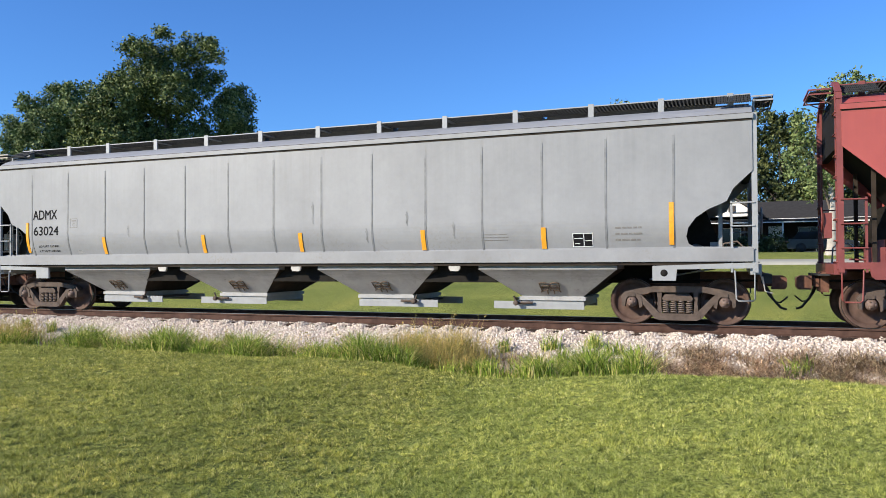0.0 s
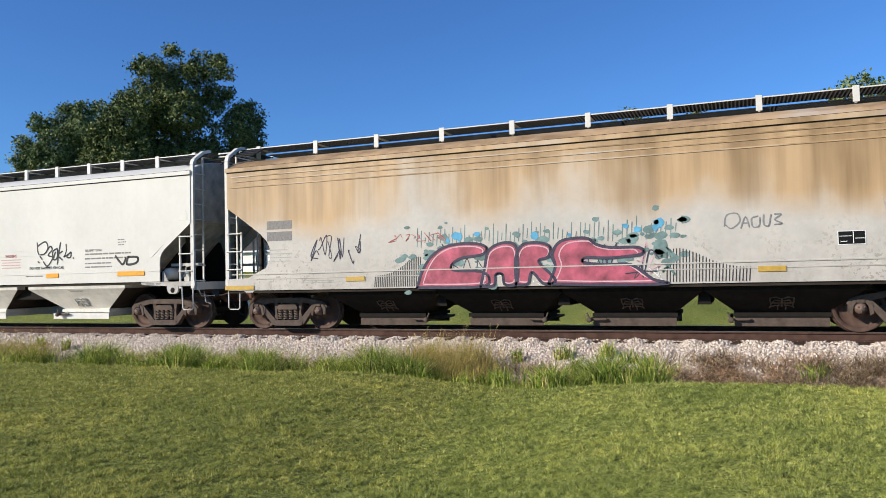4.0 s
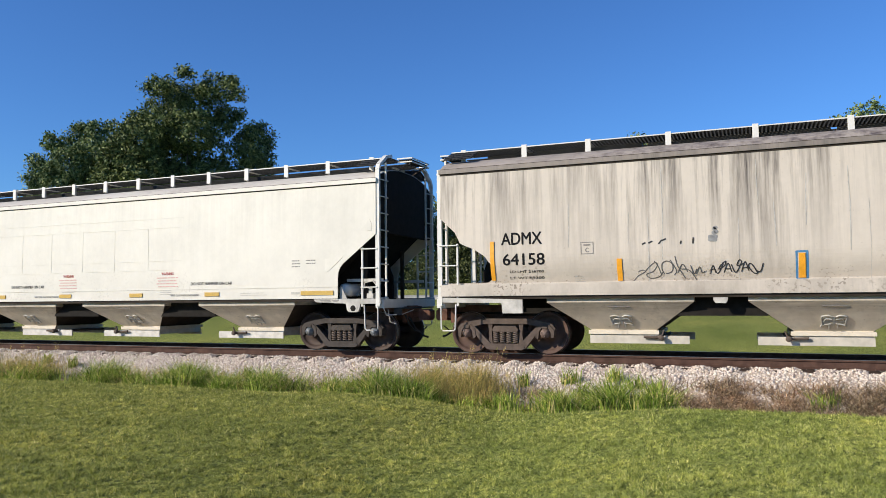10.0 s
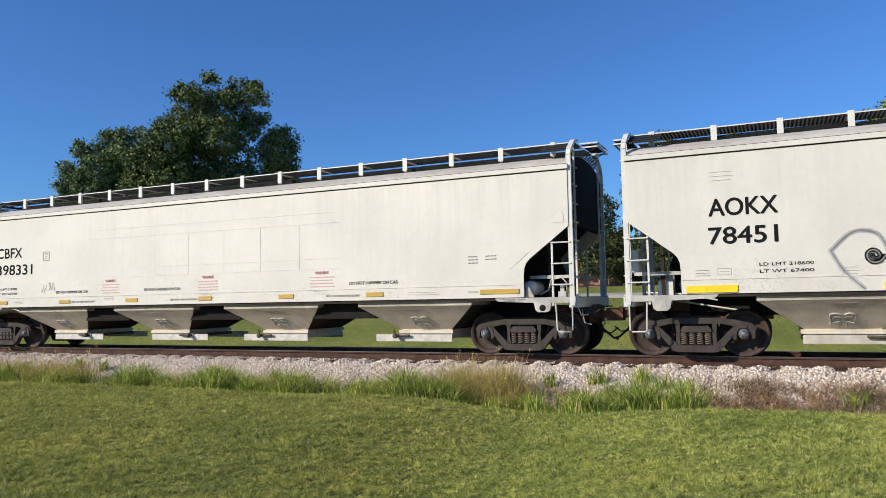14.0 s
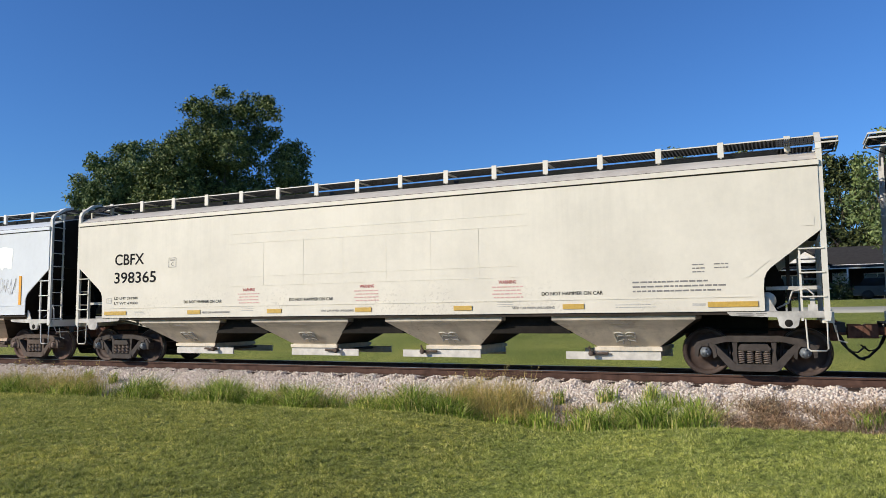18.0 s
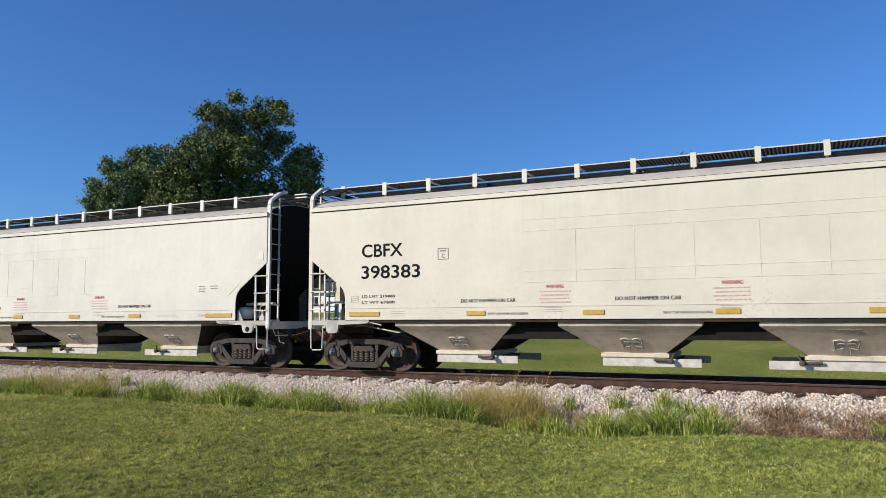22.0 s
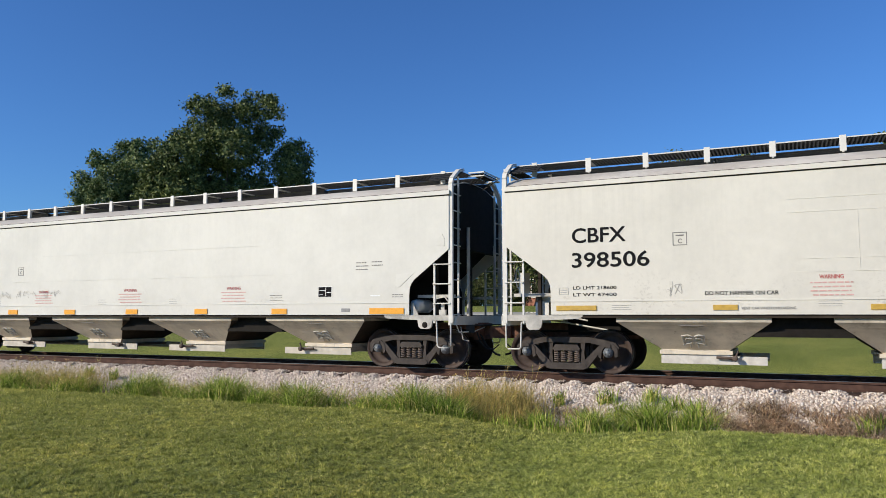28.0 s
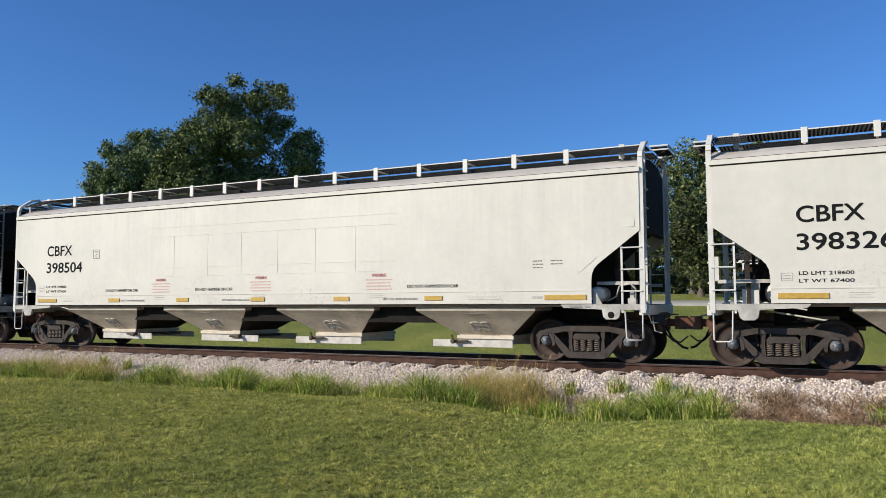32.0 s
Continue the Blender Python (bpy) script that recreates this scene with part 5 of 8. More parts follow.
def curve_pts(pts, n=5):
    """Rounds a polyline through its points."""
    out = []
    m = len(pts)
    for i in range(m - 1):
        p0, p1, p2, p3 = pts[max(i - 1, 0)], pts[i], pts[i + 1], pts[min(i + 2, m - 1)]
        for k in range(n):
            t = k / n
            out.append(tuple(0.5 * (2 * b_ + (c_ - a_) * t + (2 * a_ - 5 * b_ + 4 * c_ - d_) * t * t + (3 * b_ - a_ - 3 * c_ + d_) * t ** 3) for a_, b_, c_, d_ in zip(p0, p1, p2, p3)))
    return out + [pts[-1]]


def spray(car, text, x0, x1, z0, z1, w, mat, label="sprayed graffiti strokes", lift=0.0, rounded=True):
    """Strokes given in a unit box as 'x,y x,y | x,y ...' in hundredths."""
    b = B()
    for i, s in enumerate(text.split("|")):
        pts = [tuple(float(c) / 100 for c in q.split(",")) for q in s.split()]
        pts = [(x0 + u * (x1 - x0), z0 + v * (z1 - z0)) for u, v in pts]
        ribbon(b, curve_pts(pts) if rounded and len(pts) > 2 else pts, w, FACE - 0.001 - lift - 0.0007 * i)
    return tagged(part("graffiti", b, M[mat], car, label), kind="stuff")


def scribble(car, x0, x1, z0, z1, w, mat, seed, n=6):
    """A looping tag that cannot be read."""
    q = random.Random(seed)
    b = B()
    for i in range(n):
        cx = x0 + (i + 0.5) * (x1 - x0) / n
        r_ = (x1 - x0) / n
        pts = [(cx + q.uniform(-0.7, 0.7) * r_, z0 + q.uniform(0.0, 1.0) * (z1 - z0)) for _ in range(q.randint(4, 6))]
        ribbon(b, curve_pts(pts), w * q.uniform(0.7, 1.2), FACE - 0.001 - 0.0006 * i)
    return tagged(part("graffiti", b, M[mat], car, "sprayed tag"), kind="stuff")


def blob(pts, y, b):
    b.add([(x, y, z) for x, z in pts], [tuple(range(len(pts)))])


def scuffs(car, x0, x1, z0, z1, n, mat, seed):
    """Flaked and rubbed spots of old paint, gathered in drifts towards the sill."""
    q = random.Random(seed)
    hubs = [(q.uniform(x0, x1), z0 + (z1 - z0) * q.random() ** 2) for _ in range(max(3, n // 14))]
    b = B()
    for i in range(n):
        hx, hz = q.choice(hubs)
        cx, cz = hx + q.gauss(0, 0.16), hz + q.gauss(0, 0.07)
        if not (x0 < cx < x1 and z0 < cz < z1):
            continue
        a, l, w = q.gauss(0.6, 0.8), q.uniform(0.008, 0.032), q.uniform(0.003, 0.008)
        u, v = (math.cos(a) * l, math.sin(a) * l), (-math.sin(a) * w, math.cos(a) * w)
        blob([(cx - u[0], cz - u[1]), (cx + v[0], cz + v[1]), (cx + u[0], cz + u[1]), (cx - v[0], cz - v[1])], FACE - 0.0005 - 0.0003 * (i % 6), b)
    return tagged(part("paint_scuffs", b, M[mat], car, "rubbed and flaked paint spots"), kind="stuff")


def tuck(car):
    """The rounded body: below the belt the side sheets, with all that is painted or fixed on them, curve in behind the sill band."""
    for ob in car.children_recursive:
        me = ob.data
        if me is None or not len(me.vertices):
            continue
        co = np.empty(len(me.vertices) * 3, dtype=np.float32)
        me.vertices.foreach_get("co", co)
        co = co.reshape(-1, 3)
        if np.abs(co[:, 1]).min() < SIDE - 0.022 or co[:, 2].max() < 1.535 or co[:, 2].min() > 2.15:
            continue
        bm = bmesh.new()
        bm.from_mesh(me)
        for z in (1.58, 1.66, 1.74, 1.82, 1.90, 1.98, 2.06, 2.14):
            if co[:, 2].min() < z < co[:, 2].max():
                bmesh.ops.bisect_plane(bm, geom=bm.verts[:] + bm.edges[:] + bm.faces[:], plane_co=(0, 0, z), plane_no=(0, 0, 1))
        for v in bm.verts:
            deep = 0.145 * max(0.0, min(1.0, (2.15 - v.co.z) / 0.63)) ** 2
            v.co.y -= math.copysign(deep, v.co.y)
        bm.to_mesh(me)
        bm.free()


BODY = {
    "smooth": dict(E=9.64, seam=3.91, sill=1.25, walk=4.63, cut=[(0, 2.72), (-0.86, 2.06), (-0.94, 1.97), (-0.985, 1.86), (-1.0, 1.70)], bays=[-5.87, -1.95, 1.95, 5.95], top_w=1.44, bot_w=0.65, lean=0.0, ext=(1, 1, -1, -1), reach_out=0.68, hop_y=1.50, hop_yb=0.80, brackets=16, L=16.9, panels=(2.03, 2.27, 3.13, 3.38), grid=(-2.95, -1.74, -0.59, 0.59, 1.75, 2.92), gear=-1, reach=10.32),
    "ribbed": dict(E=9.82, seam=3.96, sill=1.27, walk=4.60, cut=[(0, 2.98), (-0.34, 2.66), (-0.46, 2.42), (-0.58, 2.36), (-0.78, 2.28), (-1.02, 2.12), (-1.16, 1.93), (-1.20, 1.76), (-1.16, 1.62), (-1.06, 1.56), (0.0, 1.55), (0.0, 1.54)], bays=[-6.02, -2.13, 1.86, 5.82], top_w=1.46, bot_w=0.67, lean=0.0, ext=(1, -1, 1, -1), reach_out=0.64, hop_y=1.48, hop_yb=0.82, walk_x=(-9.46, -8.02, -6.60, -4.94, -3.28, -1.61, 0.05, 1.71, 3.37, 5.03, 6.69, 8.12, 9.45), brackets=13, L=16.8, gear=1, reach=10.46),
}
BODY["long"] = dict(BODY["smooth"], E=9.75, seam=3.95, bays=[-6.0, -2.05, 1.77, 5.75], top_w=1.77, bot_w=0.82, lean=0.0, reach_out=0.40, hop_y=1.55, hop_yb=1.15, panels=(2.05, 2.20, 3.1), grid=())
BODY["mid"] = dict(BODY["smooth"], seam=3.95, panels=(2.25, 3.0), grid=(), pipes=True)
BODY["short"] = dict(BODY["smooth"], E=7.75, seam=3.90, sill=1.38, bays=[-4.16, 0.03, 4.2], top_w=1.46, bot_w=0.62, lean=0.0, low=0.60, ext=(1, 1, 1), reach_out=0.04, hop_y=1.5, hop_yb=0.75, brackets=12, L=13.07, panels=None, reach=8.5)
BODY["deep"] = dict(BODY["smooth"], E=8.03, seam=3.90, sill=0.98, walk=4.62, cut=[(0, 3.02), (-0.5, 2.68), (-0.98, 2.34), (-1.16, 2.16), (-1.24, 2.0), (-1.24, 1.72), (-1.12, 1.52), (-0.6, 1.28), (0.0, 1.26), (0.0, 1.25)], bays=[-3.95, -1.15, 1.65, 4.45], top_w=1.38, bot_w=0.82, lean=0.0, low=0.34, reach_out=0.04, hop_y=1.35, hop_yb=0.72, brackets=10, L=13.3, panels=None, gear=1, reach=8.7)
BODY["steep"] = dict(BODY["smooth"], E=9.82, seam=4.0, cut=[(0, 3.35), (-1.0, 2.45), (-1.3, 2.1), (-1.35, 1.8)], panels=None, brackets=14, reach=10.46)


def build_car(kind, offset, L, label, paint, trim, shift=0.02, truck="steel", cap="cap_brown", hopper=None, gate="tan", eave=None, edge=None, inner=None, gear=None, roof=None, ribs=(), rib_mat=None, crop=0.0):
    cfg = dict(BODY[kind], kind=kind if kind == "ribbed" else "smooth", paint=paint, trim=trim, truck=truck, cap=cap)
    cfg["hopper"] = hopper or M["tan"]
    cfg["gate"] = M[gate]
    cfg["eave"] = eave or paint
    cfg["roof"] = roof or paint
    half = crop / 2                     # a leading end that stands further in than the trailing one
    shift -= half
    cfg["E"] -= half
    cfg["bays"] = [x + half for x in cfg["bays"]]
    cfg["ribs"] = [x + half for x in ribs]
    cfg["rib_mat"] = rib_mat or paint
    cfg["edge"] = M[edge or trim]
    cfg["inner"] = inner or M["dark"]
    cfg["sillmat"] = cfg["hopper"]
    cfg["clean"] = cfg["hopper"] in (HOP, HOP_CLEAN)
    if gear:
        cfg["gear"] = gear
    car = thing("hopper_car", label, "hopper car", (offset, TRACK_Y, 0), "cars of the train")
    hull = car
    first = set(scene.objects)
    add_body(car, cfg)
    add_walks(car, cfg)
    add_ends(car, cfg)
    add_hoppers(car, cfg)
    for ob in set(scene.objects) - first:
        if ob.parent is car:
            ob.location.x += shift
    axles = []
    for s in (-1, 1):
        axles += add_truck(car, s * L / 2, cfg)
    TRAIN.append((car, offset, axles))
    if kind == "ribbed":
        CURVED.append(car)
    return car


HOP = hopper_paint("hopper_tan_shade_film", (0.66, 0.585, 0.47), (0.075, 0.058, 0.045), 0.60)
HOP_BROWN = hopper_paint("hopper_brown_shade_film", (0.52, 0.40, 0.29), (0.07, 0.048, 0.036), 0.70)
HOP_GREY = hopper_paint("hopper_grey_shade_film", (0.36, 0.36, 0.355), (0.07, 0.062, 0.057), 0.6)
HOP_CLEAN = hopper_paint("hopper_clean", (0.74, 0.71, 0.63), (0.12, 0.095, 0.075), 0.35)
P_WHITE = car_paint("white_body_paint", (0.66, 0.632, 0.56), amount=0.14, streak=0.10)
P_CREAM = car_paint("cream_body_paint", (0.655, 0.612, 0.515), amount=0.14, streak=0.08)
P_NEW = car_paint("clean_white_paint", (0.635, 0.622, 0.57), amount=0.08, streak=0.04)
P_ICE = car_paint("pale_blue_white_paint", (0.60, 0.63, 0.66), amount=0.08, streak=0.04)
P_GREY = car_paint("grey_body_paint", (0.268, 0.273, 0.28), mottle=0.16, amount=0.22, streak=0.20, streak_col=(0.13, 0.13, 0.13))
P_BEIGE = car_paint("dusty_beige_paint", (0.525, 0.475, 0.385), amount=0.5, streak=0.12, streak_col=(0.22, 0.17, 0.12), rust=0.16, rust_col=(0.34, 0.26, 0.18), mottle=0.15)
P_STREAK = car_paint("streaked_beige_paint", (0.58, 0.515, 0.435), amount=0.6, streak=1.0, cover=(0.28, 0.50), streak_col=(0.055, 0.043, 0.035))
P_BROWN = car_paint("sooty_beige_paint", (0.58, 0.52, 0.415), amount=0.35, streak=0.12, streak_col=(0.24, 0.18, 0.13), mottle=0.15, rust=0.20, rust_col=(0.30, 0.20, 0.13))
P_RUST = car_paint("rust_washed_paint", (0.52, 0.49, 0.44), amount=0.35, streak=0.10, streak_col=(0.16, 0.09, 0.05), rust=1.0, rust_col=(0.53, 0.335, 0.15), mottle=0.18)
P_RED = car_paint("red_body_paint", (0.36, 0.075, 0.065), amount=0.2, streak=0.2)
E_DIRT = car_paint("dirty_eave", (0.24, 0.205, 0.175), amount=0.5, streak=0.6)
R_DIRT = car_paint("dirty_roof", (0.36, 0.31, 0.26), (0.12, 0.09, 0.07), amount=0.5, streak=1.0, streak_col=(0.09, 0.07, 0.06))
R_PATCH = car_paint("patchy_roof", (0.52, 0.46, 0.37), (0.12, 0.09, 0.07), amount=0.3, streak=0.5, streak_col=(0.14, 0.10, 0.075), rust=0.55, rust_col=(0.27, 0.18, 0.12), cover=(0.45, 0.62))

R_DUST = car_paint("dusty_roof", (0.62, 0.585, 0.51), (0.24, 0.20, 0.16), amount=0.3, streak=0.4, streak_col=(0.24, 0.20, 0.16), rust=0.22, rust_col=(0.46, 0.36, 0.26), cover=(0.40, 0.60), mottle=0.16)
W = dict(trim="white", truck="steel_new", cap="cap_blue", roof=R_DUST)


def marks_modern(car, name, number, load="218600", light="67400", ylw="gold", name_w=1.09):
    """Stencils common to the smooth cars."""
    letter(car, name, -8.15, -8.15 + name_w, 2.73, 3.03, label="black reporting letters")
    letter(car, number, -8.16, -6.60, 2.22, 2.52, label="black car number")
    boxed_letter(car, -6.13, -5.86, 2.60, 2.86)
    letter(car, "LD LMT " + load, -8.14, -7.25, 1.765, 1.83)
    letter(car, "LT WT " + light, -8.14, -7.25, 1.625, 1.69)
    bars(car, [(-8.44, -8.24, 1.66, 1.668), (-8.44, -8.24, 1.80, 1.808), (-8.44, -8.432, 1.668, 1.80), (-8.248, -8.24, 1.668, 1.80), (-8.41, -8.27, 1.75, 1.765), (-8.41, -8.27, 1.70, 1.715)], "pale", "data_frame")
    for x0, x1 in ((-3.74, -3.05), (-0.25, 0.44), (3.24, 3.95)):
        warning(car, x0, x1, 1.97)
        block(car, x0 + 0.12, 1.50, 0.45, 3, "pale", 0.045, 0.014)
    for x0 in (-5.56, -2.13, 4.36):
        hammer(car, x0, x0 + 1.29, 1.62)
    for x0, x1 in ((-8.50, -7.66), (-5.42, -4.98), (-2.80, -2.36), (-0.22, 0.22), (2.33, 2.77), (4.81, 5.26), (7.66, 8.55)):
        stripe(car, x0, x1, 1.335, 1.435, ylw)
    for x0 in (-4.92, -1.20, 3.70):
        letter(car, "VENT CAR WHEN UNLOADING", x0, x0 + 0.93, 1.345, 1.395, "fade_black")
    block(car, -7.35, 1.44, 0.42, 3, "pale", 0.04, 0.012)
    block(car, 5.9, 1.41, 0.8, 2, "pale", 0.05, 0.016)
    block(car, 7.40, 2.17, 0.28, 3, "fade_black", 0.07, 0.028)
    block(car, 7.80, 2.17, 0.26, 2, "fade_black", 0.07, 0.028)
    bars(car, [(7.38, 7.62, 1.36, 1.41)], "spray_faint", "data_plate")


def marks_old(car, name, number, dz=0.0, load="216700", light="69300", ylw="yellow"):
    letter(car, name, -8.30, -7.42, 2.35 + dz, 2.60 + dz, label="black reporting letters")
    letter(car, number, -8.27, -7.37, 1.915 + dz, 2.155 + dz, label="black car number")
    letter(car, "LD LMT " + load, -8.13, -7.39, 1.75, 1.80)
    letter(car, "LT WT " + light, -8.13, -7.39, 1.62, 1.67)
    boxed_letter(car, -6.60 - (0.35 if dz else 0), -6.34 - (0.35 if dz else 0), 2.10 + dz, 2.35 + dz)
    code_panel(car, 6.64, 7.05, 1.58, 1.86)
    block(car, 7.50, 1.97, 0.70, 3, "fade_black", 0.12, 0.045)
    block(car, -6.75, 1.66, 0.22, 4, "pale", 0.035, 0.012)


def tall_stripes(car, mat="yellow", xs=(-5.85, -2.58, 0.08, 2.65, 6.02)):
    for x in (-8.50, 8.58):
        stripe(car, x - 0.045, x + 0.045, 1.60, 2.43, mat)
    for x in xs:
        stripe(car, x - 0.05, x + 0.05, 1.55, 1.99, mat)


def company_sign(car):
    """A navy diamond with a pale leaf, and three plain navy shapes under it."""
    b = B()
    blob([(-0.60, 3.29), (-0.57, 3.24), (-0.09, 2.73), (-0.04, 2.71), (0.02, 2.73), (0.55, 3.20), (0.58, 3.25), (0.56, 3.30), (0.03, 3.71), (-0.02, 3.73), (-0.07, 3.71), (-0.57, 3.33)][::-1], FACE, b)
    sign = part("company_sign", b, M["navy"], car, "navy diamond sign with a pale leaf")
    b = B()
    blob([(-0.50, 2.92), (-0.56, 3.12), (-0.50, 3.30), (-0.30, 3.42), (-0.02, 3.58), (0.08, 3.62), (0.14, 3.40), (0.16, 3.20), (0.10, 3.00), (-0.02, 2.84), (-0.24, 2.76), (-0.40, 2.80)], FACE - 0.003, b)
    part("leaf", b, M["signwhite"], sign)
    b = B()
    ribbon(b, curve_pts([(-0.42, 2.74), (-0.32, 3.0), (-0.14, 3.28), (0.04, 3.52)]), 0.03, FACE - 0.005)
    ribbon(b, curve_pts([(-0.36, 2.92), (-0.12, 3.06), (0.06, 3.30)]), 0.018, FACE - 0.006)
    part("leaf_vein", b, M["leafgreen"], sign)
    for shape in ([(-0.62, 2.25), (-0.44, 2.57), (-0.26, 2.25)], [(-0.14, 2.25), (-0.14, 2.57), (0.08, 2.55), (0.17, 2.41), (0.08, 2.27), (-0.14, 2.25)], [(0.28, 2.25), (0.33, 2.57), (0.57, 2.57), (0.62, 2.25)]):
        b = B()
        blob(shape[::-1], FACE - 0.001, b)
        part("sign_shape", b, M["navy"], sign)


PEAK = "0,96 3,58 19,29 | 2,83 32,100 43,77 30,51 13,47 | 36,56 52,80 60,66 44,44 67,36 | 80,70 63,58 64,27 79,31 82,65 82,13 | 93,93 80,7 | 100,58 83,42 99,24 | 25,18 41,0 62,30 73,55 | 4,19 8,15"
HOOK = "20,100 22,55 7,23 0,12 57,37 | 67,43 27,11 66,7 74,40 | 95,3 100,0"

# 0 red car
c = build_car("steep", 21.18, 16.8, "brick-red covered hopper car with steel ladders", P_RED, "redpaint", hopper=P_RED, gate="redpaint")
block(c, -8.3, 2.3, 1.0, 2, "pale", 0.3, 0.18)

# 1 grey ribbed car
c = build_car("ribbed", 0.0, 16.97, "grey ribbed covered hopper car with yellow strips", P_GREY, "greypaint", 0.07, hopper=HOP_GREY, gate="greypaint", eave=P_GREY, inner=M["dark"], ribs=tuple(-8.57 + k * 1.305 for k in range(14)), rib_mat=M["rib_soot_shade"])
first = set(scene.objects)
marks_old(c, "ADMX", "63024", 0.16, "215900", "69100")
tall_stripes(c, "yellow", (-5.77, -2.57, 0.22, 3.34, 6.04))
block(c, 4.68, 1.87, 0.66, 3, "fade_black", 0.06, 0.02)
for i, (x0, z0, h) in enumerate(((-5.0, 2.0, 0.25), (-3.4, 1.72, 0.4), (-0.6, 1.8, 0.3), (0.5, 2.2, 0.5), (1.9, 1.75, 0.3), (2.9, 2.1, 0.3), (4.0, 1.8, 0.35))):
    spray(c, "40,100 60,60 44,30 56,0 | 30,80 50,50 36,20", x0, x0 + 0.14, z0, z0 + h, 0.03, "smudge", "rubbed grey smudge")
for ob in set(scene.objects) - first:
    if ob.parent is c:
        ob.location.x -= 0.16

# 2 beige car with the leaf sign
c = build_car("ribbed", -20.95, 16.63, "dusty beige ribbed hopper car with a leaf sign", P_BEIGE, "dusty_cream", 0.15, hopper=HOP_BROWN, gate="bracket", eave=R_PATCH, roof=R_PATCH, ribs=(-8.45, 1.95, 3.22, 4.50, 5.82, 7.14, 8.46), crop=0.24)
marks_old(c, "ADMX", "63373", 0.0, "218000", "68000")
tall_stripes(c, "gold", (-5.95, -2.65, -0.02, 2.55, 5.94))
company_sign(c)
for i, (sx0, sx1) in enumerate(((-5.9, -2.7), (-2.5, -0.1), (0.1, 2.5), (2.6, 5.8), (5.9, 8.2))):
    scuffs(c, sx0, sx1, 1.36, 1.95, 150, "paint_scuff", 400 + i)
spray(c, "2,66 6,84 14,92 19,83 14,71 6,75 | 9,90 14,59 | 0,66 6,67 | 17,98 19,77 28,67 33,79 33,100 35,76 44,75 53,74 | 54,95 56,62 49,63 | 22,64 35,67 49,60 | 57,89 68,91 75,76 70,61 60,62 | 63,50 72,58 79,70 81,84 | 66,43 77,37 87,30 100,0", -2.74, -1.01, 2.02, 2.90, 0.020, "spray_black", "thin black tag")
spray(c, "0,96 5,86 | 8,56 20,66 35,62 | 37,69 48,54 | 66,23 78,30 87,19 75,12 66,23 | 87,4 99,15 96,0 87,4 | 19,48 23,44 | 60,87 66,83 | 99,100 100,81", -4.88, -3.77, 2.00, 2.75, 0.014, "spray_grey", "worn remains of a tag")
block(c, 3.5, 1.80, 0.55, 4, "fade_black", 0.06, 0.018)

# 3 rust-washed short car with large graffiti
c = build_car("deep", -40.03, 13.32, "rust-stained short hopper car with large pink graffiti", P_RUST, "white", 0.0, hopper=M["dark"], gate="steel", eave=P_RUST, gear=1)
bars(c, [(-6.86, -6.15, 2.44, 2.64), (-6.86, -6.15, 2.16, 2.38)], "fade_black", "number_bars")
for x0, x1, z0 in ((-8.1, -7.25, 1.0), (-4.71, -4.22, 1.16), (4.04, 4.52, 1.18), (7.05, 8.0, 0.99)):
    stripe(c, x0, x1, z0, z0 + 0.10, "gold")
code_panel(c, 5.38, 5.83, 1.63, 1.88)
for z in (3.52, 3.66, 3.78):
    part("crease", B().box(-7.9, 7.9, FACE - 0.010, -SIDE + 0.004, z - 0.012, z + 0.012), P_RUST, c)
part("crease", B().box(-7.9, 6.8, FACE - 0.012, -SIDE + 0.004, 1.36, 1.385), P_RUST, c)
part("air_tank", B().add([(7.35 + dx, -1.2 + r_ * math.sin(a * math.pi / 8), 1.80 + r_ * math.cos(a * math.pi / 8)) for dx, r_ in ((-0.52, 0.05), (-0.47, 0.15), (-0.38, 0.185), (0.38, 0.185), (0.47, 0.15), (0.52, 0.05)) for a in range(16)],
     [(k * 16 + a, k * 16 + (a + 1) % 16, k * 16 + 16 + (a + 1) % 16, k * 16 + 16 + a) for k in range(5) for a in range(16)] + [tuple(range(15, -1, -1)), tuple(range(80, 96))], True), M["white"], c, "white steel air tank")
b = B()
q = random.Random(8)
for i in range(150):
    cx, cz, r_ = q.uniform(-3.4, 2.8), q.gauss(1.7, 0.28), q.uniform(0.04, 0.15)
    blob([(cx + r_ * q.uniform(0.7, 1.2) * math.cos(k * math.pi / 5), cz + 0.6 * r_ * q.uniform(0.7, 1.2) * math.sin(k * math.pi / 5)) for k in range(10)][::-1], FACE - 0.0004 * (i % 9), b)
part("graffiti", b, M["spray_teal"], c, "teal sprayed haze")
b = B()
for i in range(12):
    cx, cz, r_ = q.uniform(-2.4, 2.6), q.uniform(1.98, 2.2), q.uniform(0.04, 0.11)
    blob([(cx + r_ * math.cos(k * math.pi / 5), cz + r_ * q.uniform(0.6, 1.3) * math.sin(k * math.pi / 5)) for k in range(10)][::-1], FACE - 0.004 - 0.0004 * (i % 5), b)
part("graffiti", b, M["spray_blue"], c, "blue sprayed haze")
FAT = ("0,0 3,40 8,75 16,95 27,98 33,88 31,72 22,66 17,52 18,38 30,34 34,18 30,0", "30,0 32,40 34,80 40,96 46,90 47,45 46,6 41,4 40,26 37,26 36,2", "46,4 46,60 49,90 56,94 61,84 60,62 56,52 63,12 58,4 53,30 51,4", "60,4 63,40 62,70 66,96 76,100 80,86 86,78 97,76 98,62 86,56 76,58 75,48 84,42 94,40 102,10 107,0 80,0")
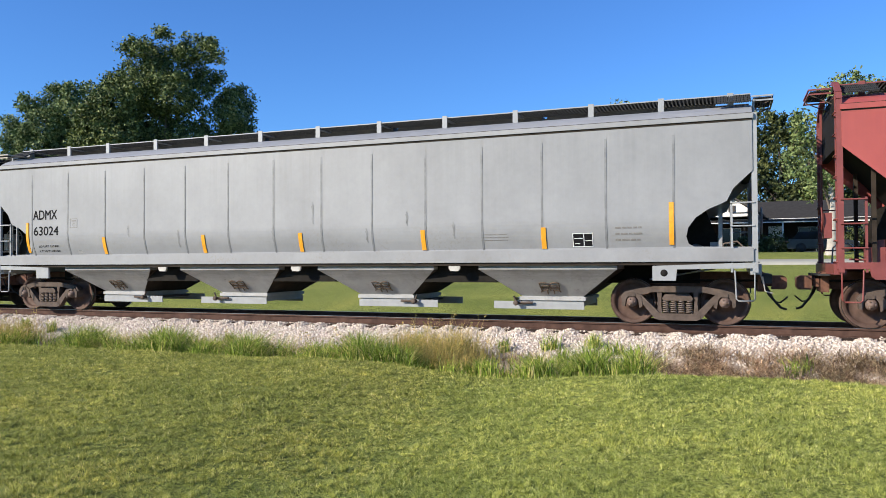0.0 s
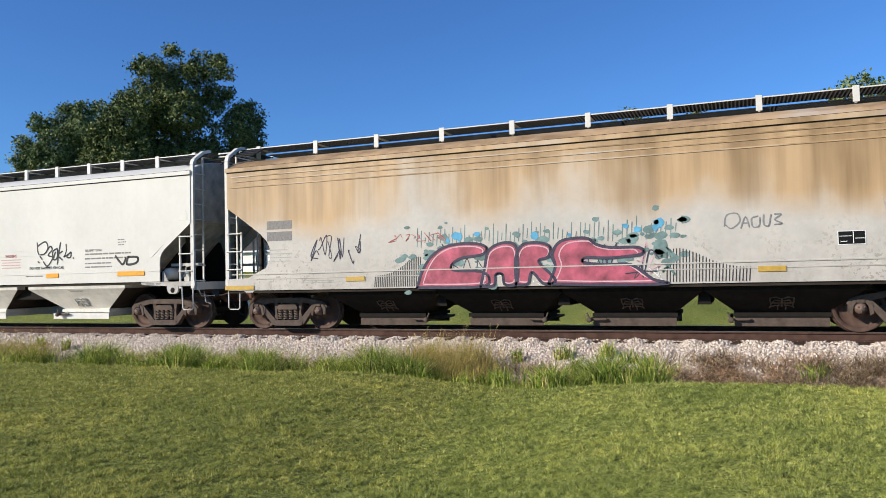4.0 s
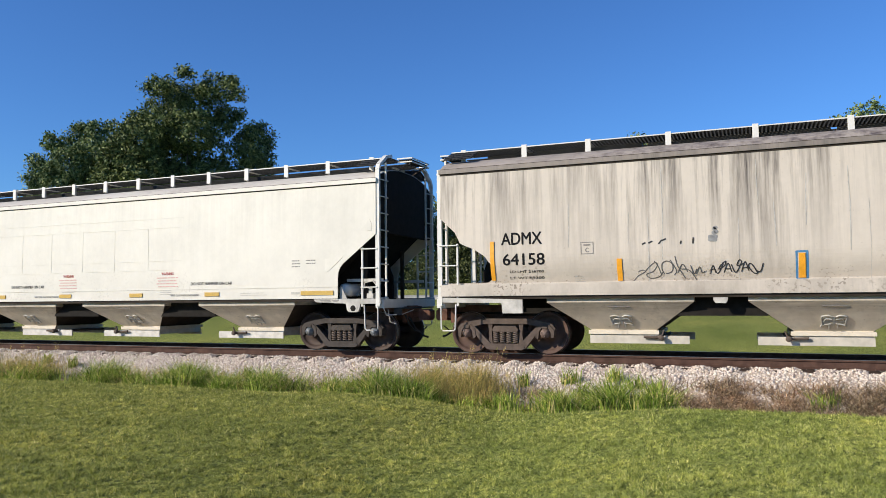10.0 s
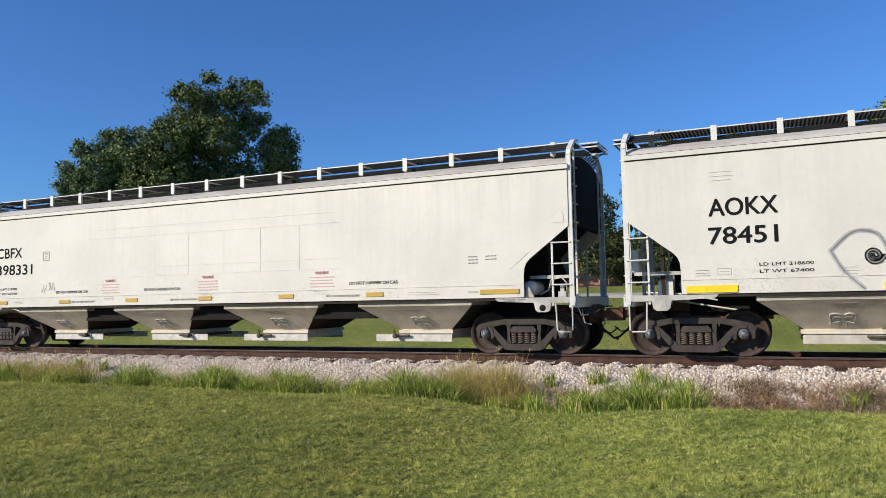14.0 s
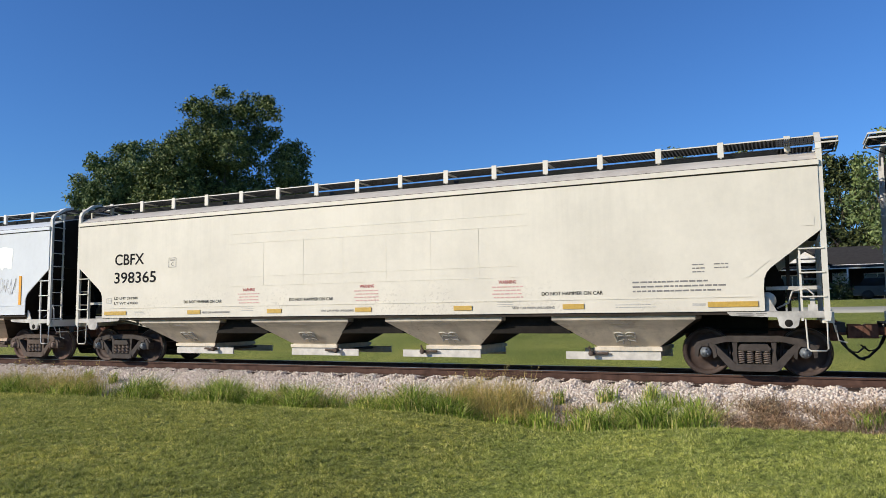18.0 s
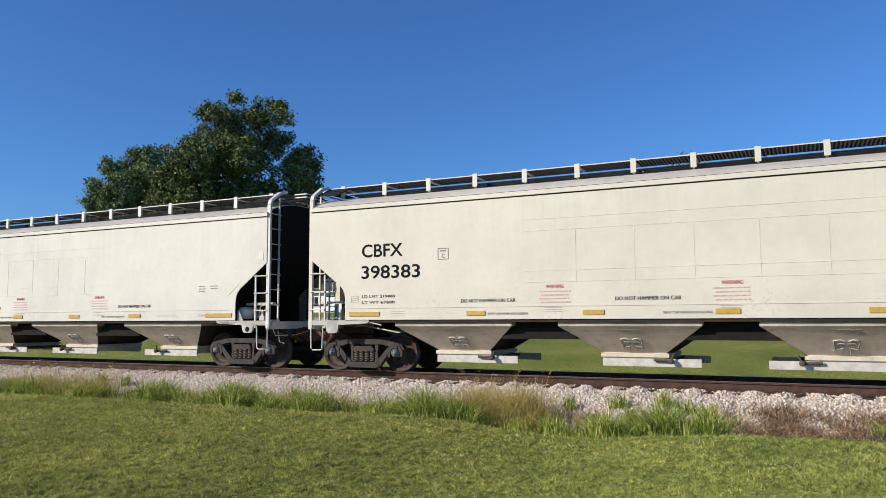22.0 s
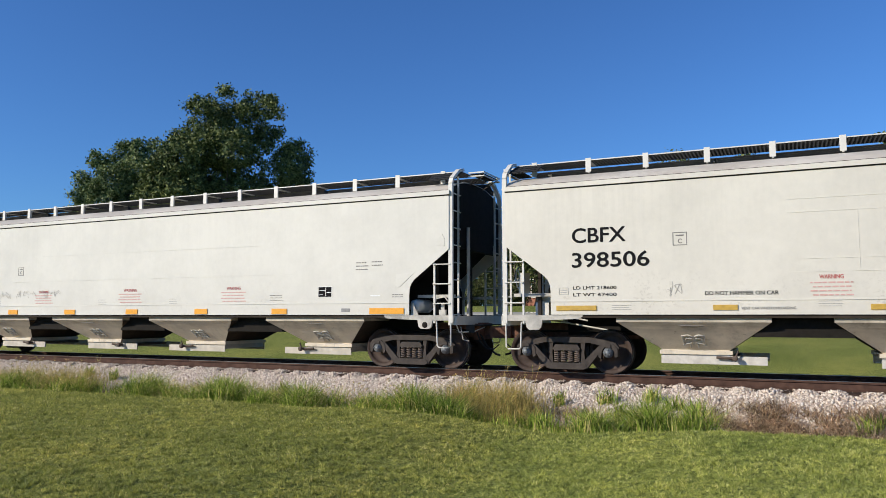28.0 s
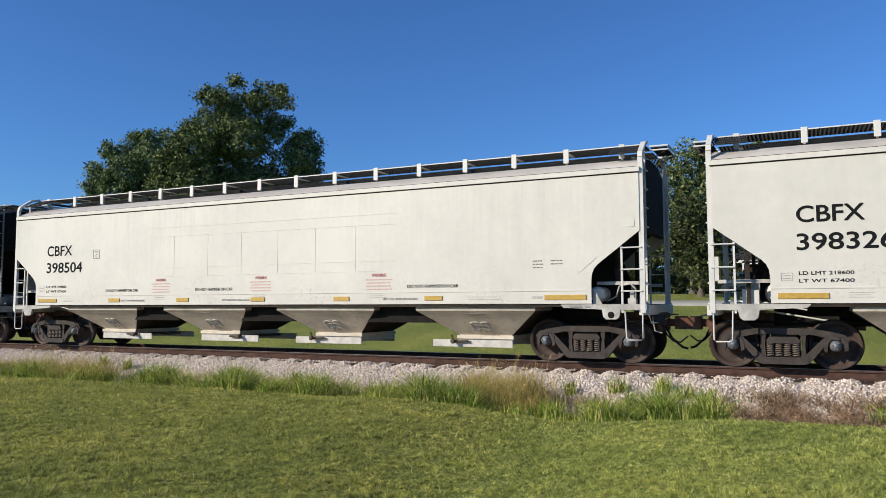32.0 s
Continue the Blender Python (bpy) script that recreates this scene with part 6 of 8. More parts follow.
for i, s in enumerate(FAT):
    pts = [tuple(float(v) / 100 for v in a.split(",")) for a in s.split()]
    pts = curve_pts([(-2.92 + u * 4.95, 0.985 + v * 0.95) for u, v in pts + pts[:1]])[:-1]
    mx, mz = sum(a for a, _ in pts) / len(pts), sum(v for _, v in pts) / len(pts)
    b = B()
    blob(pts, FACE - 0.0062 - 0.0006 * i, b)
    part("graffiti", b, M["spray_pink"], c, "pink sprayed letter shape")
    b = B()
    inner = [(mx + 0.86 * (a - mx), mz + 0.86 * (v - mz)) for a, v in pts]
    ribbon(b, inner + inner[:1], 0.026, FACE - 0.0088 - 0.0003 * i)
    part("graffiti", b, M["spray_rose"], c, "pale rose inner line of a sprayed letter")
    b = B()
    ribbon(b, pts + pts[:1], 0.062, FACE - 0.0102 - 0.0003 * i)
    part("graffiti", b, M["spray_indigo"], c, "dark outline of a sprayed letter")
scuffs(c, -2.8, 2.3, 0.99, 1.35, 420, "spray_white", 77)
spray(c, "0,80 30,96 60,84 100,60 | 10,20 40,34 80,10", 2.30, 2.62, 1.1, 1.7, 0.05, "spray_teal", "teal sprayed edge")
for i in range(4):
    scribble(c, -2.4 + i * 1.3, -1.6 + i * 1.3, 1.15, 1.85, 0.03, "spray_rose", 70 + i, 3)
scribble(c, -2.6, 2.3, 1.05, 1.95, 0.020, "spray_indigo", 75, 14)
scribble(c, -2.6, 2.3, 1.02, 1.40, 0.012, "spray_white", 76, 12)
b = B()
for k in range(60):
    x = -2.9 + k * 0.093
    ribbon(b, [(x, 1.95 + q.uniform(-0.1, 0.05)), (x + 0.02, 2.02 + q.uniform(0.05, 0.32))], 0.018, FACE - 0.0002)
tagged(part("graffiti", b, M["spray_teal"], c, "teal sprayed dashes"), kind="stuff")
for x0, x1 in ((-3.97, -2.8), (2.4, 3.95)):
    b = B()
    for k in range(26):
        x = x0 + k * (x1 - x0) / 26
        h = 0.16 + 0.40 * math.exp(-((k - (24 if x0 < 0 else 3)) / 11) ** 2)
        ribbon(b, [(x, 1.02), (x + 0.02, 1.10 + h)], 0.02, FACE - 0.0002)
    part("graffiti", b, M["spray_black"], c, "row of black sprayed dashes")
scribble(c, -5.6, -4.3, 1.55, 2.25, 0.022, "spray_indigo", 81, 7)
spray(c, "2,40 6,90 24,96 28,60 14,30 4,46 | 30,30 38,80 44,34 | 32,52 42,52 | 58,80 48,70 50,34 60,36 62,72 | 68,84 68,44 76,36 80,84 | 86,40 98,44 86,62 97,84 86,86", 3.46, 4.50, 1.88, 2.30, 0.026, "spray_grey")
scribble(c, -3.6, -2.2, 2.0, 2.2, 0.012, "red", 83, 8)
scribble(c, 6.1, 6.8, 1.9, 2.5, 0.010, "spray_faint", 84, 5)
block(c, -6.9, 1.95, 0.8, 4, "pale", 0.09, 0.02)
block(c, -5.9, 1.2, 0.9, 2, "pale", 0.05, 0.015)

# 4 clean white car with two tags
c = build_car("long", -59.00, 16.91, "clean white covered hopper car with black tags", P_NEW, "white", 0.05, hopper=HOP_CLEAN, gate="white", cap="cap_brown", truck="steel", gear=-1, inner=M["dirty_white"])
letter(c, "MBKX", -8.25, -7.38, 2.78, 3.05, label="black reporting letters")
letter(c, "190051", -8.24, -7.21, 2.28, 2.58, label="black car number")
boxed_letter(c, -6.30, -6.06, 2.66, 2.92)
letter(c, "LD LMT 217300", -8.2, -7.27, 1.91, 1.975)
letter(c, "LT WT 68700", -8.2, -7.27, 1.74, 1.805)
for x0, x1 in ((-4.0, -3.2), (-0.4, 0.4), (3.01, 3.82)):
    warning(c, x0, x1, 2.10)
for x0 in (-5.98, -2.27, 4.15):
    hammer(c, x0, x0 + 1.3, 1.66)
for x0, x1 in ((-8.65, -7.74), (-5.4, -4.95), (-2.87, -2.41), (-0.32, 0.14), (2.21, 2.67), (4.80, 5.26), (7.39, 8.30)):
    stripe(c, x0, x1, 1.42, 1.54, "yellow")
for x0 in (-4.9, -1.0, 4.0):
    block(c, x0, 1.49, 0.8, 1, "fade_black", 0.05, 0.035)
letter(c, "50% EMPTY LOAD", 6.24, 6.84, 2.10, 2.16, "fade_black")
block(c, 6.24, 2.05, 1.7, 2, "fade_black", 0.12, 0.05)
block(c, 6.24, 1.80, 1.1, 2, "fade_black", 0.10, 0.045)
block(c, 7.4, 2.4, 0.3, 3, "fade_black", 0.07, 0.03)
spray(c, PEAK, 1.25, 2.01, 1.64, 2.34, 0.034, "spray_black", "black sprayed tag")
spray(c, HOOK, 2.21, 2.66, 1.66, 2.19, 0.040, "spray_black", "black sprayed tag")
spray(c, PEAK, 4.45, 5.40, 1.75, 2.43, 0.042, "spray_black", "black sprayed tag")
spray(c, HOOK, 5.47, 5.82, 1.94, 2.33, 0.040, "spray_black", "black sprayed tag")
spray(c, "0,90 30,20 45,70 | 55,80 50,20 90,30 96,74 55,80", 7.32, 8.1, 1.66, 1.98, 0.06, "spray_black", "black sprayed tag")

# 5 sooty beige car
c = build_car("ribbed", -79.69, 16.58, "sooty beige covered hopper car with yellow strips", P_BROWN, "cream", 0.1, hopper=HOP_BROWN, gate="steel", eave=R_PATCH, roof=R_PATCH, ribs=(-8.68, -7.2, 7.05, 8.38), crop=0.26)
letter(c, "CEFX", -8.58, -7.75, 2.35, 2.60, label="black reporting letters")
letter(c, "201233", -8.49, -7.36, 1.91, 2.16, label="black car number")
letter(c, "LD LMT 216600", -8.41, -7.56, 1.71, 1.765)
letter(c, "LT WT 69400", -8.41, -7.56, 1.58, 1.635)
boxed_letter(c, -6.76, -6.50, 2.11, 2.37)
for x0, x1 in ((-8.01, -7.13), (-5.12, -4.68), (-2.67, -2.23), (-0.28, 0.17), (2.14, 2.60), (4.53, 5.01), (6.96, 7.88)):
    stripe(c, x0, x1, 1.30, 1.425, "yellow")
code_panel(c, 6.55, 6.95, 1.62, 1.86)
block(c, 7.38, 2.0, 0.7, 3, "fade_black", 0.12, 0.05)
bars(c, [(8.58, 9.44, 3.73, 3.745), (8.58, 9.3, 3.68, 3.695)], "pale")
for i, x0 in enumerate((-3.0, 0.6, 3.3, 4.2, 5.0)):
    block(c, x0, 1.75, 0.4, 3, "fade_black", 0.05, 0.014)
    scribble(c, x0 + 0.05, x0 + 0.45, 1.82, 2.02, 0.010, "spray_faint", 90 + i, 3)
bars(c, [(6.7, 7.0, 1.33, 1.41)], "spray_grey", "data_plate")

# 6 streaked car with the leaf sign
c = build_car("ribbed", -100.54, 16.81, "beige hopper car with dark run-off streaks", P_STREAK, "white", 0.12, hopper=HOP, gate="tan", eave=E_DIRT, roof=R_DIRT, crop=0.13)
marks_old(c, "ADMX", "64158", 0.0, "216700", "69300")
tall_stripes(c, "yellow", (-5.83, 0.09))
company_sign(c)
for x in (-2.53, 2.68, 6.02):
    stripe(c, x - 0.055, x + 0.055, 1.55, 2.00, "yellow")
    b = B()
    ribbon(b, [(x - 0.09, 1.52), (x - 0.09, 2.03), (x + 0.09, 2.03), (x + 0.09, 1.52), (x - 0.09, 1.52)], 0.035, FACE - 0.0012)
    part("marker_ring", b, M["ring_blue"], c, "blue painted outline")
spray(c, "0,0 7,22 17,38 14,46 8,41 | 17,38 23,59 31,76 35,68 29,40 19,28 24,11 36,15 42,34 | 31,83 36,59 40,24 | 44,29 41,49 42,73 49,82 56,67 55,38 47,29 | 53,86 61,42 58,23 | 60,100 63,61 73,8 | 63,33 69,66 73,56 76,36 | 68,47 79,41 88,2 | 81,60 85,26 89,45 | 88,26 93,54 96,30 100,35", -5.57, -4.22, 1.54, 2.00, 0.017, "spray_dark", "thin looping black tag")
spray(c, "1,7 6,64 11,14 | 0,31 7,39 | 7,64 15,6 26,78 | 22,71 17,38 28,62 31,94 24,79 | 27,13 35,78 41,20 | 29,37 39,40 | 41,69 49,11 60,83 56,100 52,60 65,75 | 60,18 67,87 73,25 | 62,43 71,46 | 89,8 83,49 77,74 73,58 79,17 87,0 91,16 | 87,24 95,15 100,71", -4.13, -3.19, 1.64, 1.90, 0.020, "spray_black", "thin zigzag black tag")
bars(c, [(-4.42, -3.42, 1.53, 1.54), (-4.30, -3.42, 1.49, 1.50)], "fade_black", "data_lines")
scribble(c, 7.68, 8.26, 1.50, 1.74, 0.022, "spray_black", 103, 6)
warning(c, 3.75, 4.25, 1.79)
block(c, 1.2, 1.62, 0.7, 2, "fade_black", 0.05, 0.015)
block(c, 5.0, 1.72, 0.5, 4, "pale", 0.05, 0.016)
spray(c, "0,15 5,36 | 13,33 19,64 | 33,15 37,69 46,98 | 75,0 76,43 | 99,2 100,100", -5.37, -4.41, 2.25, 2.35, 0.030, "spray_black", "dark chipped spots", 0.0, False)
spray(c, "0,2 80,0 | 1,26 90,28 | 59,58 100,66 | 69,91 86,100", -4.11, -3.99, 2.30, 2.53, 0.075, "spray_grey", "dark chipped spots", 0.0, False)
for i, (sx0, sx1) in enumerate(((-8.2, -5.9), (-5.7, -2.7), (-2.4, 0.0), (0.2, 2.6), (2.8, 5.9), (6.1, 8.4))):
    scuffs(c, sx0, sx1, 1.34, 1.75, 110, "paint_scuff", 440 + i)
q_ = random.Random(66)
b = B()
for k in range(34):
    x_, z_, l_ = q_.uniform(-8.0, 8.4), q_.uniform(2.6, 3.85), q_.uniform(0.5, 2.1)
    ribbon(b, [(x_, z_), (x_ + q_.uniform(-0.02, 0.02), z_ - 0.5 * l_), (x_ + q_.uniform(-0.03, 0.03), max(1.4, z_ - l_))], q_.uniform(0.006, 0.016), FACE - 0.0005 - 0.0002 * (k % 5))
tagged(part("run_off_drips", b, M["spray_faint"], c, "thin dark run-off lines"), kind="stuff")

# 7 white smooth car
c = build_car("smooth", -121.50, 16.91, "white covered hopper car with black lettering", P_WHITE, hopper=HOP, gate="gate", **W)
marks_modern(c, "CBFX", "398440")

# 8 white car with outline graffiti
c = build_car("mid", -142.15, 16.88, "white hopper car with two grey outline graffiti", P_WHITE, hopper=HOP, gate="tan", **W)
letter(c, "AOKX", -8.07, -6.86, 2.73, 3.06, label="black reporting letters")
letter(c, "78451", -8.09, -6.88, 2.19, 2.51, label="black car number")


def marks_mid(c, ylw):
    boxed_letter(c, -4.85, -4.61, 2.45, 2.70)
    letter(c, "LD LMT 218600", -7.21, -6.30, 1.75, 1.81)
    letter(c, "LT WT 67400", -7.21, -6.30, 1.62, 1.68)
    block(c, -8.05, 3.58, 0.48, 3, "pale", 0.08, 0.012)
    bars(c, [(-7.95, -7.70, 1.60, 1.608), (-7.95, -7.70, 1.72, 1.728), (-7.95, -7.942, 1.608, 1.72), (-7.708, -7.70, 1.608, 1.72), (-7.92, -7.73, 1.66, 1.67)], "pale", "data_frame")
    block(c, -8.35, 1.70, 0.30, 3, "fade_black", 0.05, 0.012)
    for x0, x1 in ((-4.05, -3.25), (-0.55, 0.33), (3.15, 3.96)):
        warning(c, x0, x1, 1.97)
    for x0, x1 in ((-8.53, -7.60), (-5.21, -4.79), (-2.72, -2.28), (-0.24, 0.20), (2.27, 2.70), (4.79, 5.25), (7.62, 8.53)):
        stripe(c, x0, x1, 1.27, 1.405, ylw)
    code_panel(c, 6.17, 6.57, 1.67, 1.93)
    block(c, 7.24, 2.49, 0.34, 3, "fade_black", 0.08, 0.028)
    block(c, 7.67, 2.50, 0.30, 2, "fade_black", 0.08, 0.028)
    bars(c, [(6.84, 7.08, 1.32, 1.40)], "spray_grey", "data_plate")
    bars(c, [(7.64, 7.90, 1.68, 1.71)], "signwhite", "paint_patch")
    block(c, 4.72, 1.74, 0.42, 3, "fade_black", 0.06, 0.014)
    block(c, 8.22, 1.72, 0.30, 2, "fade_black", 0.05, 0.020)
    for x0 in (-5.9, -1.35, 1.35):
        block(c, x0, 1.68, 0.35, 3, "pale", 0.06, 0.014)


marks_mid(c, "bright")
OUTLINE = "0,65 5,31 13,0 | 0,65 8,93 15,97 21,83 26,30 28,12 | 22,54 20,45 17,43 15,50 15,59 17,64 19,61 20,54 19,50 18,50 17,53 17,56 | 24,94 39,100 41,90 33,81 32,21 27,10 | 49,92 39,52 38,17 | 46,89 35,37 | 55,94 75,96 73,73 60,69 57,58 68,58 71,39 67,21 56,14 52,37 | 72,95 70,10 | 76,85 86,93 94,80 95,54 91,31 94,10 | 79,80 82,6 | 91,52 89,44 86,42 84,49 85,57 87,61 88,59 89,53 88,48 87,48 86,52 86,55 | 95,38 97,44 97,28 100,39"
spray(c, OUTLINE, -6.02, -2.16, 1.29, 2.35, 0.085, "spray_soft", "soft grey double-line graffiti")
spray(c, OUTLINE, -6.02, -2.16, 1.29, 2.35, 0.024, "spray_grey", "grey outline graffiti", 0.010)
spray(c, "1,79 6,91 20,97 25,48 27,44 36,62 35,74 31,96 | 0,84 3,63 14,65 17,11 22,3 | 20,41 26,48 33,41 | 36,68 43,89 55,100 56,91 55,71 62,53 61,41 51,30 49,21 55,14 | 36,65 43,40 45,30 42,21 | 57,65 67,97 72,93 73,75 67,61 76,63 | 45,70 48,74 50,66 47,60 | 78,80 87,90 98,94 100,85 96,72 94,63 81,61 76,69 | 95,63 96,34 93,8 88,0 72,3 | 63,32 69,38 86,38 89,24 86,18 76,18 | 33,4 40,12 51,12 61,4 70,13", 0.43, 4.16, 1.25, 2.42, 0.026, "spray_dark", "dark outline graffiti")
spray(c, "16,27 46,38 81,10 96,84 | 19,10 52,15 77,0 100,100 | 0,75 8,34", 3.15, 4.13, 1.96, 2.21, 0.075, "spray_black", "solid black shading of graffiti", 0.008)
scribble(c, -2.18, -1.72, 1.30, 1.46, 0.016, "spray_grey", 111, 5)

# 9 to 11 white and cream smooth cars
c = build_car("smooth", -162.63, 16.9, "white covered hopper car with black lettering", P_WHITE, hopper=HOP, gate="gate", **W)
marks_modern(c, "CBFX", "398331", "218700", "67300")
scribble(c, -6.2, -5.6, 1.6, 1.95, 0.012, "spray_faint", 120, 5)
c = build_car("smooth", -183.35, 16.95, "white hopper car with a sprayed initial", P_WHITE, hopper=HOP, gate="gate", **W)
marks_modern(c, "CBFX", "398447", "218300", "67700")
spray(c, "20,86 12,98 40,100 90,98 98,84 74,80 70,50 72,20 96,14 94,2 50,0 4,4 8,18 34,24 36,60 34,80 20,86", 5.74, 6.26, 1.60, 2.42, 0.040, "spray_dark", "black outline of a sprayed letter")
scribble(c, 5.68, 6.02, 2.24, 2.46, 0.045, "spray_black", 126, 2)
scribble(c, 5.66, 6.30, 1.56, 1.74, 0.040, "spray_dark", 127, 3)
scribble(c, 5.30, 5.74, 1.58, 1.80, 0.028, "spray_dark", 128, 3)
scribble(c, 6.06, 6.26, 2.0, 2.44, 0.030, "spray_soft", 129, 2)
b = B()
blob(curve_pts([(5.83, 2.32), (5.80, 2.42), (6.2, 2.42), (6.14, 2.28), (6.13, 1.9), (6.2, 1.74), (6.2, 1.63), (5.8, 1.64), (5.84, 1.76), (5.93, 1.82), (5.93, 2.25), (5.83, 2.32)])[:-1], FACE, b)
part("graffiti", b, M["spray_white"], c, "white filling of a sprayed letter")
scribble(c, 5.4, 5.7, 1.65, 1.9, 0.020, "spray_soft", 123, 2)
letter(c, "50% EMPTY LOAD", 6.30, 6.85, 1.88, 1.94, "fade_black")
block(c, 6.30, 1.83, 1.95, 2, "fade_black", 0.085, 0.045)
c = build_car("smooth", -203.99, 16.84, "cream covered hopper car with black lettering", P_CREAM, "cream", hopper=HOP, gate="gate", truck="steel_new", cap="cap_blue", roof=R_DUST)
marks_modern(c, "CBFX", "398365", "218200", "67800")
block(c, 6.25, 1.86, 1.9, 3, "fade_black", 0.09, 0.04)

# 12 pale blue-white short car
c = build_car("short", -222.64, 13.07, "pale blue-white short hopper car with faded graffiti", P_ICE, "white", 0.0, hopper=HOP_BROWN, gate="steel", truck="steel", cap="cap_brown")
letter(c, "IAIS", -6.33, -5.54, 3.23, 3.55, "mid_black", label="black reporting letters")
scribble(c, -7.2, -6.5, 3.1, 3.5, 0.016, "spray_white", 149, 5)
letter(c, "4029", -6.33, -5.27, 2.69, 3.03, "mid_black", label="black car number")
boxed_letter(c, -1.15, -0.92, 3.03, 3.27)
letter(c, "LD LMT 224800", -6.26, -5.36, 1.93, 1.99)
letter(c, "LT WT 61200", -6.26, -5.36, 1.76, 1.82)
for x in (-6.57, 6.52):
    stripe(c, x - 0.05, x + 0.05, 1.68, 2.56, "yellow")
for x in (-3.75, -1.11, 0.97, 3.63):
    stripe(c, x - 0.065, x + 0.065, 1.66, 2.16, "yellow")
code_panel(c, 4.52, 4.90, 1.78, 2.06)
b = B()
blob([(5.21, 3.05), (5.19, 3.40), (5.22, 3.44), (5.32, 3.42), (5.5, 3.46), (5.72, 3.49), (5.9, 3.45), (6.10, 3.42), (6.13, 3.37), (6.10, 3.05), (6.08, 2.80), (5.9, 2.78), (5.88, 2.84), (5.72, 2.82), (5.66, 2.76), (5.58, 2.77), (5.55, 2.84), (5.35, 2.80), (5.22, 2.78)], FACE, b)
part("paint_patch", b, M["patch_white"], c, "fresh white paint patch")
b = B()
blob([(-4.16, 1.55), (-4.21, 2.24), (-3.77, 2.39), (-3.54, 2.48), (-3.02, 2.41), (-2.69, 2.59), (-2.22, 2.30), (-1.94, 2.17), (-1.38, 2.47), (-1.18, 2.33), (-0.40, 2.21), (-0.66, 2.06), (-0.59, 1.82), (-0.93, 1.44), (-2.44, 1.54), (-3.3, 1.46)][::-1], FACE, b)
part("graffiti", b, M["spray_blush"], c, "pale pink filling of faded graffiti")
spray(c, "8,10 12,60 22,72 30,60 26,30 14,24 | 36,14 34,62 44,80 52,60 46,30 58,22 | 60,70 70,84 74,60 66,30 78,14 90,30 | 84,70 96,66 86,52", -4.15, -0.45, 1.48, 2.52, 0.10, "spray_rose", "rose strokes of faded graffiti", 0.002)
spray(c, "10,16 14,54 24,64 27,40 | 40,20 38,56 46,70 50,50 44,36 | 64,64 70,72 70,50 64,34", -4.15, -0.45, 1.48, 2.52, 0.05, "spray_blush", "pale strokes of faded graffiti", 0.005)
spray(c, "0,70 6,84 18,94 30,90 38,100 50,82 58,72 72,94 78,82 99,76 90,62 93,44 84,10 | 0,70 4,44 2,8 | 50,82 44,50 54,30 | 72,94 64,58 70,30 | 30,90 34,60 28,40", -4.2, -0.4, 1.46, 2.60, 0.022, "spray_grey", "grey outline of faded graffiti", 0.008)
spray(c, "0,22 6,55 5,72 6,88 9,91 | 20,96 20,80 | 29,57 30,75 31,95 42,99 | 52,75 52,94 55,76 56,96 67,99 69,83 | 70,97 82,98 84,78 | 97,39 99,66 100,82 | 57,0 60,27 61,5", 1.08, 6.3, 1.6, 2.69, 0.020, "spray_grey", "broken grey outline of buffed graffiti", 0.0, False)
scribble(c, -5.0, -4.4, 1.75, 2.1, 0.012, "spray_faint", 140, 4)
scribble(c, -0.4, 0.3, 1.75, 2.2, 0.012, "spray_faint", 141, 6)
for i in range(5):
    scribble(c, 4.9 + 0.3 * i, 5.2 + 0.3 * i, 2.0, 2.5, 0.010, "spray_faint", 145 + i, 2)

# 13 to 16 white and cream smooth cars
c = build_car("smooth", -241.40, 16.83, "cream covered hopper car with a faint tag", P_CREAM, "cream", hopper=HOP, gate="gate", truck="steel_new", cap="cap_blue", roof=R_DUST)
marks_modern(c, "CBFX", "398383", "219400", "67600")
spray(c, "28,80 8,92 2,50 14,8 32,24 | 34,10 40,90 52,84 50,40 40,46 | 44,60 62,96 66,20 | 60,88 78,92 80,56 64,50 | 84,70 97,84 99,50 86,40 82,80 90,100 | 10,0 40,4 96,2", 4.16, 5.35, 1.68, 2.36, 0.026, "spray_grey", "faint grey sprayed tag")
block(c, 6.25, 1.86, 1.9, 3, "fade_black", 0.09, 0.04)
c = build_car("smooth", -262.07, 16.94, "white covered hopper car with black lettering", P_WHITE, hopper=HOP, gate="gate", **W)
marks_modern(c, "CBFX", "398371", "218600", "67400")
c = build_car("smooth", -282.81, 16.95, "white hopper car with many black tags", P_WHITE, hopper=HOP, gate="gate", **W)
marks_modern(c, "CBFX", "398337", "218600", "67400")
spray(c, "0,0 34,100 | 16,72 84,80 | 40,74 42,22 | 46,58 58,70 62,38 50,32 45,56 | 86,68 68,62 64,30 98,36 | 64,48 84,52", -5.45, -4.95, 1.88, 2.15, 0.024, "spray_black", "black sprayed tag")
spray(c, "0,0 8,40 14,90 18,30 22,92 26,20 30,84 | 10,20 26,40 | 36,50 46,90 44,60 40,40 54,96 50,30 | 58,96 60,40 70,90 68,30 74,98 78,50 | 84,90 80,30 90,10 96,40 88,60 82,40", -3.0, -0.5, 1.57, 2.20, 0.055, "spray_black", "black sprayed tag")
spray(c, "0,0 34,100 | 16,72 84,80 | 40,74 42,22 | 46,58 58,70 62,38 50,32 45,56 | 86,68 68,62 64,30 98,36 | 64,48 84,52", 0.70, 1.30, 1.63, 2.02, 0.026, "spray_black", "black sprayed tag")
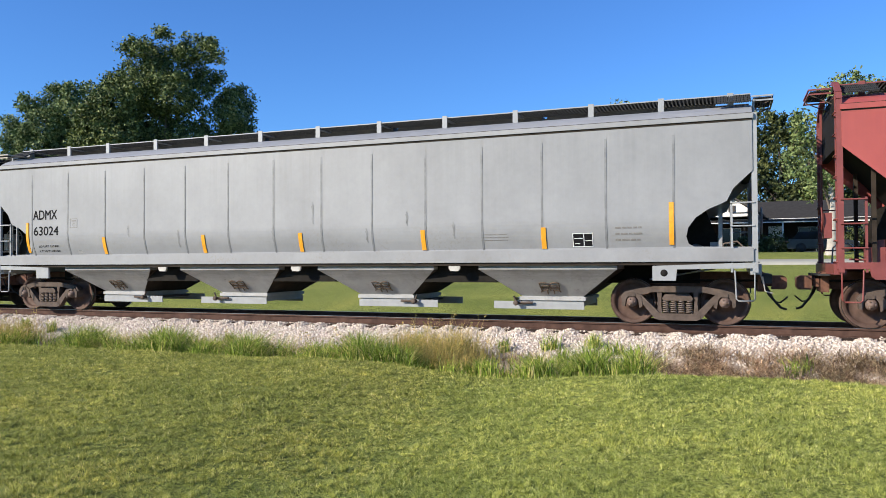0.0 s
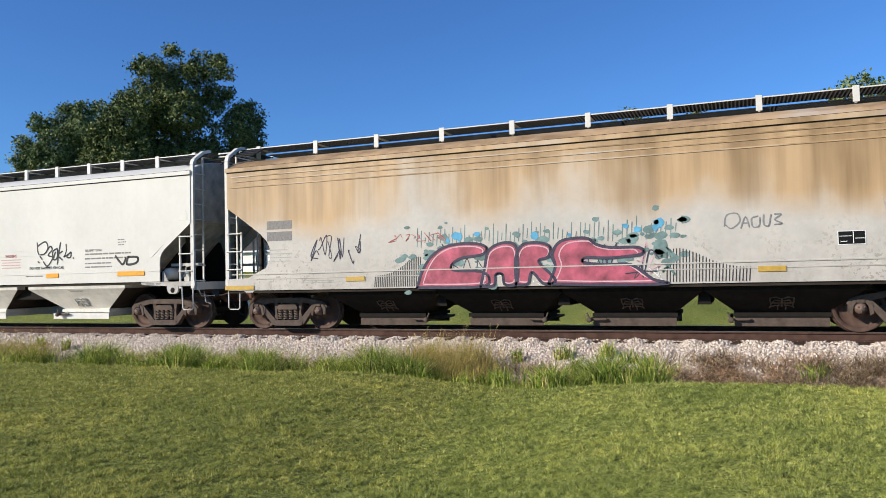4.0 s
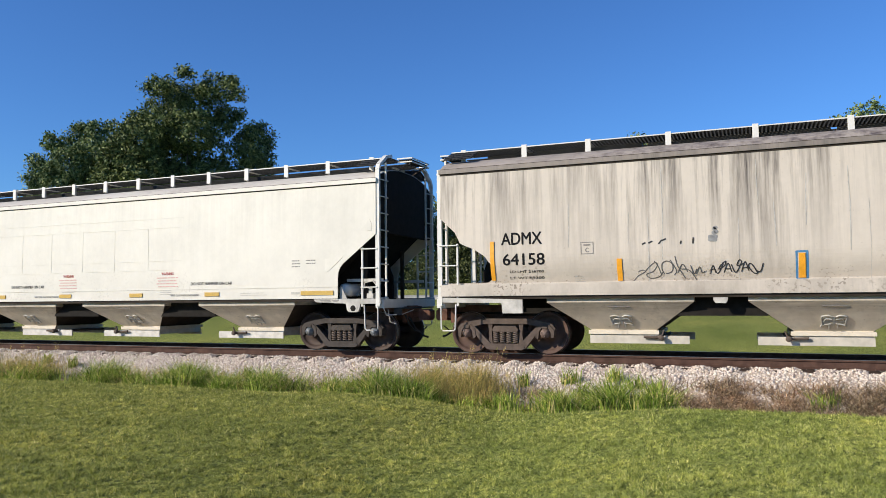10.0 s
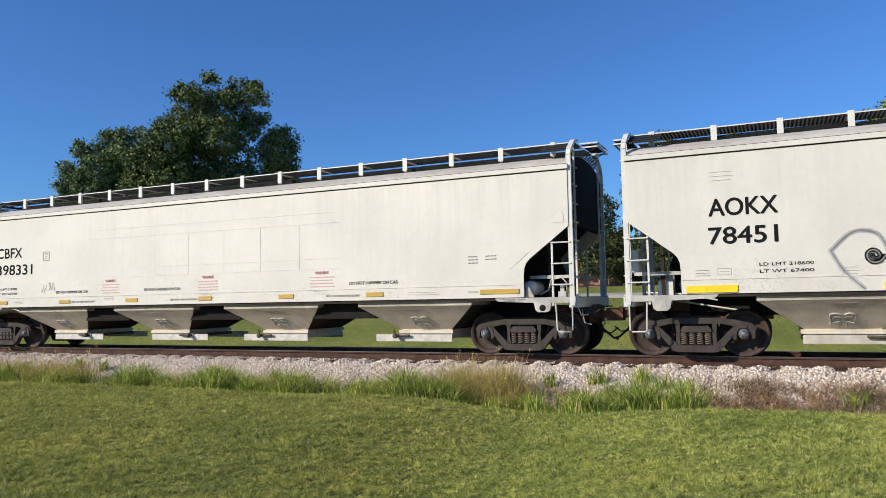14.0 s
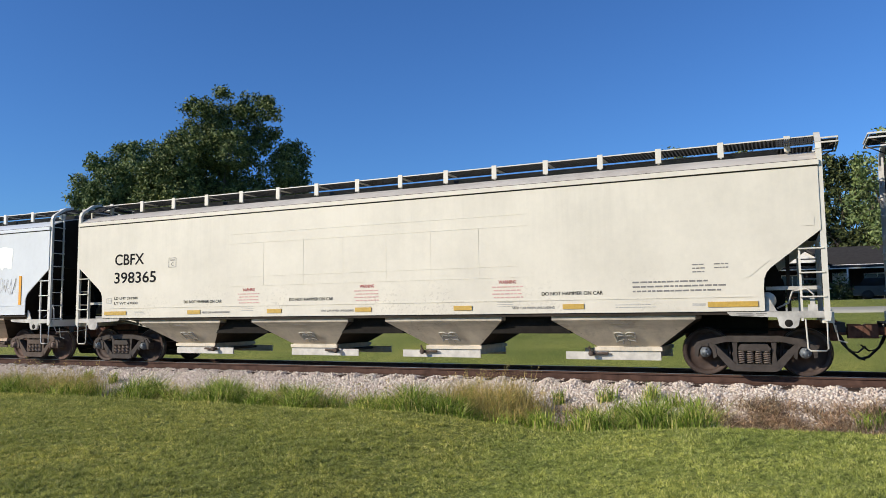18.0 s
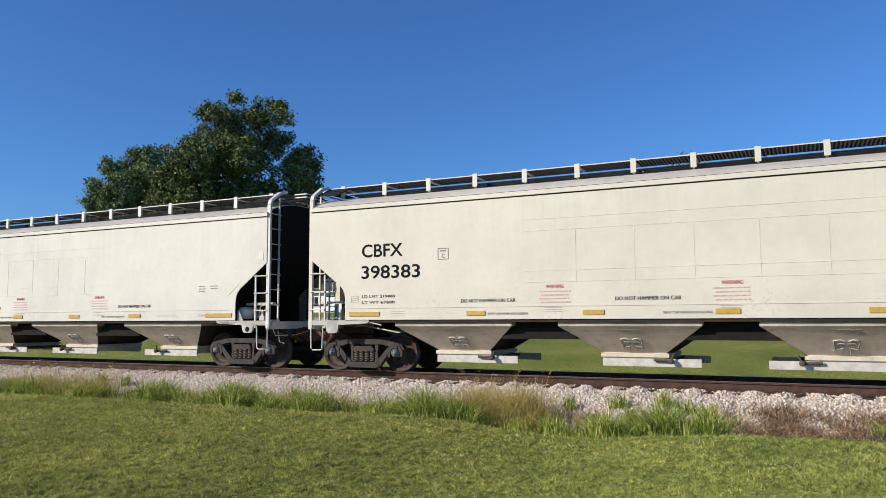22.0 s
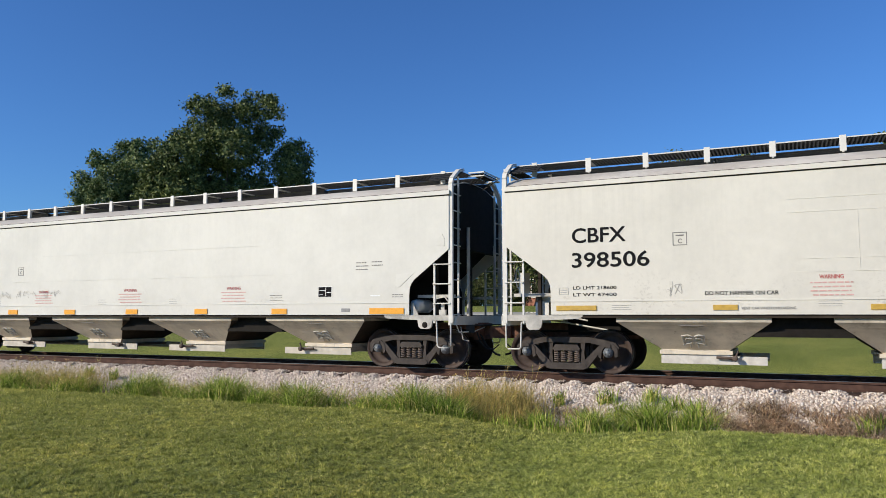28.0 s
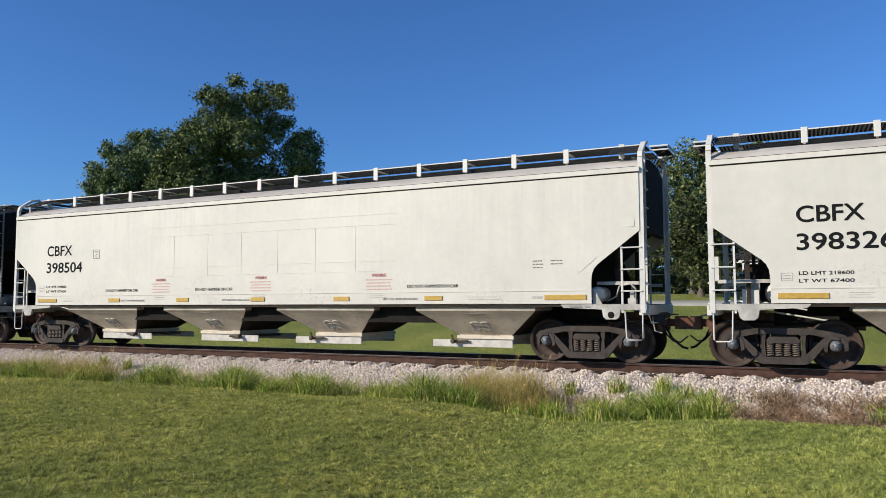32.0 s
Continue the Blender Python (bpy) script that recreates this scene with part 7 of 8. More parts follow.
spray(c, "0,84 9,100 20,86 10,70 0,84 | 20,10 44,84 | 30,62 84,68 | 46,62 48,26 | 52,54 58,60 62,36 54,32 51,52 | 80,60 68,54 66,32 86,34 | 78,12 92,30 100,14 88,0 78,12", 1.90, 2.66, 1.60, 2.08, 0.026, "spray_black", "black sprayed tag")
spray(c, "0,86 10,18 26,92 | 12,40 14,30 | 34,60 28,30 42,26 44,62 46,24 | 54,92 52,24 66,28 | 76,34 70,70 86,94 100,66 92,34 76,34", 2.86, 3.75, 1.66, 2.14, 0.023, "spray_black", "black sprayed tag")
spray(c, "0,0 34,100 | 16,72 84,80 | 40,74 42,22 | 46,58 58,70 62,38 50,32 45,56 | 86,68 68,62 64,30 98,36 | 64,48 84,52", 0.98, 1.50, 1.30, 1.50, 0.022, "spray_black", "black sprayed tag")
spray(c, "0,52 40,96 54,82 92,100 100,60 82,52 92,30 54,0 36,26 0,52 | 62,72 78,76 70,58 84,52", 8.56, 8.94, 2.92, 3.27, 0.015, "spray_black", "black sprayed tag")
spray(c, "2,4 16,98 | 24,0 28,90 | 40,20 52,100 | 60,2 66,94 | 70,8 84,96 | 6,40 30,66 | 44,70 76,40", -2.7, -0.9, 1.55, 2.22, 0.075, "spray_dark", "smeared charcoal spray")
spray(c, "0,56 8,100 44,96 60,84 76,100 100,100 96,60 84,10 60,18 46,0 24,4 22,40 0,56", 5.76, 6.74, 1.66, 2.29, 0.035, "spray_white", "white edge of sprayed letters", 0.0, False)
scuffs(c, 6.1, 6.9, 1.45, 1.75, 60, "spray_white", 156)
b = B()
blob([(5.80, 2.02), (5.86, 2.20), (6.14, 2.24), (6.3, 2.18), (6.44, 2.25), (6.70, 2.27), (6.66, 1.98), (6.56, 1.72), (6.38, 1.78), (6.28, 1.68), (6.02, 1.70), (6.0, 1.90)][::-1], FACE, b)
part("graffiti", b, M["spray_black"], c, "solid black sprayed letters")
spray(c, "6,60 26,90 32,16 | 36,80 52,86 52,58 42,52 58,44 54,16 40,20 | 60,86 74,80 90,96 | 76,84 72,24", 5.82, 6.68, 1.72, 2.22, 0.020, "spray_white", "white highlights of sprayed letters", 0.004)
scribble(c, -0.4, 0.35, 1.63, 1.95, 0.030, "spray_white", 151, 6)
scribble(c, 2.2, 2.75, 1.33, 1.42, 0.018, "spray_white", 152, 6)
scribble(c, 3.85, 5.2, 1.32, 1.44, 0.022, "spray_white", 153, 12)
scribble(c, -7.0, -6.2, 1.7, 2.0, 0.010, "spray_faint", 154, 5)
c = build_car("smooth", -303.45, 16.9, "white covered hopper car with black lettering", P_WHITE, hopper=HOP, gate="gate", **W)
marks_modern(c, "CBFX", "398506", "218600", "67400")
scribble(c, -6.3, -6.0, 1.6, 1.95, 0.014, "spray_faint", 160, 3)

# 17 white middle-length car
c = build_car("mid", -324.08, 16.88, "white covered hopper car with yellow strips", P_NEW, hopper=HOP, gate="tan", **W)
letter(c, "AOKX", -8.07, -6.86, 2.73, 3.06, label="black reporting letters")
letter(c, "78418", -8.09, -6.95, 2.19, 2.51, label="black car number")
marks_mid(c, "yellow")
for i in range(4):
    scribble(c, -7.1 + i * 1.1, -6.2 + i * 1.1, 1.75, 2.0, 0.010, "spray_faint", 170 + i, 7)

# 18 to 20
c = build_car("smooth", -344.76, 16.91, "white covered hopper car with black lettering", P_WHITE, hopper=HOP, gate="gate", **W)
marks_modern(c, "CBFX", "398326", "218600", "67400")
block(c, 6.25, 1.86, 1.9, 3, "fade_black", 0.09, 0.04)
c = build_car("smooth", -365.41, 16.79, "white covered hopper car with black lettering", P_WHITE, hopper=HOP, gate="gate", **W)
marks_modern(c, "CBFX", "398504", "218600", "67400")
c = build_car("ribbed", -386.35, 16.8, "grey covered hopper car at the end of the view", P_GREY, "greypaint", 0.1, hopper=HOP_GREY, gate="greypaint")
for c in CURVED:
    tuck(c)

# ---------------------------------------------------------------- behind the line
road = thing("road", "pale concrete lane beyond the lawn", "road", kind="structure")
rx, ry = np.linspace(-260, 260, 90), np.array([41.2, 41.5, 44.0, 44.3])
RXg, RYg = np.meshgrid(rx, ry, indexing="ij")
put("lane_slab", grid_mesh("lane_slab", rx, ry, ground_z(RXg, RYg) + np.array([-0.1, 0.07, 0.07, -0.1])[None, :], M["concrete"]), road)


def leaves(name, blobs, n, size, mat, seed, hollow=0.55):
    """Leaf clumps scattered through uneven lobes: (x, y, z, rx, ry, rz)."""
    q = np.random.default_rng(seed)
    bl = np.array(blobs, float)
    vol = bl[:, 3] * bl[:, 4] * bl[:, 5]
    k = q.choice(len(bl), n, p=vol ** 0.75 / (vol ** 0.75).sum())
    d = q.normal(size=(n, 3))
    d /= np.linalg.norm(d, axis=1)[:, None]
    rad = hollow + (1 - hollow) * q.uniform(0, 1, n) ** 0.6
    lump = 1 + 0.30 * np.sin(5 * d[:, 0] + 3 * k) * np.sin(4 * d[:, 2] + k) + 0.10 * np.sin(11 * d[:, 0] - 9 * d[:, 2])
    c = bl[k, :3] + d * bl[k, 3:] * (rad * lump)[:, None]
    # twig clusters: leaves gather round shared points
    m = max(1, n // 45)
    hub = c[q.integers(0, n, m)]
    pick = q.integers(0, m, n)
    c = np.where((q.uniform(0, 1, n) < 0.8)[:, None], hub[pick] + q.normal(0, 0.21, (n, 3)) * (1.0, 1.0, 0.9), c)
    a = q.normal(size=(n, 3))
    a /= np.linalg.norm(a, axis=1)[:, None]
    b_ = np.cross(a, q.normal(size=(n, 3)))
    b_ /= np.linalg.norm(b_, axis=1)[:, None]
    s = (size * q.uniform(0.5, 1.2, n))[:, None]
    v = np.stack([c - a * s, c + b_ * s * 0.45, c + a * s, c - b_ * s * 0.45], 1)
    return tri_mesh(name, v, mat, 4)


def tree(label, x, y, h, blobs, n, size, leaf, bark, trunk_r, seed):
    """A tapered trunk with limbs to each lobe of an uneven crown; lobes are relative to the foot."""
    z0 = float(ground_z(x, y)) - 0.15
    t = thing("tree", label, "tree", (x, y, z0))
    q = random.Random(seed)
    fork = h * 0.28
    b = B()
    b.tube([(0, 0, 0), (0.05 * h * 0.1, 0, fork * 0.5), (q.uniform(-0.3, 0.3), 0, fork), (q.uniform(-0.5, 0.5), q.uniform(-0.4, 0.4), h * 0.55), (0.2, 0, h * 0.8)], trunk_r, 10, trunk_r * 0.15)
    b.tube([(0, 0, -0.05), (0, 0, 0.5)], trunk_r * 1.5, 10, trunk_r)
    part("trunk", b, M[bark], t)
    for bl in sorted(blobs, key=lambda a: -a[3])[:9]:
        b = B()
        p0 = Vector((0, 0, fork * q.uniform(0.8, 1.4)))
        p3 = Vector(bl[:3])
        mid = p0.lerp(p3, 0.5) + Vector((q.uniform(-0.5, 0.5), q.uniform(-0.5, 0.5), 0.6))
        b.tube([p0, p0.lerp(mid, 0.5), mid, mid.lerp(p3, 0.5), p3 + Vector((0, 0, bl[5] * 0.5))], trunk_r * 0.26, 6, 0.02)
        for _ in range(4):
            e = p3 + Vector((q.uniform(-1, 1) * bl[3], q.uniform(-1, 1) * bl[4], q.uniform(-0.5, 0.9) * bl[5])) * 0.85
            b.tube([mid.lerp(p3, 0.6), mid.lerp(e, 0.75), e], trunk_r * 0.08, 4, 0.01)
        part("limb", b, M["bark"], t)
    tagged(put("crown", leaves("crown", blobs, n, size, M[leaf], seed), t), kind="stuff")
    return t

def lobes(ang, items):
    """Lobes given across the line of sight: (across, z, r) or (across, z, r, deep)."""
    c, s = math.cos(radians(ang)), -math.sin(radians(ang))
    q = random.Random(int(ang * 10))
    out = []
    for a, z, r_, *deep in items:
        d = deep[0] if deep else q.uniform(-1.2, 1.2)
        out.append((a * c + d * -s, a * s + d * c, z, r_, r_, r_ * 0.95))
    return out


tree("tall dark-leaved tree with an uneven open crown", -40.8, 46.6, 17.5, lobes(-41, [
    (-0.5, 17.8, 0.58), (-1.2, 16.6, 1.1), (-2.2, 16.3, 0.85), (-3.1, 16.4, 0.52), (-3.0, 15.2, 0.88), (-1.0, 15.0, 1.5), (1.1, 17.5, 0.54), (2.1, 17.7, 0.5), (1.1, 16.2, 1.0), (2.6, 16.5, 1.05), (3.7, 16.8, 0.6),
    (2.4, 14.9, 1.1), (3.7, 15.0, 0.64), (-0.1, 13.2, 1.9), (-2.6, 13.5, 1.5), (-4.2, 14.0, 0.75), (4.5, 13.5, 0.74), (5.6, 14.1, 0.57), (6.0, 13.1, 0.66), (5.2, 12.2, 1.2), (3.6, 11.9, 0.5),
    (-3.7, 11.7, 1.9), (-1.3, 11.2, 1.9), (-5.5, 10.8, 1.45), (-4.9, 12.3, 1.1), (0.9, 11.1, 0.85), (-5.8, 9.3, 1.45), (-3.7, 9.0, 2.2), (-1.3, 8.6, 2.25), (1.2, 8.9, 1.7), (3.7, 9.7, 1.4), (5.4, 10.2, 1.2), (3.9, 12.9, 0.65), (2.9, 13.5, 0.55), (2.6, 12.0, 0.5), (1.6, 12.7, 0.75), (4.3, 11.3, 1.0), (2.2, 10.7, 0.9), (0.4, 17.0, 0.5), (3.1, 17.4, 0.4), (-2.7, 16.9, 0.35), (5.2, 13.9, 0.4),
    (-2.0, 6.6, 3.0), (2.6, 6.4, 2.4)]), 118000, 0.145, "leaf_dark", "bark", 0.45, 31)
tree("broad green tree with a rounded crown", -56.6, 49.2, 16.0, lobes(-49, [(0.6, 15.3, 0.95), (1.9, 15.4, 0.97), (3.1, 15.7, 0.61), (-1.8, 13.9, 0.87), (-0.6, 13.9, 1.2), (-3.1, 12.4, 0.64), (-2.4, 11.4, 1.1), (-0.3, 11.8, 1.8), (1.7, 13.2, 1.6), (3.6, 13.0, 1.6), (-3.3, 10.5, 0.64), (-1.3, 9.8, 2.0), (1.6, 10.4, 2.0), (4.4, 10.6, 2.0), (-2.8, 8.7, 1.3), (-0.6, 7.4, 2.4), (2.6, 7.4, 2.6)]), 66000, 0.15, "leaf_mid", "bark", 0.42, 32)
tree("green tree standing behind the tall one", -44.5, 54.0, 12.0, lobes(-41, [(-3.0, 8.6, 2.2), (0.5, 8.4, 2.4), (-5.0, 7.4, 2.0), (3.6, 7.2, 2.2), (-1.0, 6.0, 2.6)]), 16000, 0.20, "leaf_mid", "bark", 0.35, 33)
tree("slender tree with a wispy top", -6.4, 50.0, 11.0, lobes(-8, [(0.0, 9.6, 0.7), (-0.9, 9.2, 0.7), (0.9, 9.0, 0.9), (0.0, 8.2, 1.6), (-1.4, 6.8, 1.6), (1.4, 6.4, 1.7), (0.0, 5.0, 2.0)]), 14000, 0.13, "leaf_dark", "bark", 0.2, 34)
tree("tall wispy tree with a loose dark-green crown", -2.2, 50.5, 11.4, lobes(-2.5, [(0.2, 9.3, 0.5), (-0.5, 8.8, 0.65), (0.8, 8.4, 0.7), (0.0, 7.8, 1.0), (-1.0, 7.2, 0.9), (1.1, 7.0, 1.0), (0.0, 6.3, 1.3), (-1.4, 5.7, 1.1), (1.4, 5.6, 1.1)]), 12000, 0.13, "leaf_dark", "bark", 0.18, 35)
tree("dense dark-green tree behind the house", 4.2, 73.0, 13.6, lobes(3.4, [(-1.0, 12.0, 1.5), (0.9, 11.4, 1.6), (-2.4, 10.2, 1.9), (0.2, 9.4, 2.4), (2.6, 9.0, 2.0), (-2.6, 7.2, 2.2), (1.0, 6.6, 2.4), (3.8, 7.0, 1.8), (-0.8, 5.0, 2.2), (3.0, 4.8, 2.0)]), 24000, 0.19, "leaf_deep", "bark", 0.3, 36)
tree("pale-barked tree with airy light-green leaves", 5.6, 47.6, 11.5, lobes(7, [(1.2, 9.9, 0.9), (0.2, 9.2, 0.8), (2.4, 9.0, 1.1), (-1.0, 7.4, 1.1), (1.0, 7.6, 1.4), (3.0, 7.0, 1.6), (-1.6, 5.6, 1.1), (0.6, 5.4, 1.3), (2.6, 4.6, 1.4), (-0.6, 4.4, 1.0)]), 15000, 0.13, "leaf_mid", "pale_bark", 0.3, 37)
tree("green tree behind the lane", 12.5, 54.0, 9.5, lobes(13, [(0.0, 8.0, 1.8), (-1.8, 6.8, 1.9), (1.8, 6.6, 1.9), (0.0, 5.2, 2.4), (-2.2, 4.2, 1.7)]), 16000, 0.15, "leaf_mid", "bark", 0.26, 38)
tree("dark tree among the houses", -18.6, 58.0, 8.5, lobes(-16, [(0.0, 6.6, 1.9), (-1.8, 5.6, 1.8), (1.8, 5.4, 1.8), (0.0, 4.2, 2.2)]), 14000, 0.16, "leaf_dark", "bark", 0.26, 39)
tree("dark tree among the houses", -27.0, 64.0, 8.8, lobes(-23, [(0.0, 6.8, 1.9), (-2.0, 5.6, 1.9), (2.0, 5.4, 1.9), (0.0, 4.2, 2.4)]), 14000, 0.16, "leaf_dark", "bark", 0.26, 40)
for sx, sy, sh, seed in ((-10.9, 51.5, 6.6, 41), (-5.6, 47.6, 6.4, 42), (9.4, 75.0, 9.4, 44), (-21.5, 61.0, 7.0, 45)):
    q_ = random.Random(seed)
    tree("dark leafy tree with a low crown", sx, sy, sh, [(q_.uniform(-2.0, 2.0), q_.uniform(-1.0, 1.0), sh * (0.30 + 0.075 * k), q_.uniform(1.2, 1.9), q_.uniform(1.1, 1.6), q_.uniform(0.9, 1.4)) for k in range(8)], 15000, 0.15, "leaf_deep", "bark", 0.2, seed)

# far hedge of trees that closes the view
woods = thing("far_woods", "dark line of trees far behind the houses", "woods", kind="stuff")
q = np.random.default_rng(50)
items = []
for k in range(110):
    ang = radians(-75 + k * 1.15)
    R = q.uniform(105, 125)
    x_, y_ = R * math.sin(ang), max(80.0, R * math.cos(ang))
    r_ = q.uniform(5.2, 7.6)
    items.append((x_, y_, float(ground_z(x_, y_)) + r_ * 0.75, r_ * 1.2, r_ * 1.2, r_))
tagged(put("woods_leaves", leaves("woods_leaves", items, 60000, 0.60, M["leaf_deep"], 51, 0.3), woods), kind="stuff")

hedge = thing("far_hedge", "dense dark-green hedge behind the houses", "hedge", kind="stuff")
items = [(-48 + 1.7 * k + q.uniform(-0.5, 0.5), 79 + q.uniform(-0.8, 0.8), float(ground_z(-48 + 1.7 * k, 79)) + q.uniform(0.9, 2.9), 1.8, 1.4, q.uniform(1.3, 2.1)) for k in range(42)]
items += [(x_, y_, float(ground_z(x_, y_)) + 0.9, 1.8, 1.3, 1.5) for x_, y_, *_ in items]
tagged(put("hedge_leaves", leaves("hedge_leaves", items, 42000, 0.24, M["leaf_deep"], 52, 0.1), hedge), kind="stuff")


def gable_house(label, x0, x1, y0, y1, wall_h, ridge, wall, roof, windows, porch=True, name="house"):
    z0 = float(ground_z(0.5 * (x0 + x1), y0)) - 0.1
    h = thing(name, label, "house", (x0, y0, z0))
    w, d = x1 - x0, y1 - y0
    part("wall", B().box(0, w, 0, d, 0, wall_h), M[wall], h)
    part("foundation", B().box(-0.05, w + 0.05, -0.05, d + 0.05, -0.3, 0.15), M["concrete"], h)
    o = 0.5
    b = B()
    for y, z in (((-o, d / 2), (wall_h, ridge)), ((d + o, d / 2), (wall_h, ridge))):
        (ya, yb), (za, zb) = y, z
        t = 0.14
        b.add([(-o, ya, za), (w + o, ya, za), (w + o, yb, zb), (-o, yb, zb), (-o, ya, za + t), (w + o, ya, za + t), (w + o, yb, zb + t), (-o, yb, zb + t)],
              [(0, 3, 2, 1), (4, 5, 6, 7), (0, 1, 5, 4), (1, 2, 6, 5), (2, 3, 7, 6), (3, 0, 4, 7)])
    part("roof", b, M[roof], h)
    for xx in (0, w):
        b = B().add([(xx - 0.05, 0, wall_h), (xx - 0.05, d, wall_h), (xx - 0.05, d / 2, ridge), (xx + 0.05, 0, wall_h), (xx + 0.05, d, wall_h), (xx + 0.05, d / 2, ridge)], [(0, 1, 2), (5, 4, 3), (0, 3, 4, 1), (1, 4, 5, 2), (2, 5, 3, 0)])
        part("gable", b, M[wall], h)
    part("fascia", B().box(-o, w + o, -o - 0.04, -o - 0.003, wall_h - 0.06, wall_h + 0.13), M["trim_white"], h, "white eave board")
    for wx, ww in windows:
        win = part("window", B().box(wx, wx + ww, -0.045, -0.004, 0.95, 2.05), M["glass"], h, "dark window")
        part("window_frame", B().box(wx - 0.08, wx + ww + 0.08, -0.06, -0.01, 0.87, 0.95).box(wx - 0.08, wx + ww + 0.08, -0.06, -0.01, 2.05, 2.13).box(wx - 0.08, wx, -0.06, -0.01, 0.95, 2.05).box(wx + ww, wx + ww + 0.08, -0.06, -0.01, 0.95, 2.05).box(wx + ww / 2 - 0.03, wx + ww / 2 + 0.03, -0.06, -0.046, 0.95, 2.05), M["trim_white"], win)
    if porch:
        part("porch_roof", B().add([(0.5, -0.6, wall_h - 0.03), (w - 0.5, -0.6, wall_h - 0.03), (w - 0.5, -2.8, wall_h - 0.22), (0.5, -2.8, wall_h - 0.22), (0.5, -0.6, wall_h + 0.09), (w - 0.5, -0.6, wall_h + 0.09), (w - 0.5, -2.8, wall_h - 0.10), (0.5, -2.8, wall_h - 0.10)], [(0, 1, 2, 3), (7, 6, 5, 4), (0, 4, 5, 1), (1, 5, 6, 2), (2, 6, 7, 3), (3, 7, 4, 0)]), M[roof], h)
        part("porch_beam", B().box(0.5, w - 0.5, -2.86, -2.72, wall_h - 0.30, wall_h - 0.22), M["trim_white"], h, "white porch beam")
        part("porch_floor", B().box(0.4, w - 0.4, -2.95, 0, 0, 0.22), M["concrete"], h)
        n = int(w // 2.6)
        for k in range(n + 1):
            px = 0.6 + k * (w - 1.2) / n
            part("porch_post", B().box(px - 0.06, px + 0.05, -2.84, -2.74, 0.22, wall_h - 0.30), M["wood_dark"] if k % 3 else M["trim_white"], h, "porch post")
        rail = part("porch_rail", B().box(w * 0.62, w - 0.6, -2.82, -2.76, 0.95, 1.02), M["trim_white"], h, "white porch railing")
        for k in range(18):
            px = w * 0.62 + (k + 0.5) * (w * 0.38 - 0.6) / 18
            part("baluster", B().box(px - 0.02, px + 0.02, -2.81, -2.77, 0.22, 0.95), M["trim_white"], rail)
        part("door", B().box(w * 0.45, w * 0.45 + 0.95, -0.05, -0.004, 0.2, 2.2), M["trim_white"], h)
    return h


h = gable_house("low dark house with a porch and a pale front gable", -4.6, 12.4, 63.0, 71.0, 2.65, 4.3, "brick_dark", "roof_dark", ((1.5, 1.4), (4.2, 1.4), (9.8, 1.6), (13.0, 1.4)))
part("front_gable", B().prism([(2.9, 2.95), (7.1, 2.95), (5.0, 4.35)][::-1], -1.6, 3.4), M["trim_white"], h, "pale boarded front gable")
for sx in (-1, 1):
    part("gable_roof", B().add([(5.0 + sx * 2.6, y_, 2.68 + dz) for y_ in (-1.95, 3.6) for dz in (0, 0.15)] + [(5.0, y_, 4.40 + dz) for y_ in (-1.95, 3.6) for dz in (0, 0.15)], [(0, 1, 3, 2), (4, 6, 7, 5), (0, 4, 5, 1), (2, 3, 7, 6), (0, 2, 6, 4), (1, 5, 7, 3)]), M["roof_grey"], h, "grey shingled gable roof")
part("gable_vent", B().box(4.75, 5.25, -1.66, -1.602, 3.3, 3.8), M["roof_grey"], h)
gable_house("low salmon-brick house with a pale roof", -21.5, -12.6, 61.0, 68.0, 2.3, 3.9, "salmon", "concrete", ((1.4, 1.4), (4.6, 1.2)), False)
gable_house("long white building with a grey roof", -55.0, -37.5, 73.0, 77.5, 2.6, 4.3, "trim_white", "roof_grey", ((2.0, 1.2), (14.5, 1.2)), False, "garage")

for sx, sy, sh, seed in ((-20.5, 57.0, 3.4, 71), (-10.4, 56.0, 3.6, 73), (-6.6, 58.5, 3.0, 74), (-1.8, 58.2, 1.0, 75), (2.6, 58.0, 0.9, 76), (9.6, 59.0, 1.4, 77), (14.8, 57.0, 3.6, 78), (-25.0, 58.0, 3.4, 79)):
    q_ = random.Random(seed)
    tree("dark bushy shrub before the houses", sx, sy, sh, [(q_.uniform(-1.5, 1.5), q_.uniform(-0.6, 0.6), sh * q_.uniform(0.2, 0.75), q_.uniform(0.9, 1.5), q_.uniform(0.8, 1.2), q_.uniform(0.7, 1.1)) for _ in range(6)], 5000, 0.13, "leaf_deep", "bark", 0.10, seed)


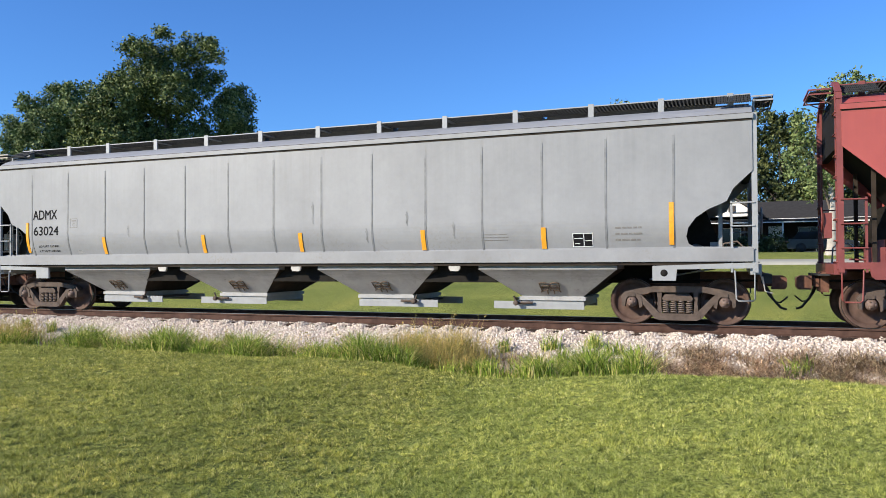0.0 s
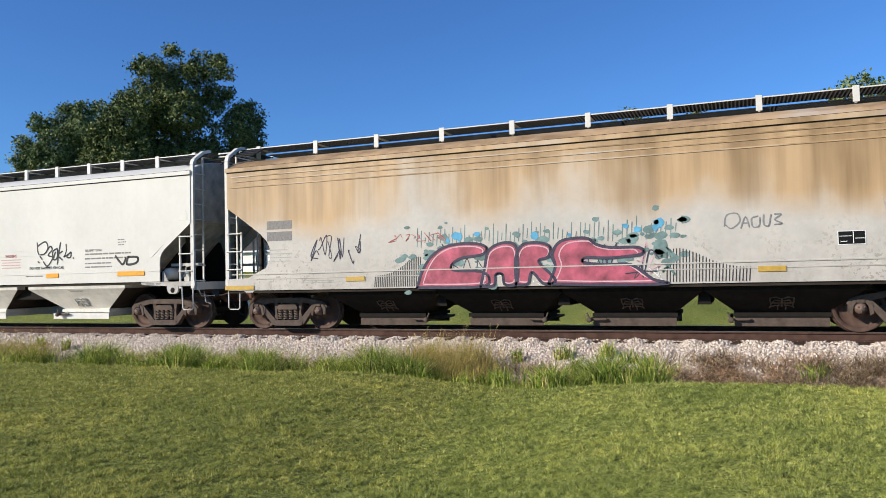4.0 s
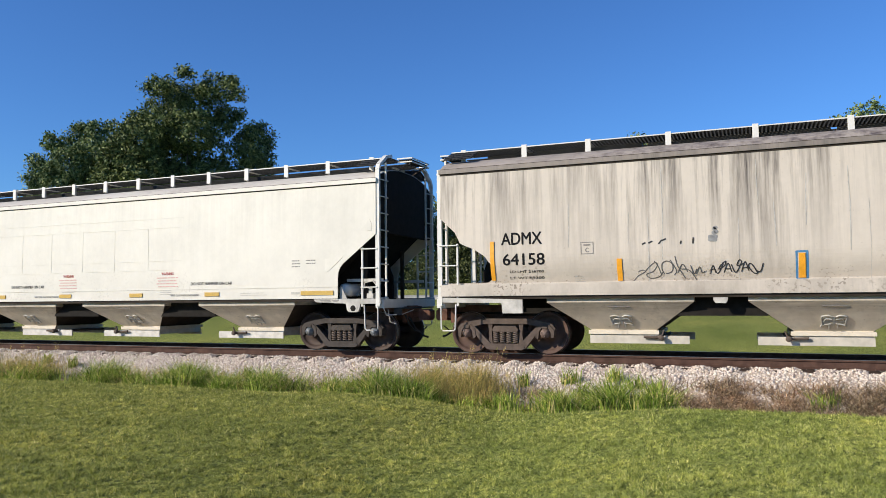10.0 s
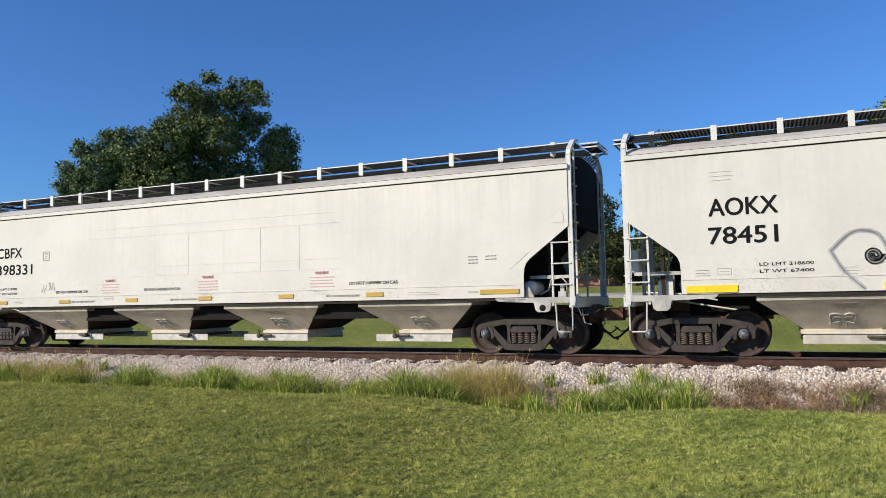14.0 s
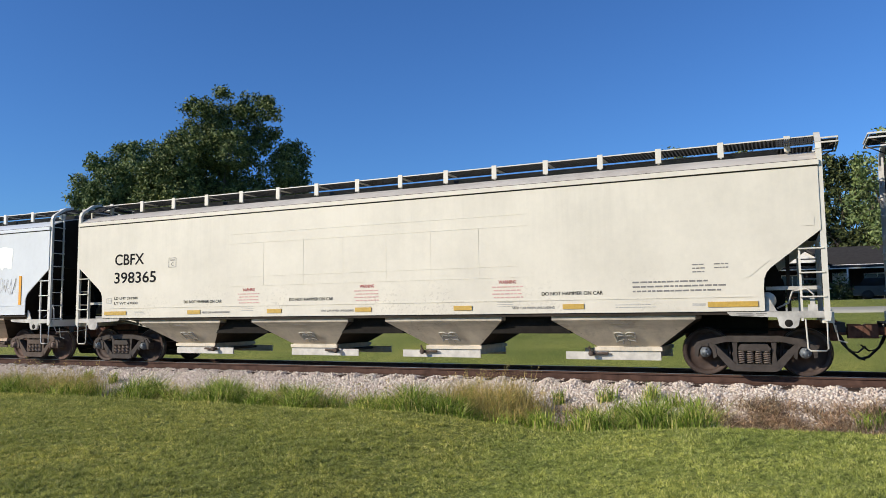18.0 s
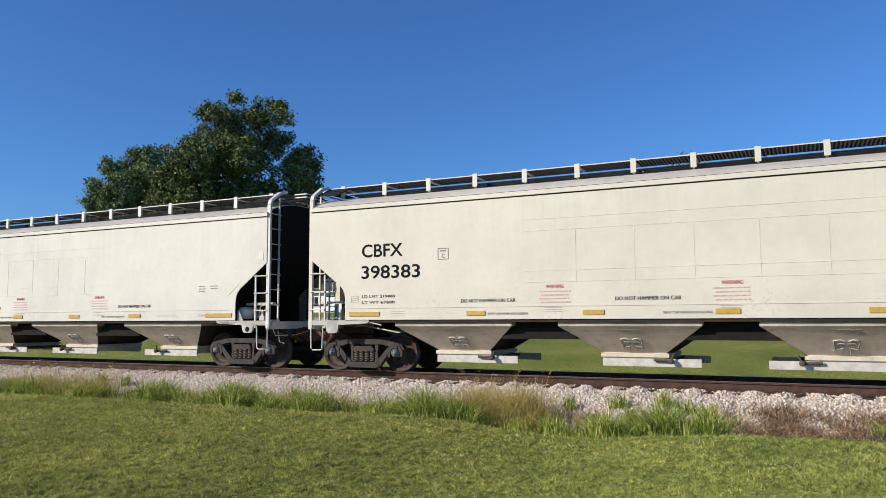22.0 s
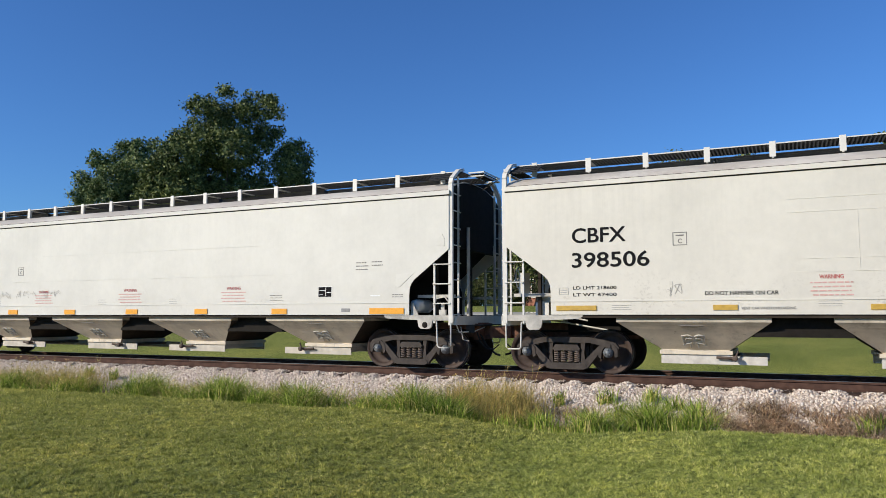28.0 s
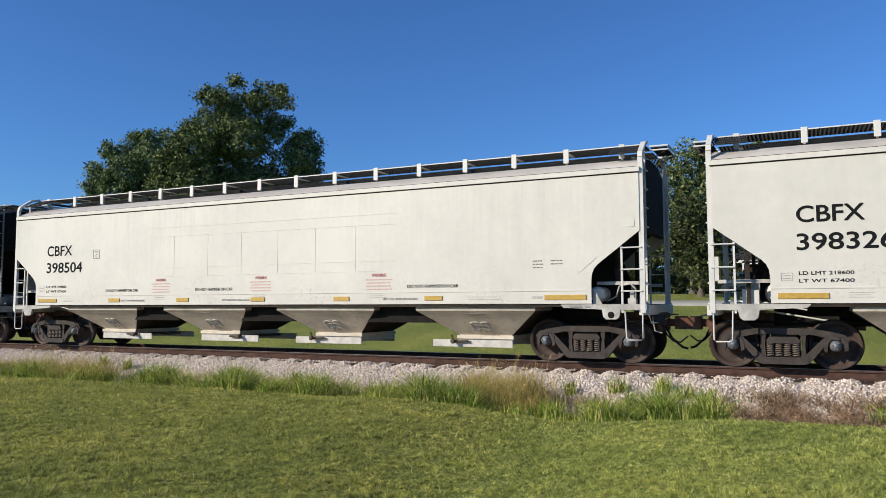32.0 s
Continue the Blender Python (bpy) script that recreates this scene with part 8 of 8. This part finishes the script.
def parked_car(label, x, y, paint, turn):
    z0 = float(ground_z(x, y))
    v = thing("parked_car", label, "car", (x, y, z0))
    v.rotation_euler.z = radians(turn)
    body = B().prism([(-2.2, 0.28), (2.15, 0.28), (2.2, 0.62), (2.05, 0.80), (1.15, 0.90), (-2.1, 0.95), (-2.25, 0.6)][::-1], -0.88, 0.88)
    part("body", body, M[paint], v)
    part("cabin", B().add([(-1.9, -0.8, 0.93), (1.1, -0.8, 0.9), (1.1, 0.8, 0.9), (-1.9, 0.8, 0.93), (-1.5, -0.66, 1.46), (0.4, -0.66, 1.46), (0.4, 0.66, 1.46), (-1.5, 0.66, 1.46)], [(0, 1, 5, 4), (1, 2, 6, 5), (2, 3, 7, 6), (3, 0, 4, 7), (4, 5, 6, 7), (3, 2, 1, 0)]), M["glass"], v)
    part("roof", B().prism([(-1.5, 1.45), (0.4, 1.45), (0.3, 1.51), (-1.4, 1.51)][::-1], -0.66, 0.66), M[paint], v)
    for wx in (-1.35, 1.4):
        for wy in (-0.84, 0.84):
            wh = part("wheel", B().lathe([(0.0, -0.1), (0.3, -0.1), (0.33, -0.06), (0.33, 0.06), (0.3, 0.1), (0.0, 0.1)], 16, wy, wx, 0.33), M["rubber"], v)
            part("rim", B().lathe([(0.0, -0.115), (0.19, -0.115), (0.2, -0.105)], 12, wy, wx, 0.33), M["grate"], wh)
    for wy in (-0.6, 0.6):
        part("headlight", B().box(2.1, 2.2, wy - 0.18, wy + 0.18, 0.62, 0.74), M["signwhite"], v)
        part("tail_light", B().box(-2.26, -2.2, wy - 0.15, wy + 0.15, 0.66, 0.82), M["redpaint"], v)
    return v


parked_car("dark parked car beside the lane", -3.6, 55.0, "car_dark", 8)
parked_car("dark parked car before the house", 6.2, 57.5, "car_dark", -4)
parked_car("dark parked car before the house", 12.0, 58.0, "car_dark", 3)


# ---------------------------------------------------------------- movement
def run_at(t):
    """Metres run by the train at t seconds, smooth between the known times."""
    ts, ss = [a for a, _ in RUN], [b for _, b in RUN]
    i = max(0, min(len(ts) - 2, int(np.searchsorted(ts, t)) - 1))

    def slope(j):
        j0, j1 = max(j - 1, 0), min(j + 1, len(ts) - 1)
        return (ss[j1] - ss[j0]) / (ts[j1] - ts[j0])
    h = ts[i + 1] - ts[i]
    u = (t - ts[i]) / h
    return (2 * u ** 3 - 3 * u ** 2 + 1) * ss[i] + (u ** 3 - 2 * u ** 2 + u) * h * slope(i) + (3 * u ** 2 - 2 * u ** 3) * ss[i + 1] + (u ** 3 - u ** 2) * h * slope(i + 1)


def motions():
    """The train rolls by; each wheelset turns while it passes the place."""
    grid = [i / 4 for i in range(129)]
    for car, offset, axles in TRAIN:
        walk(car, [(t, pose(run_at(t) + offset, TRACK_Y, 0)) for t in grid])
        for ax, dx in axles:
            inside = [i / FPS for i in range(32 * FPS + 1) if -48 < run_at(i / FPS) + offset + dx < 22]
            if not inside:
                inside = [0.0]
            rows = sorted(set([0.0] + inside + [32.0]))
            t0, t1 = inside[0], inside[-1]
            walk(ax, [(t, pose(dx, 0, WHEEL_R, 0, math.degrees((run_at(min(max(t, t0), t1)) - run_at(t0)) / WHEEL_R))) for t in rows])


motions()
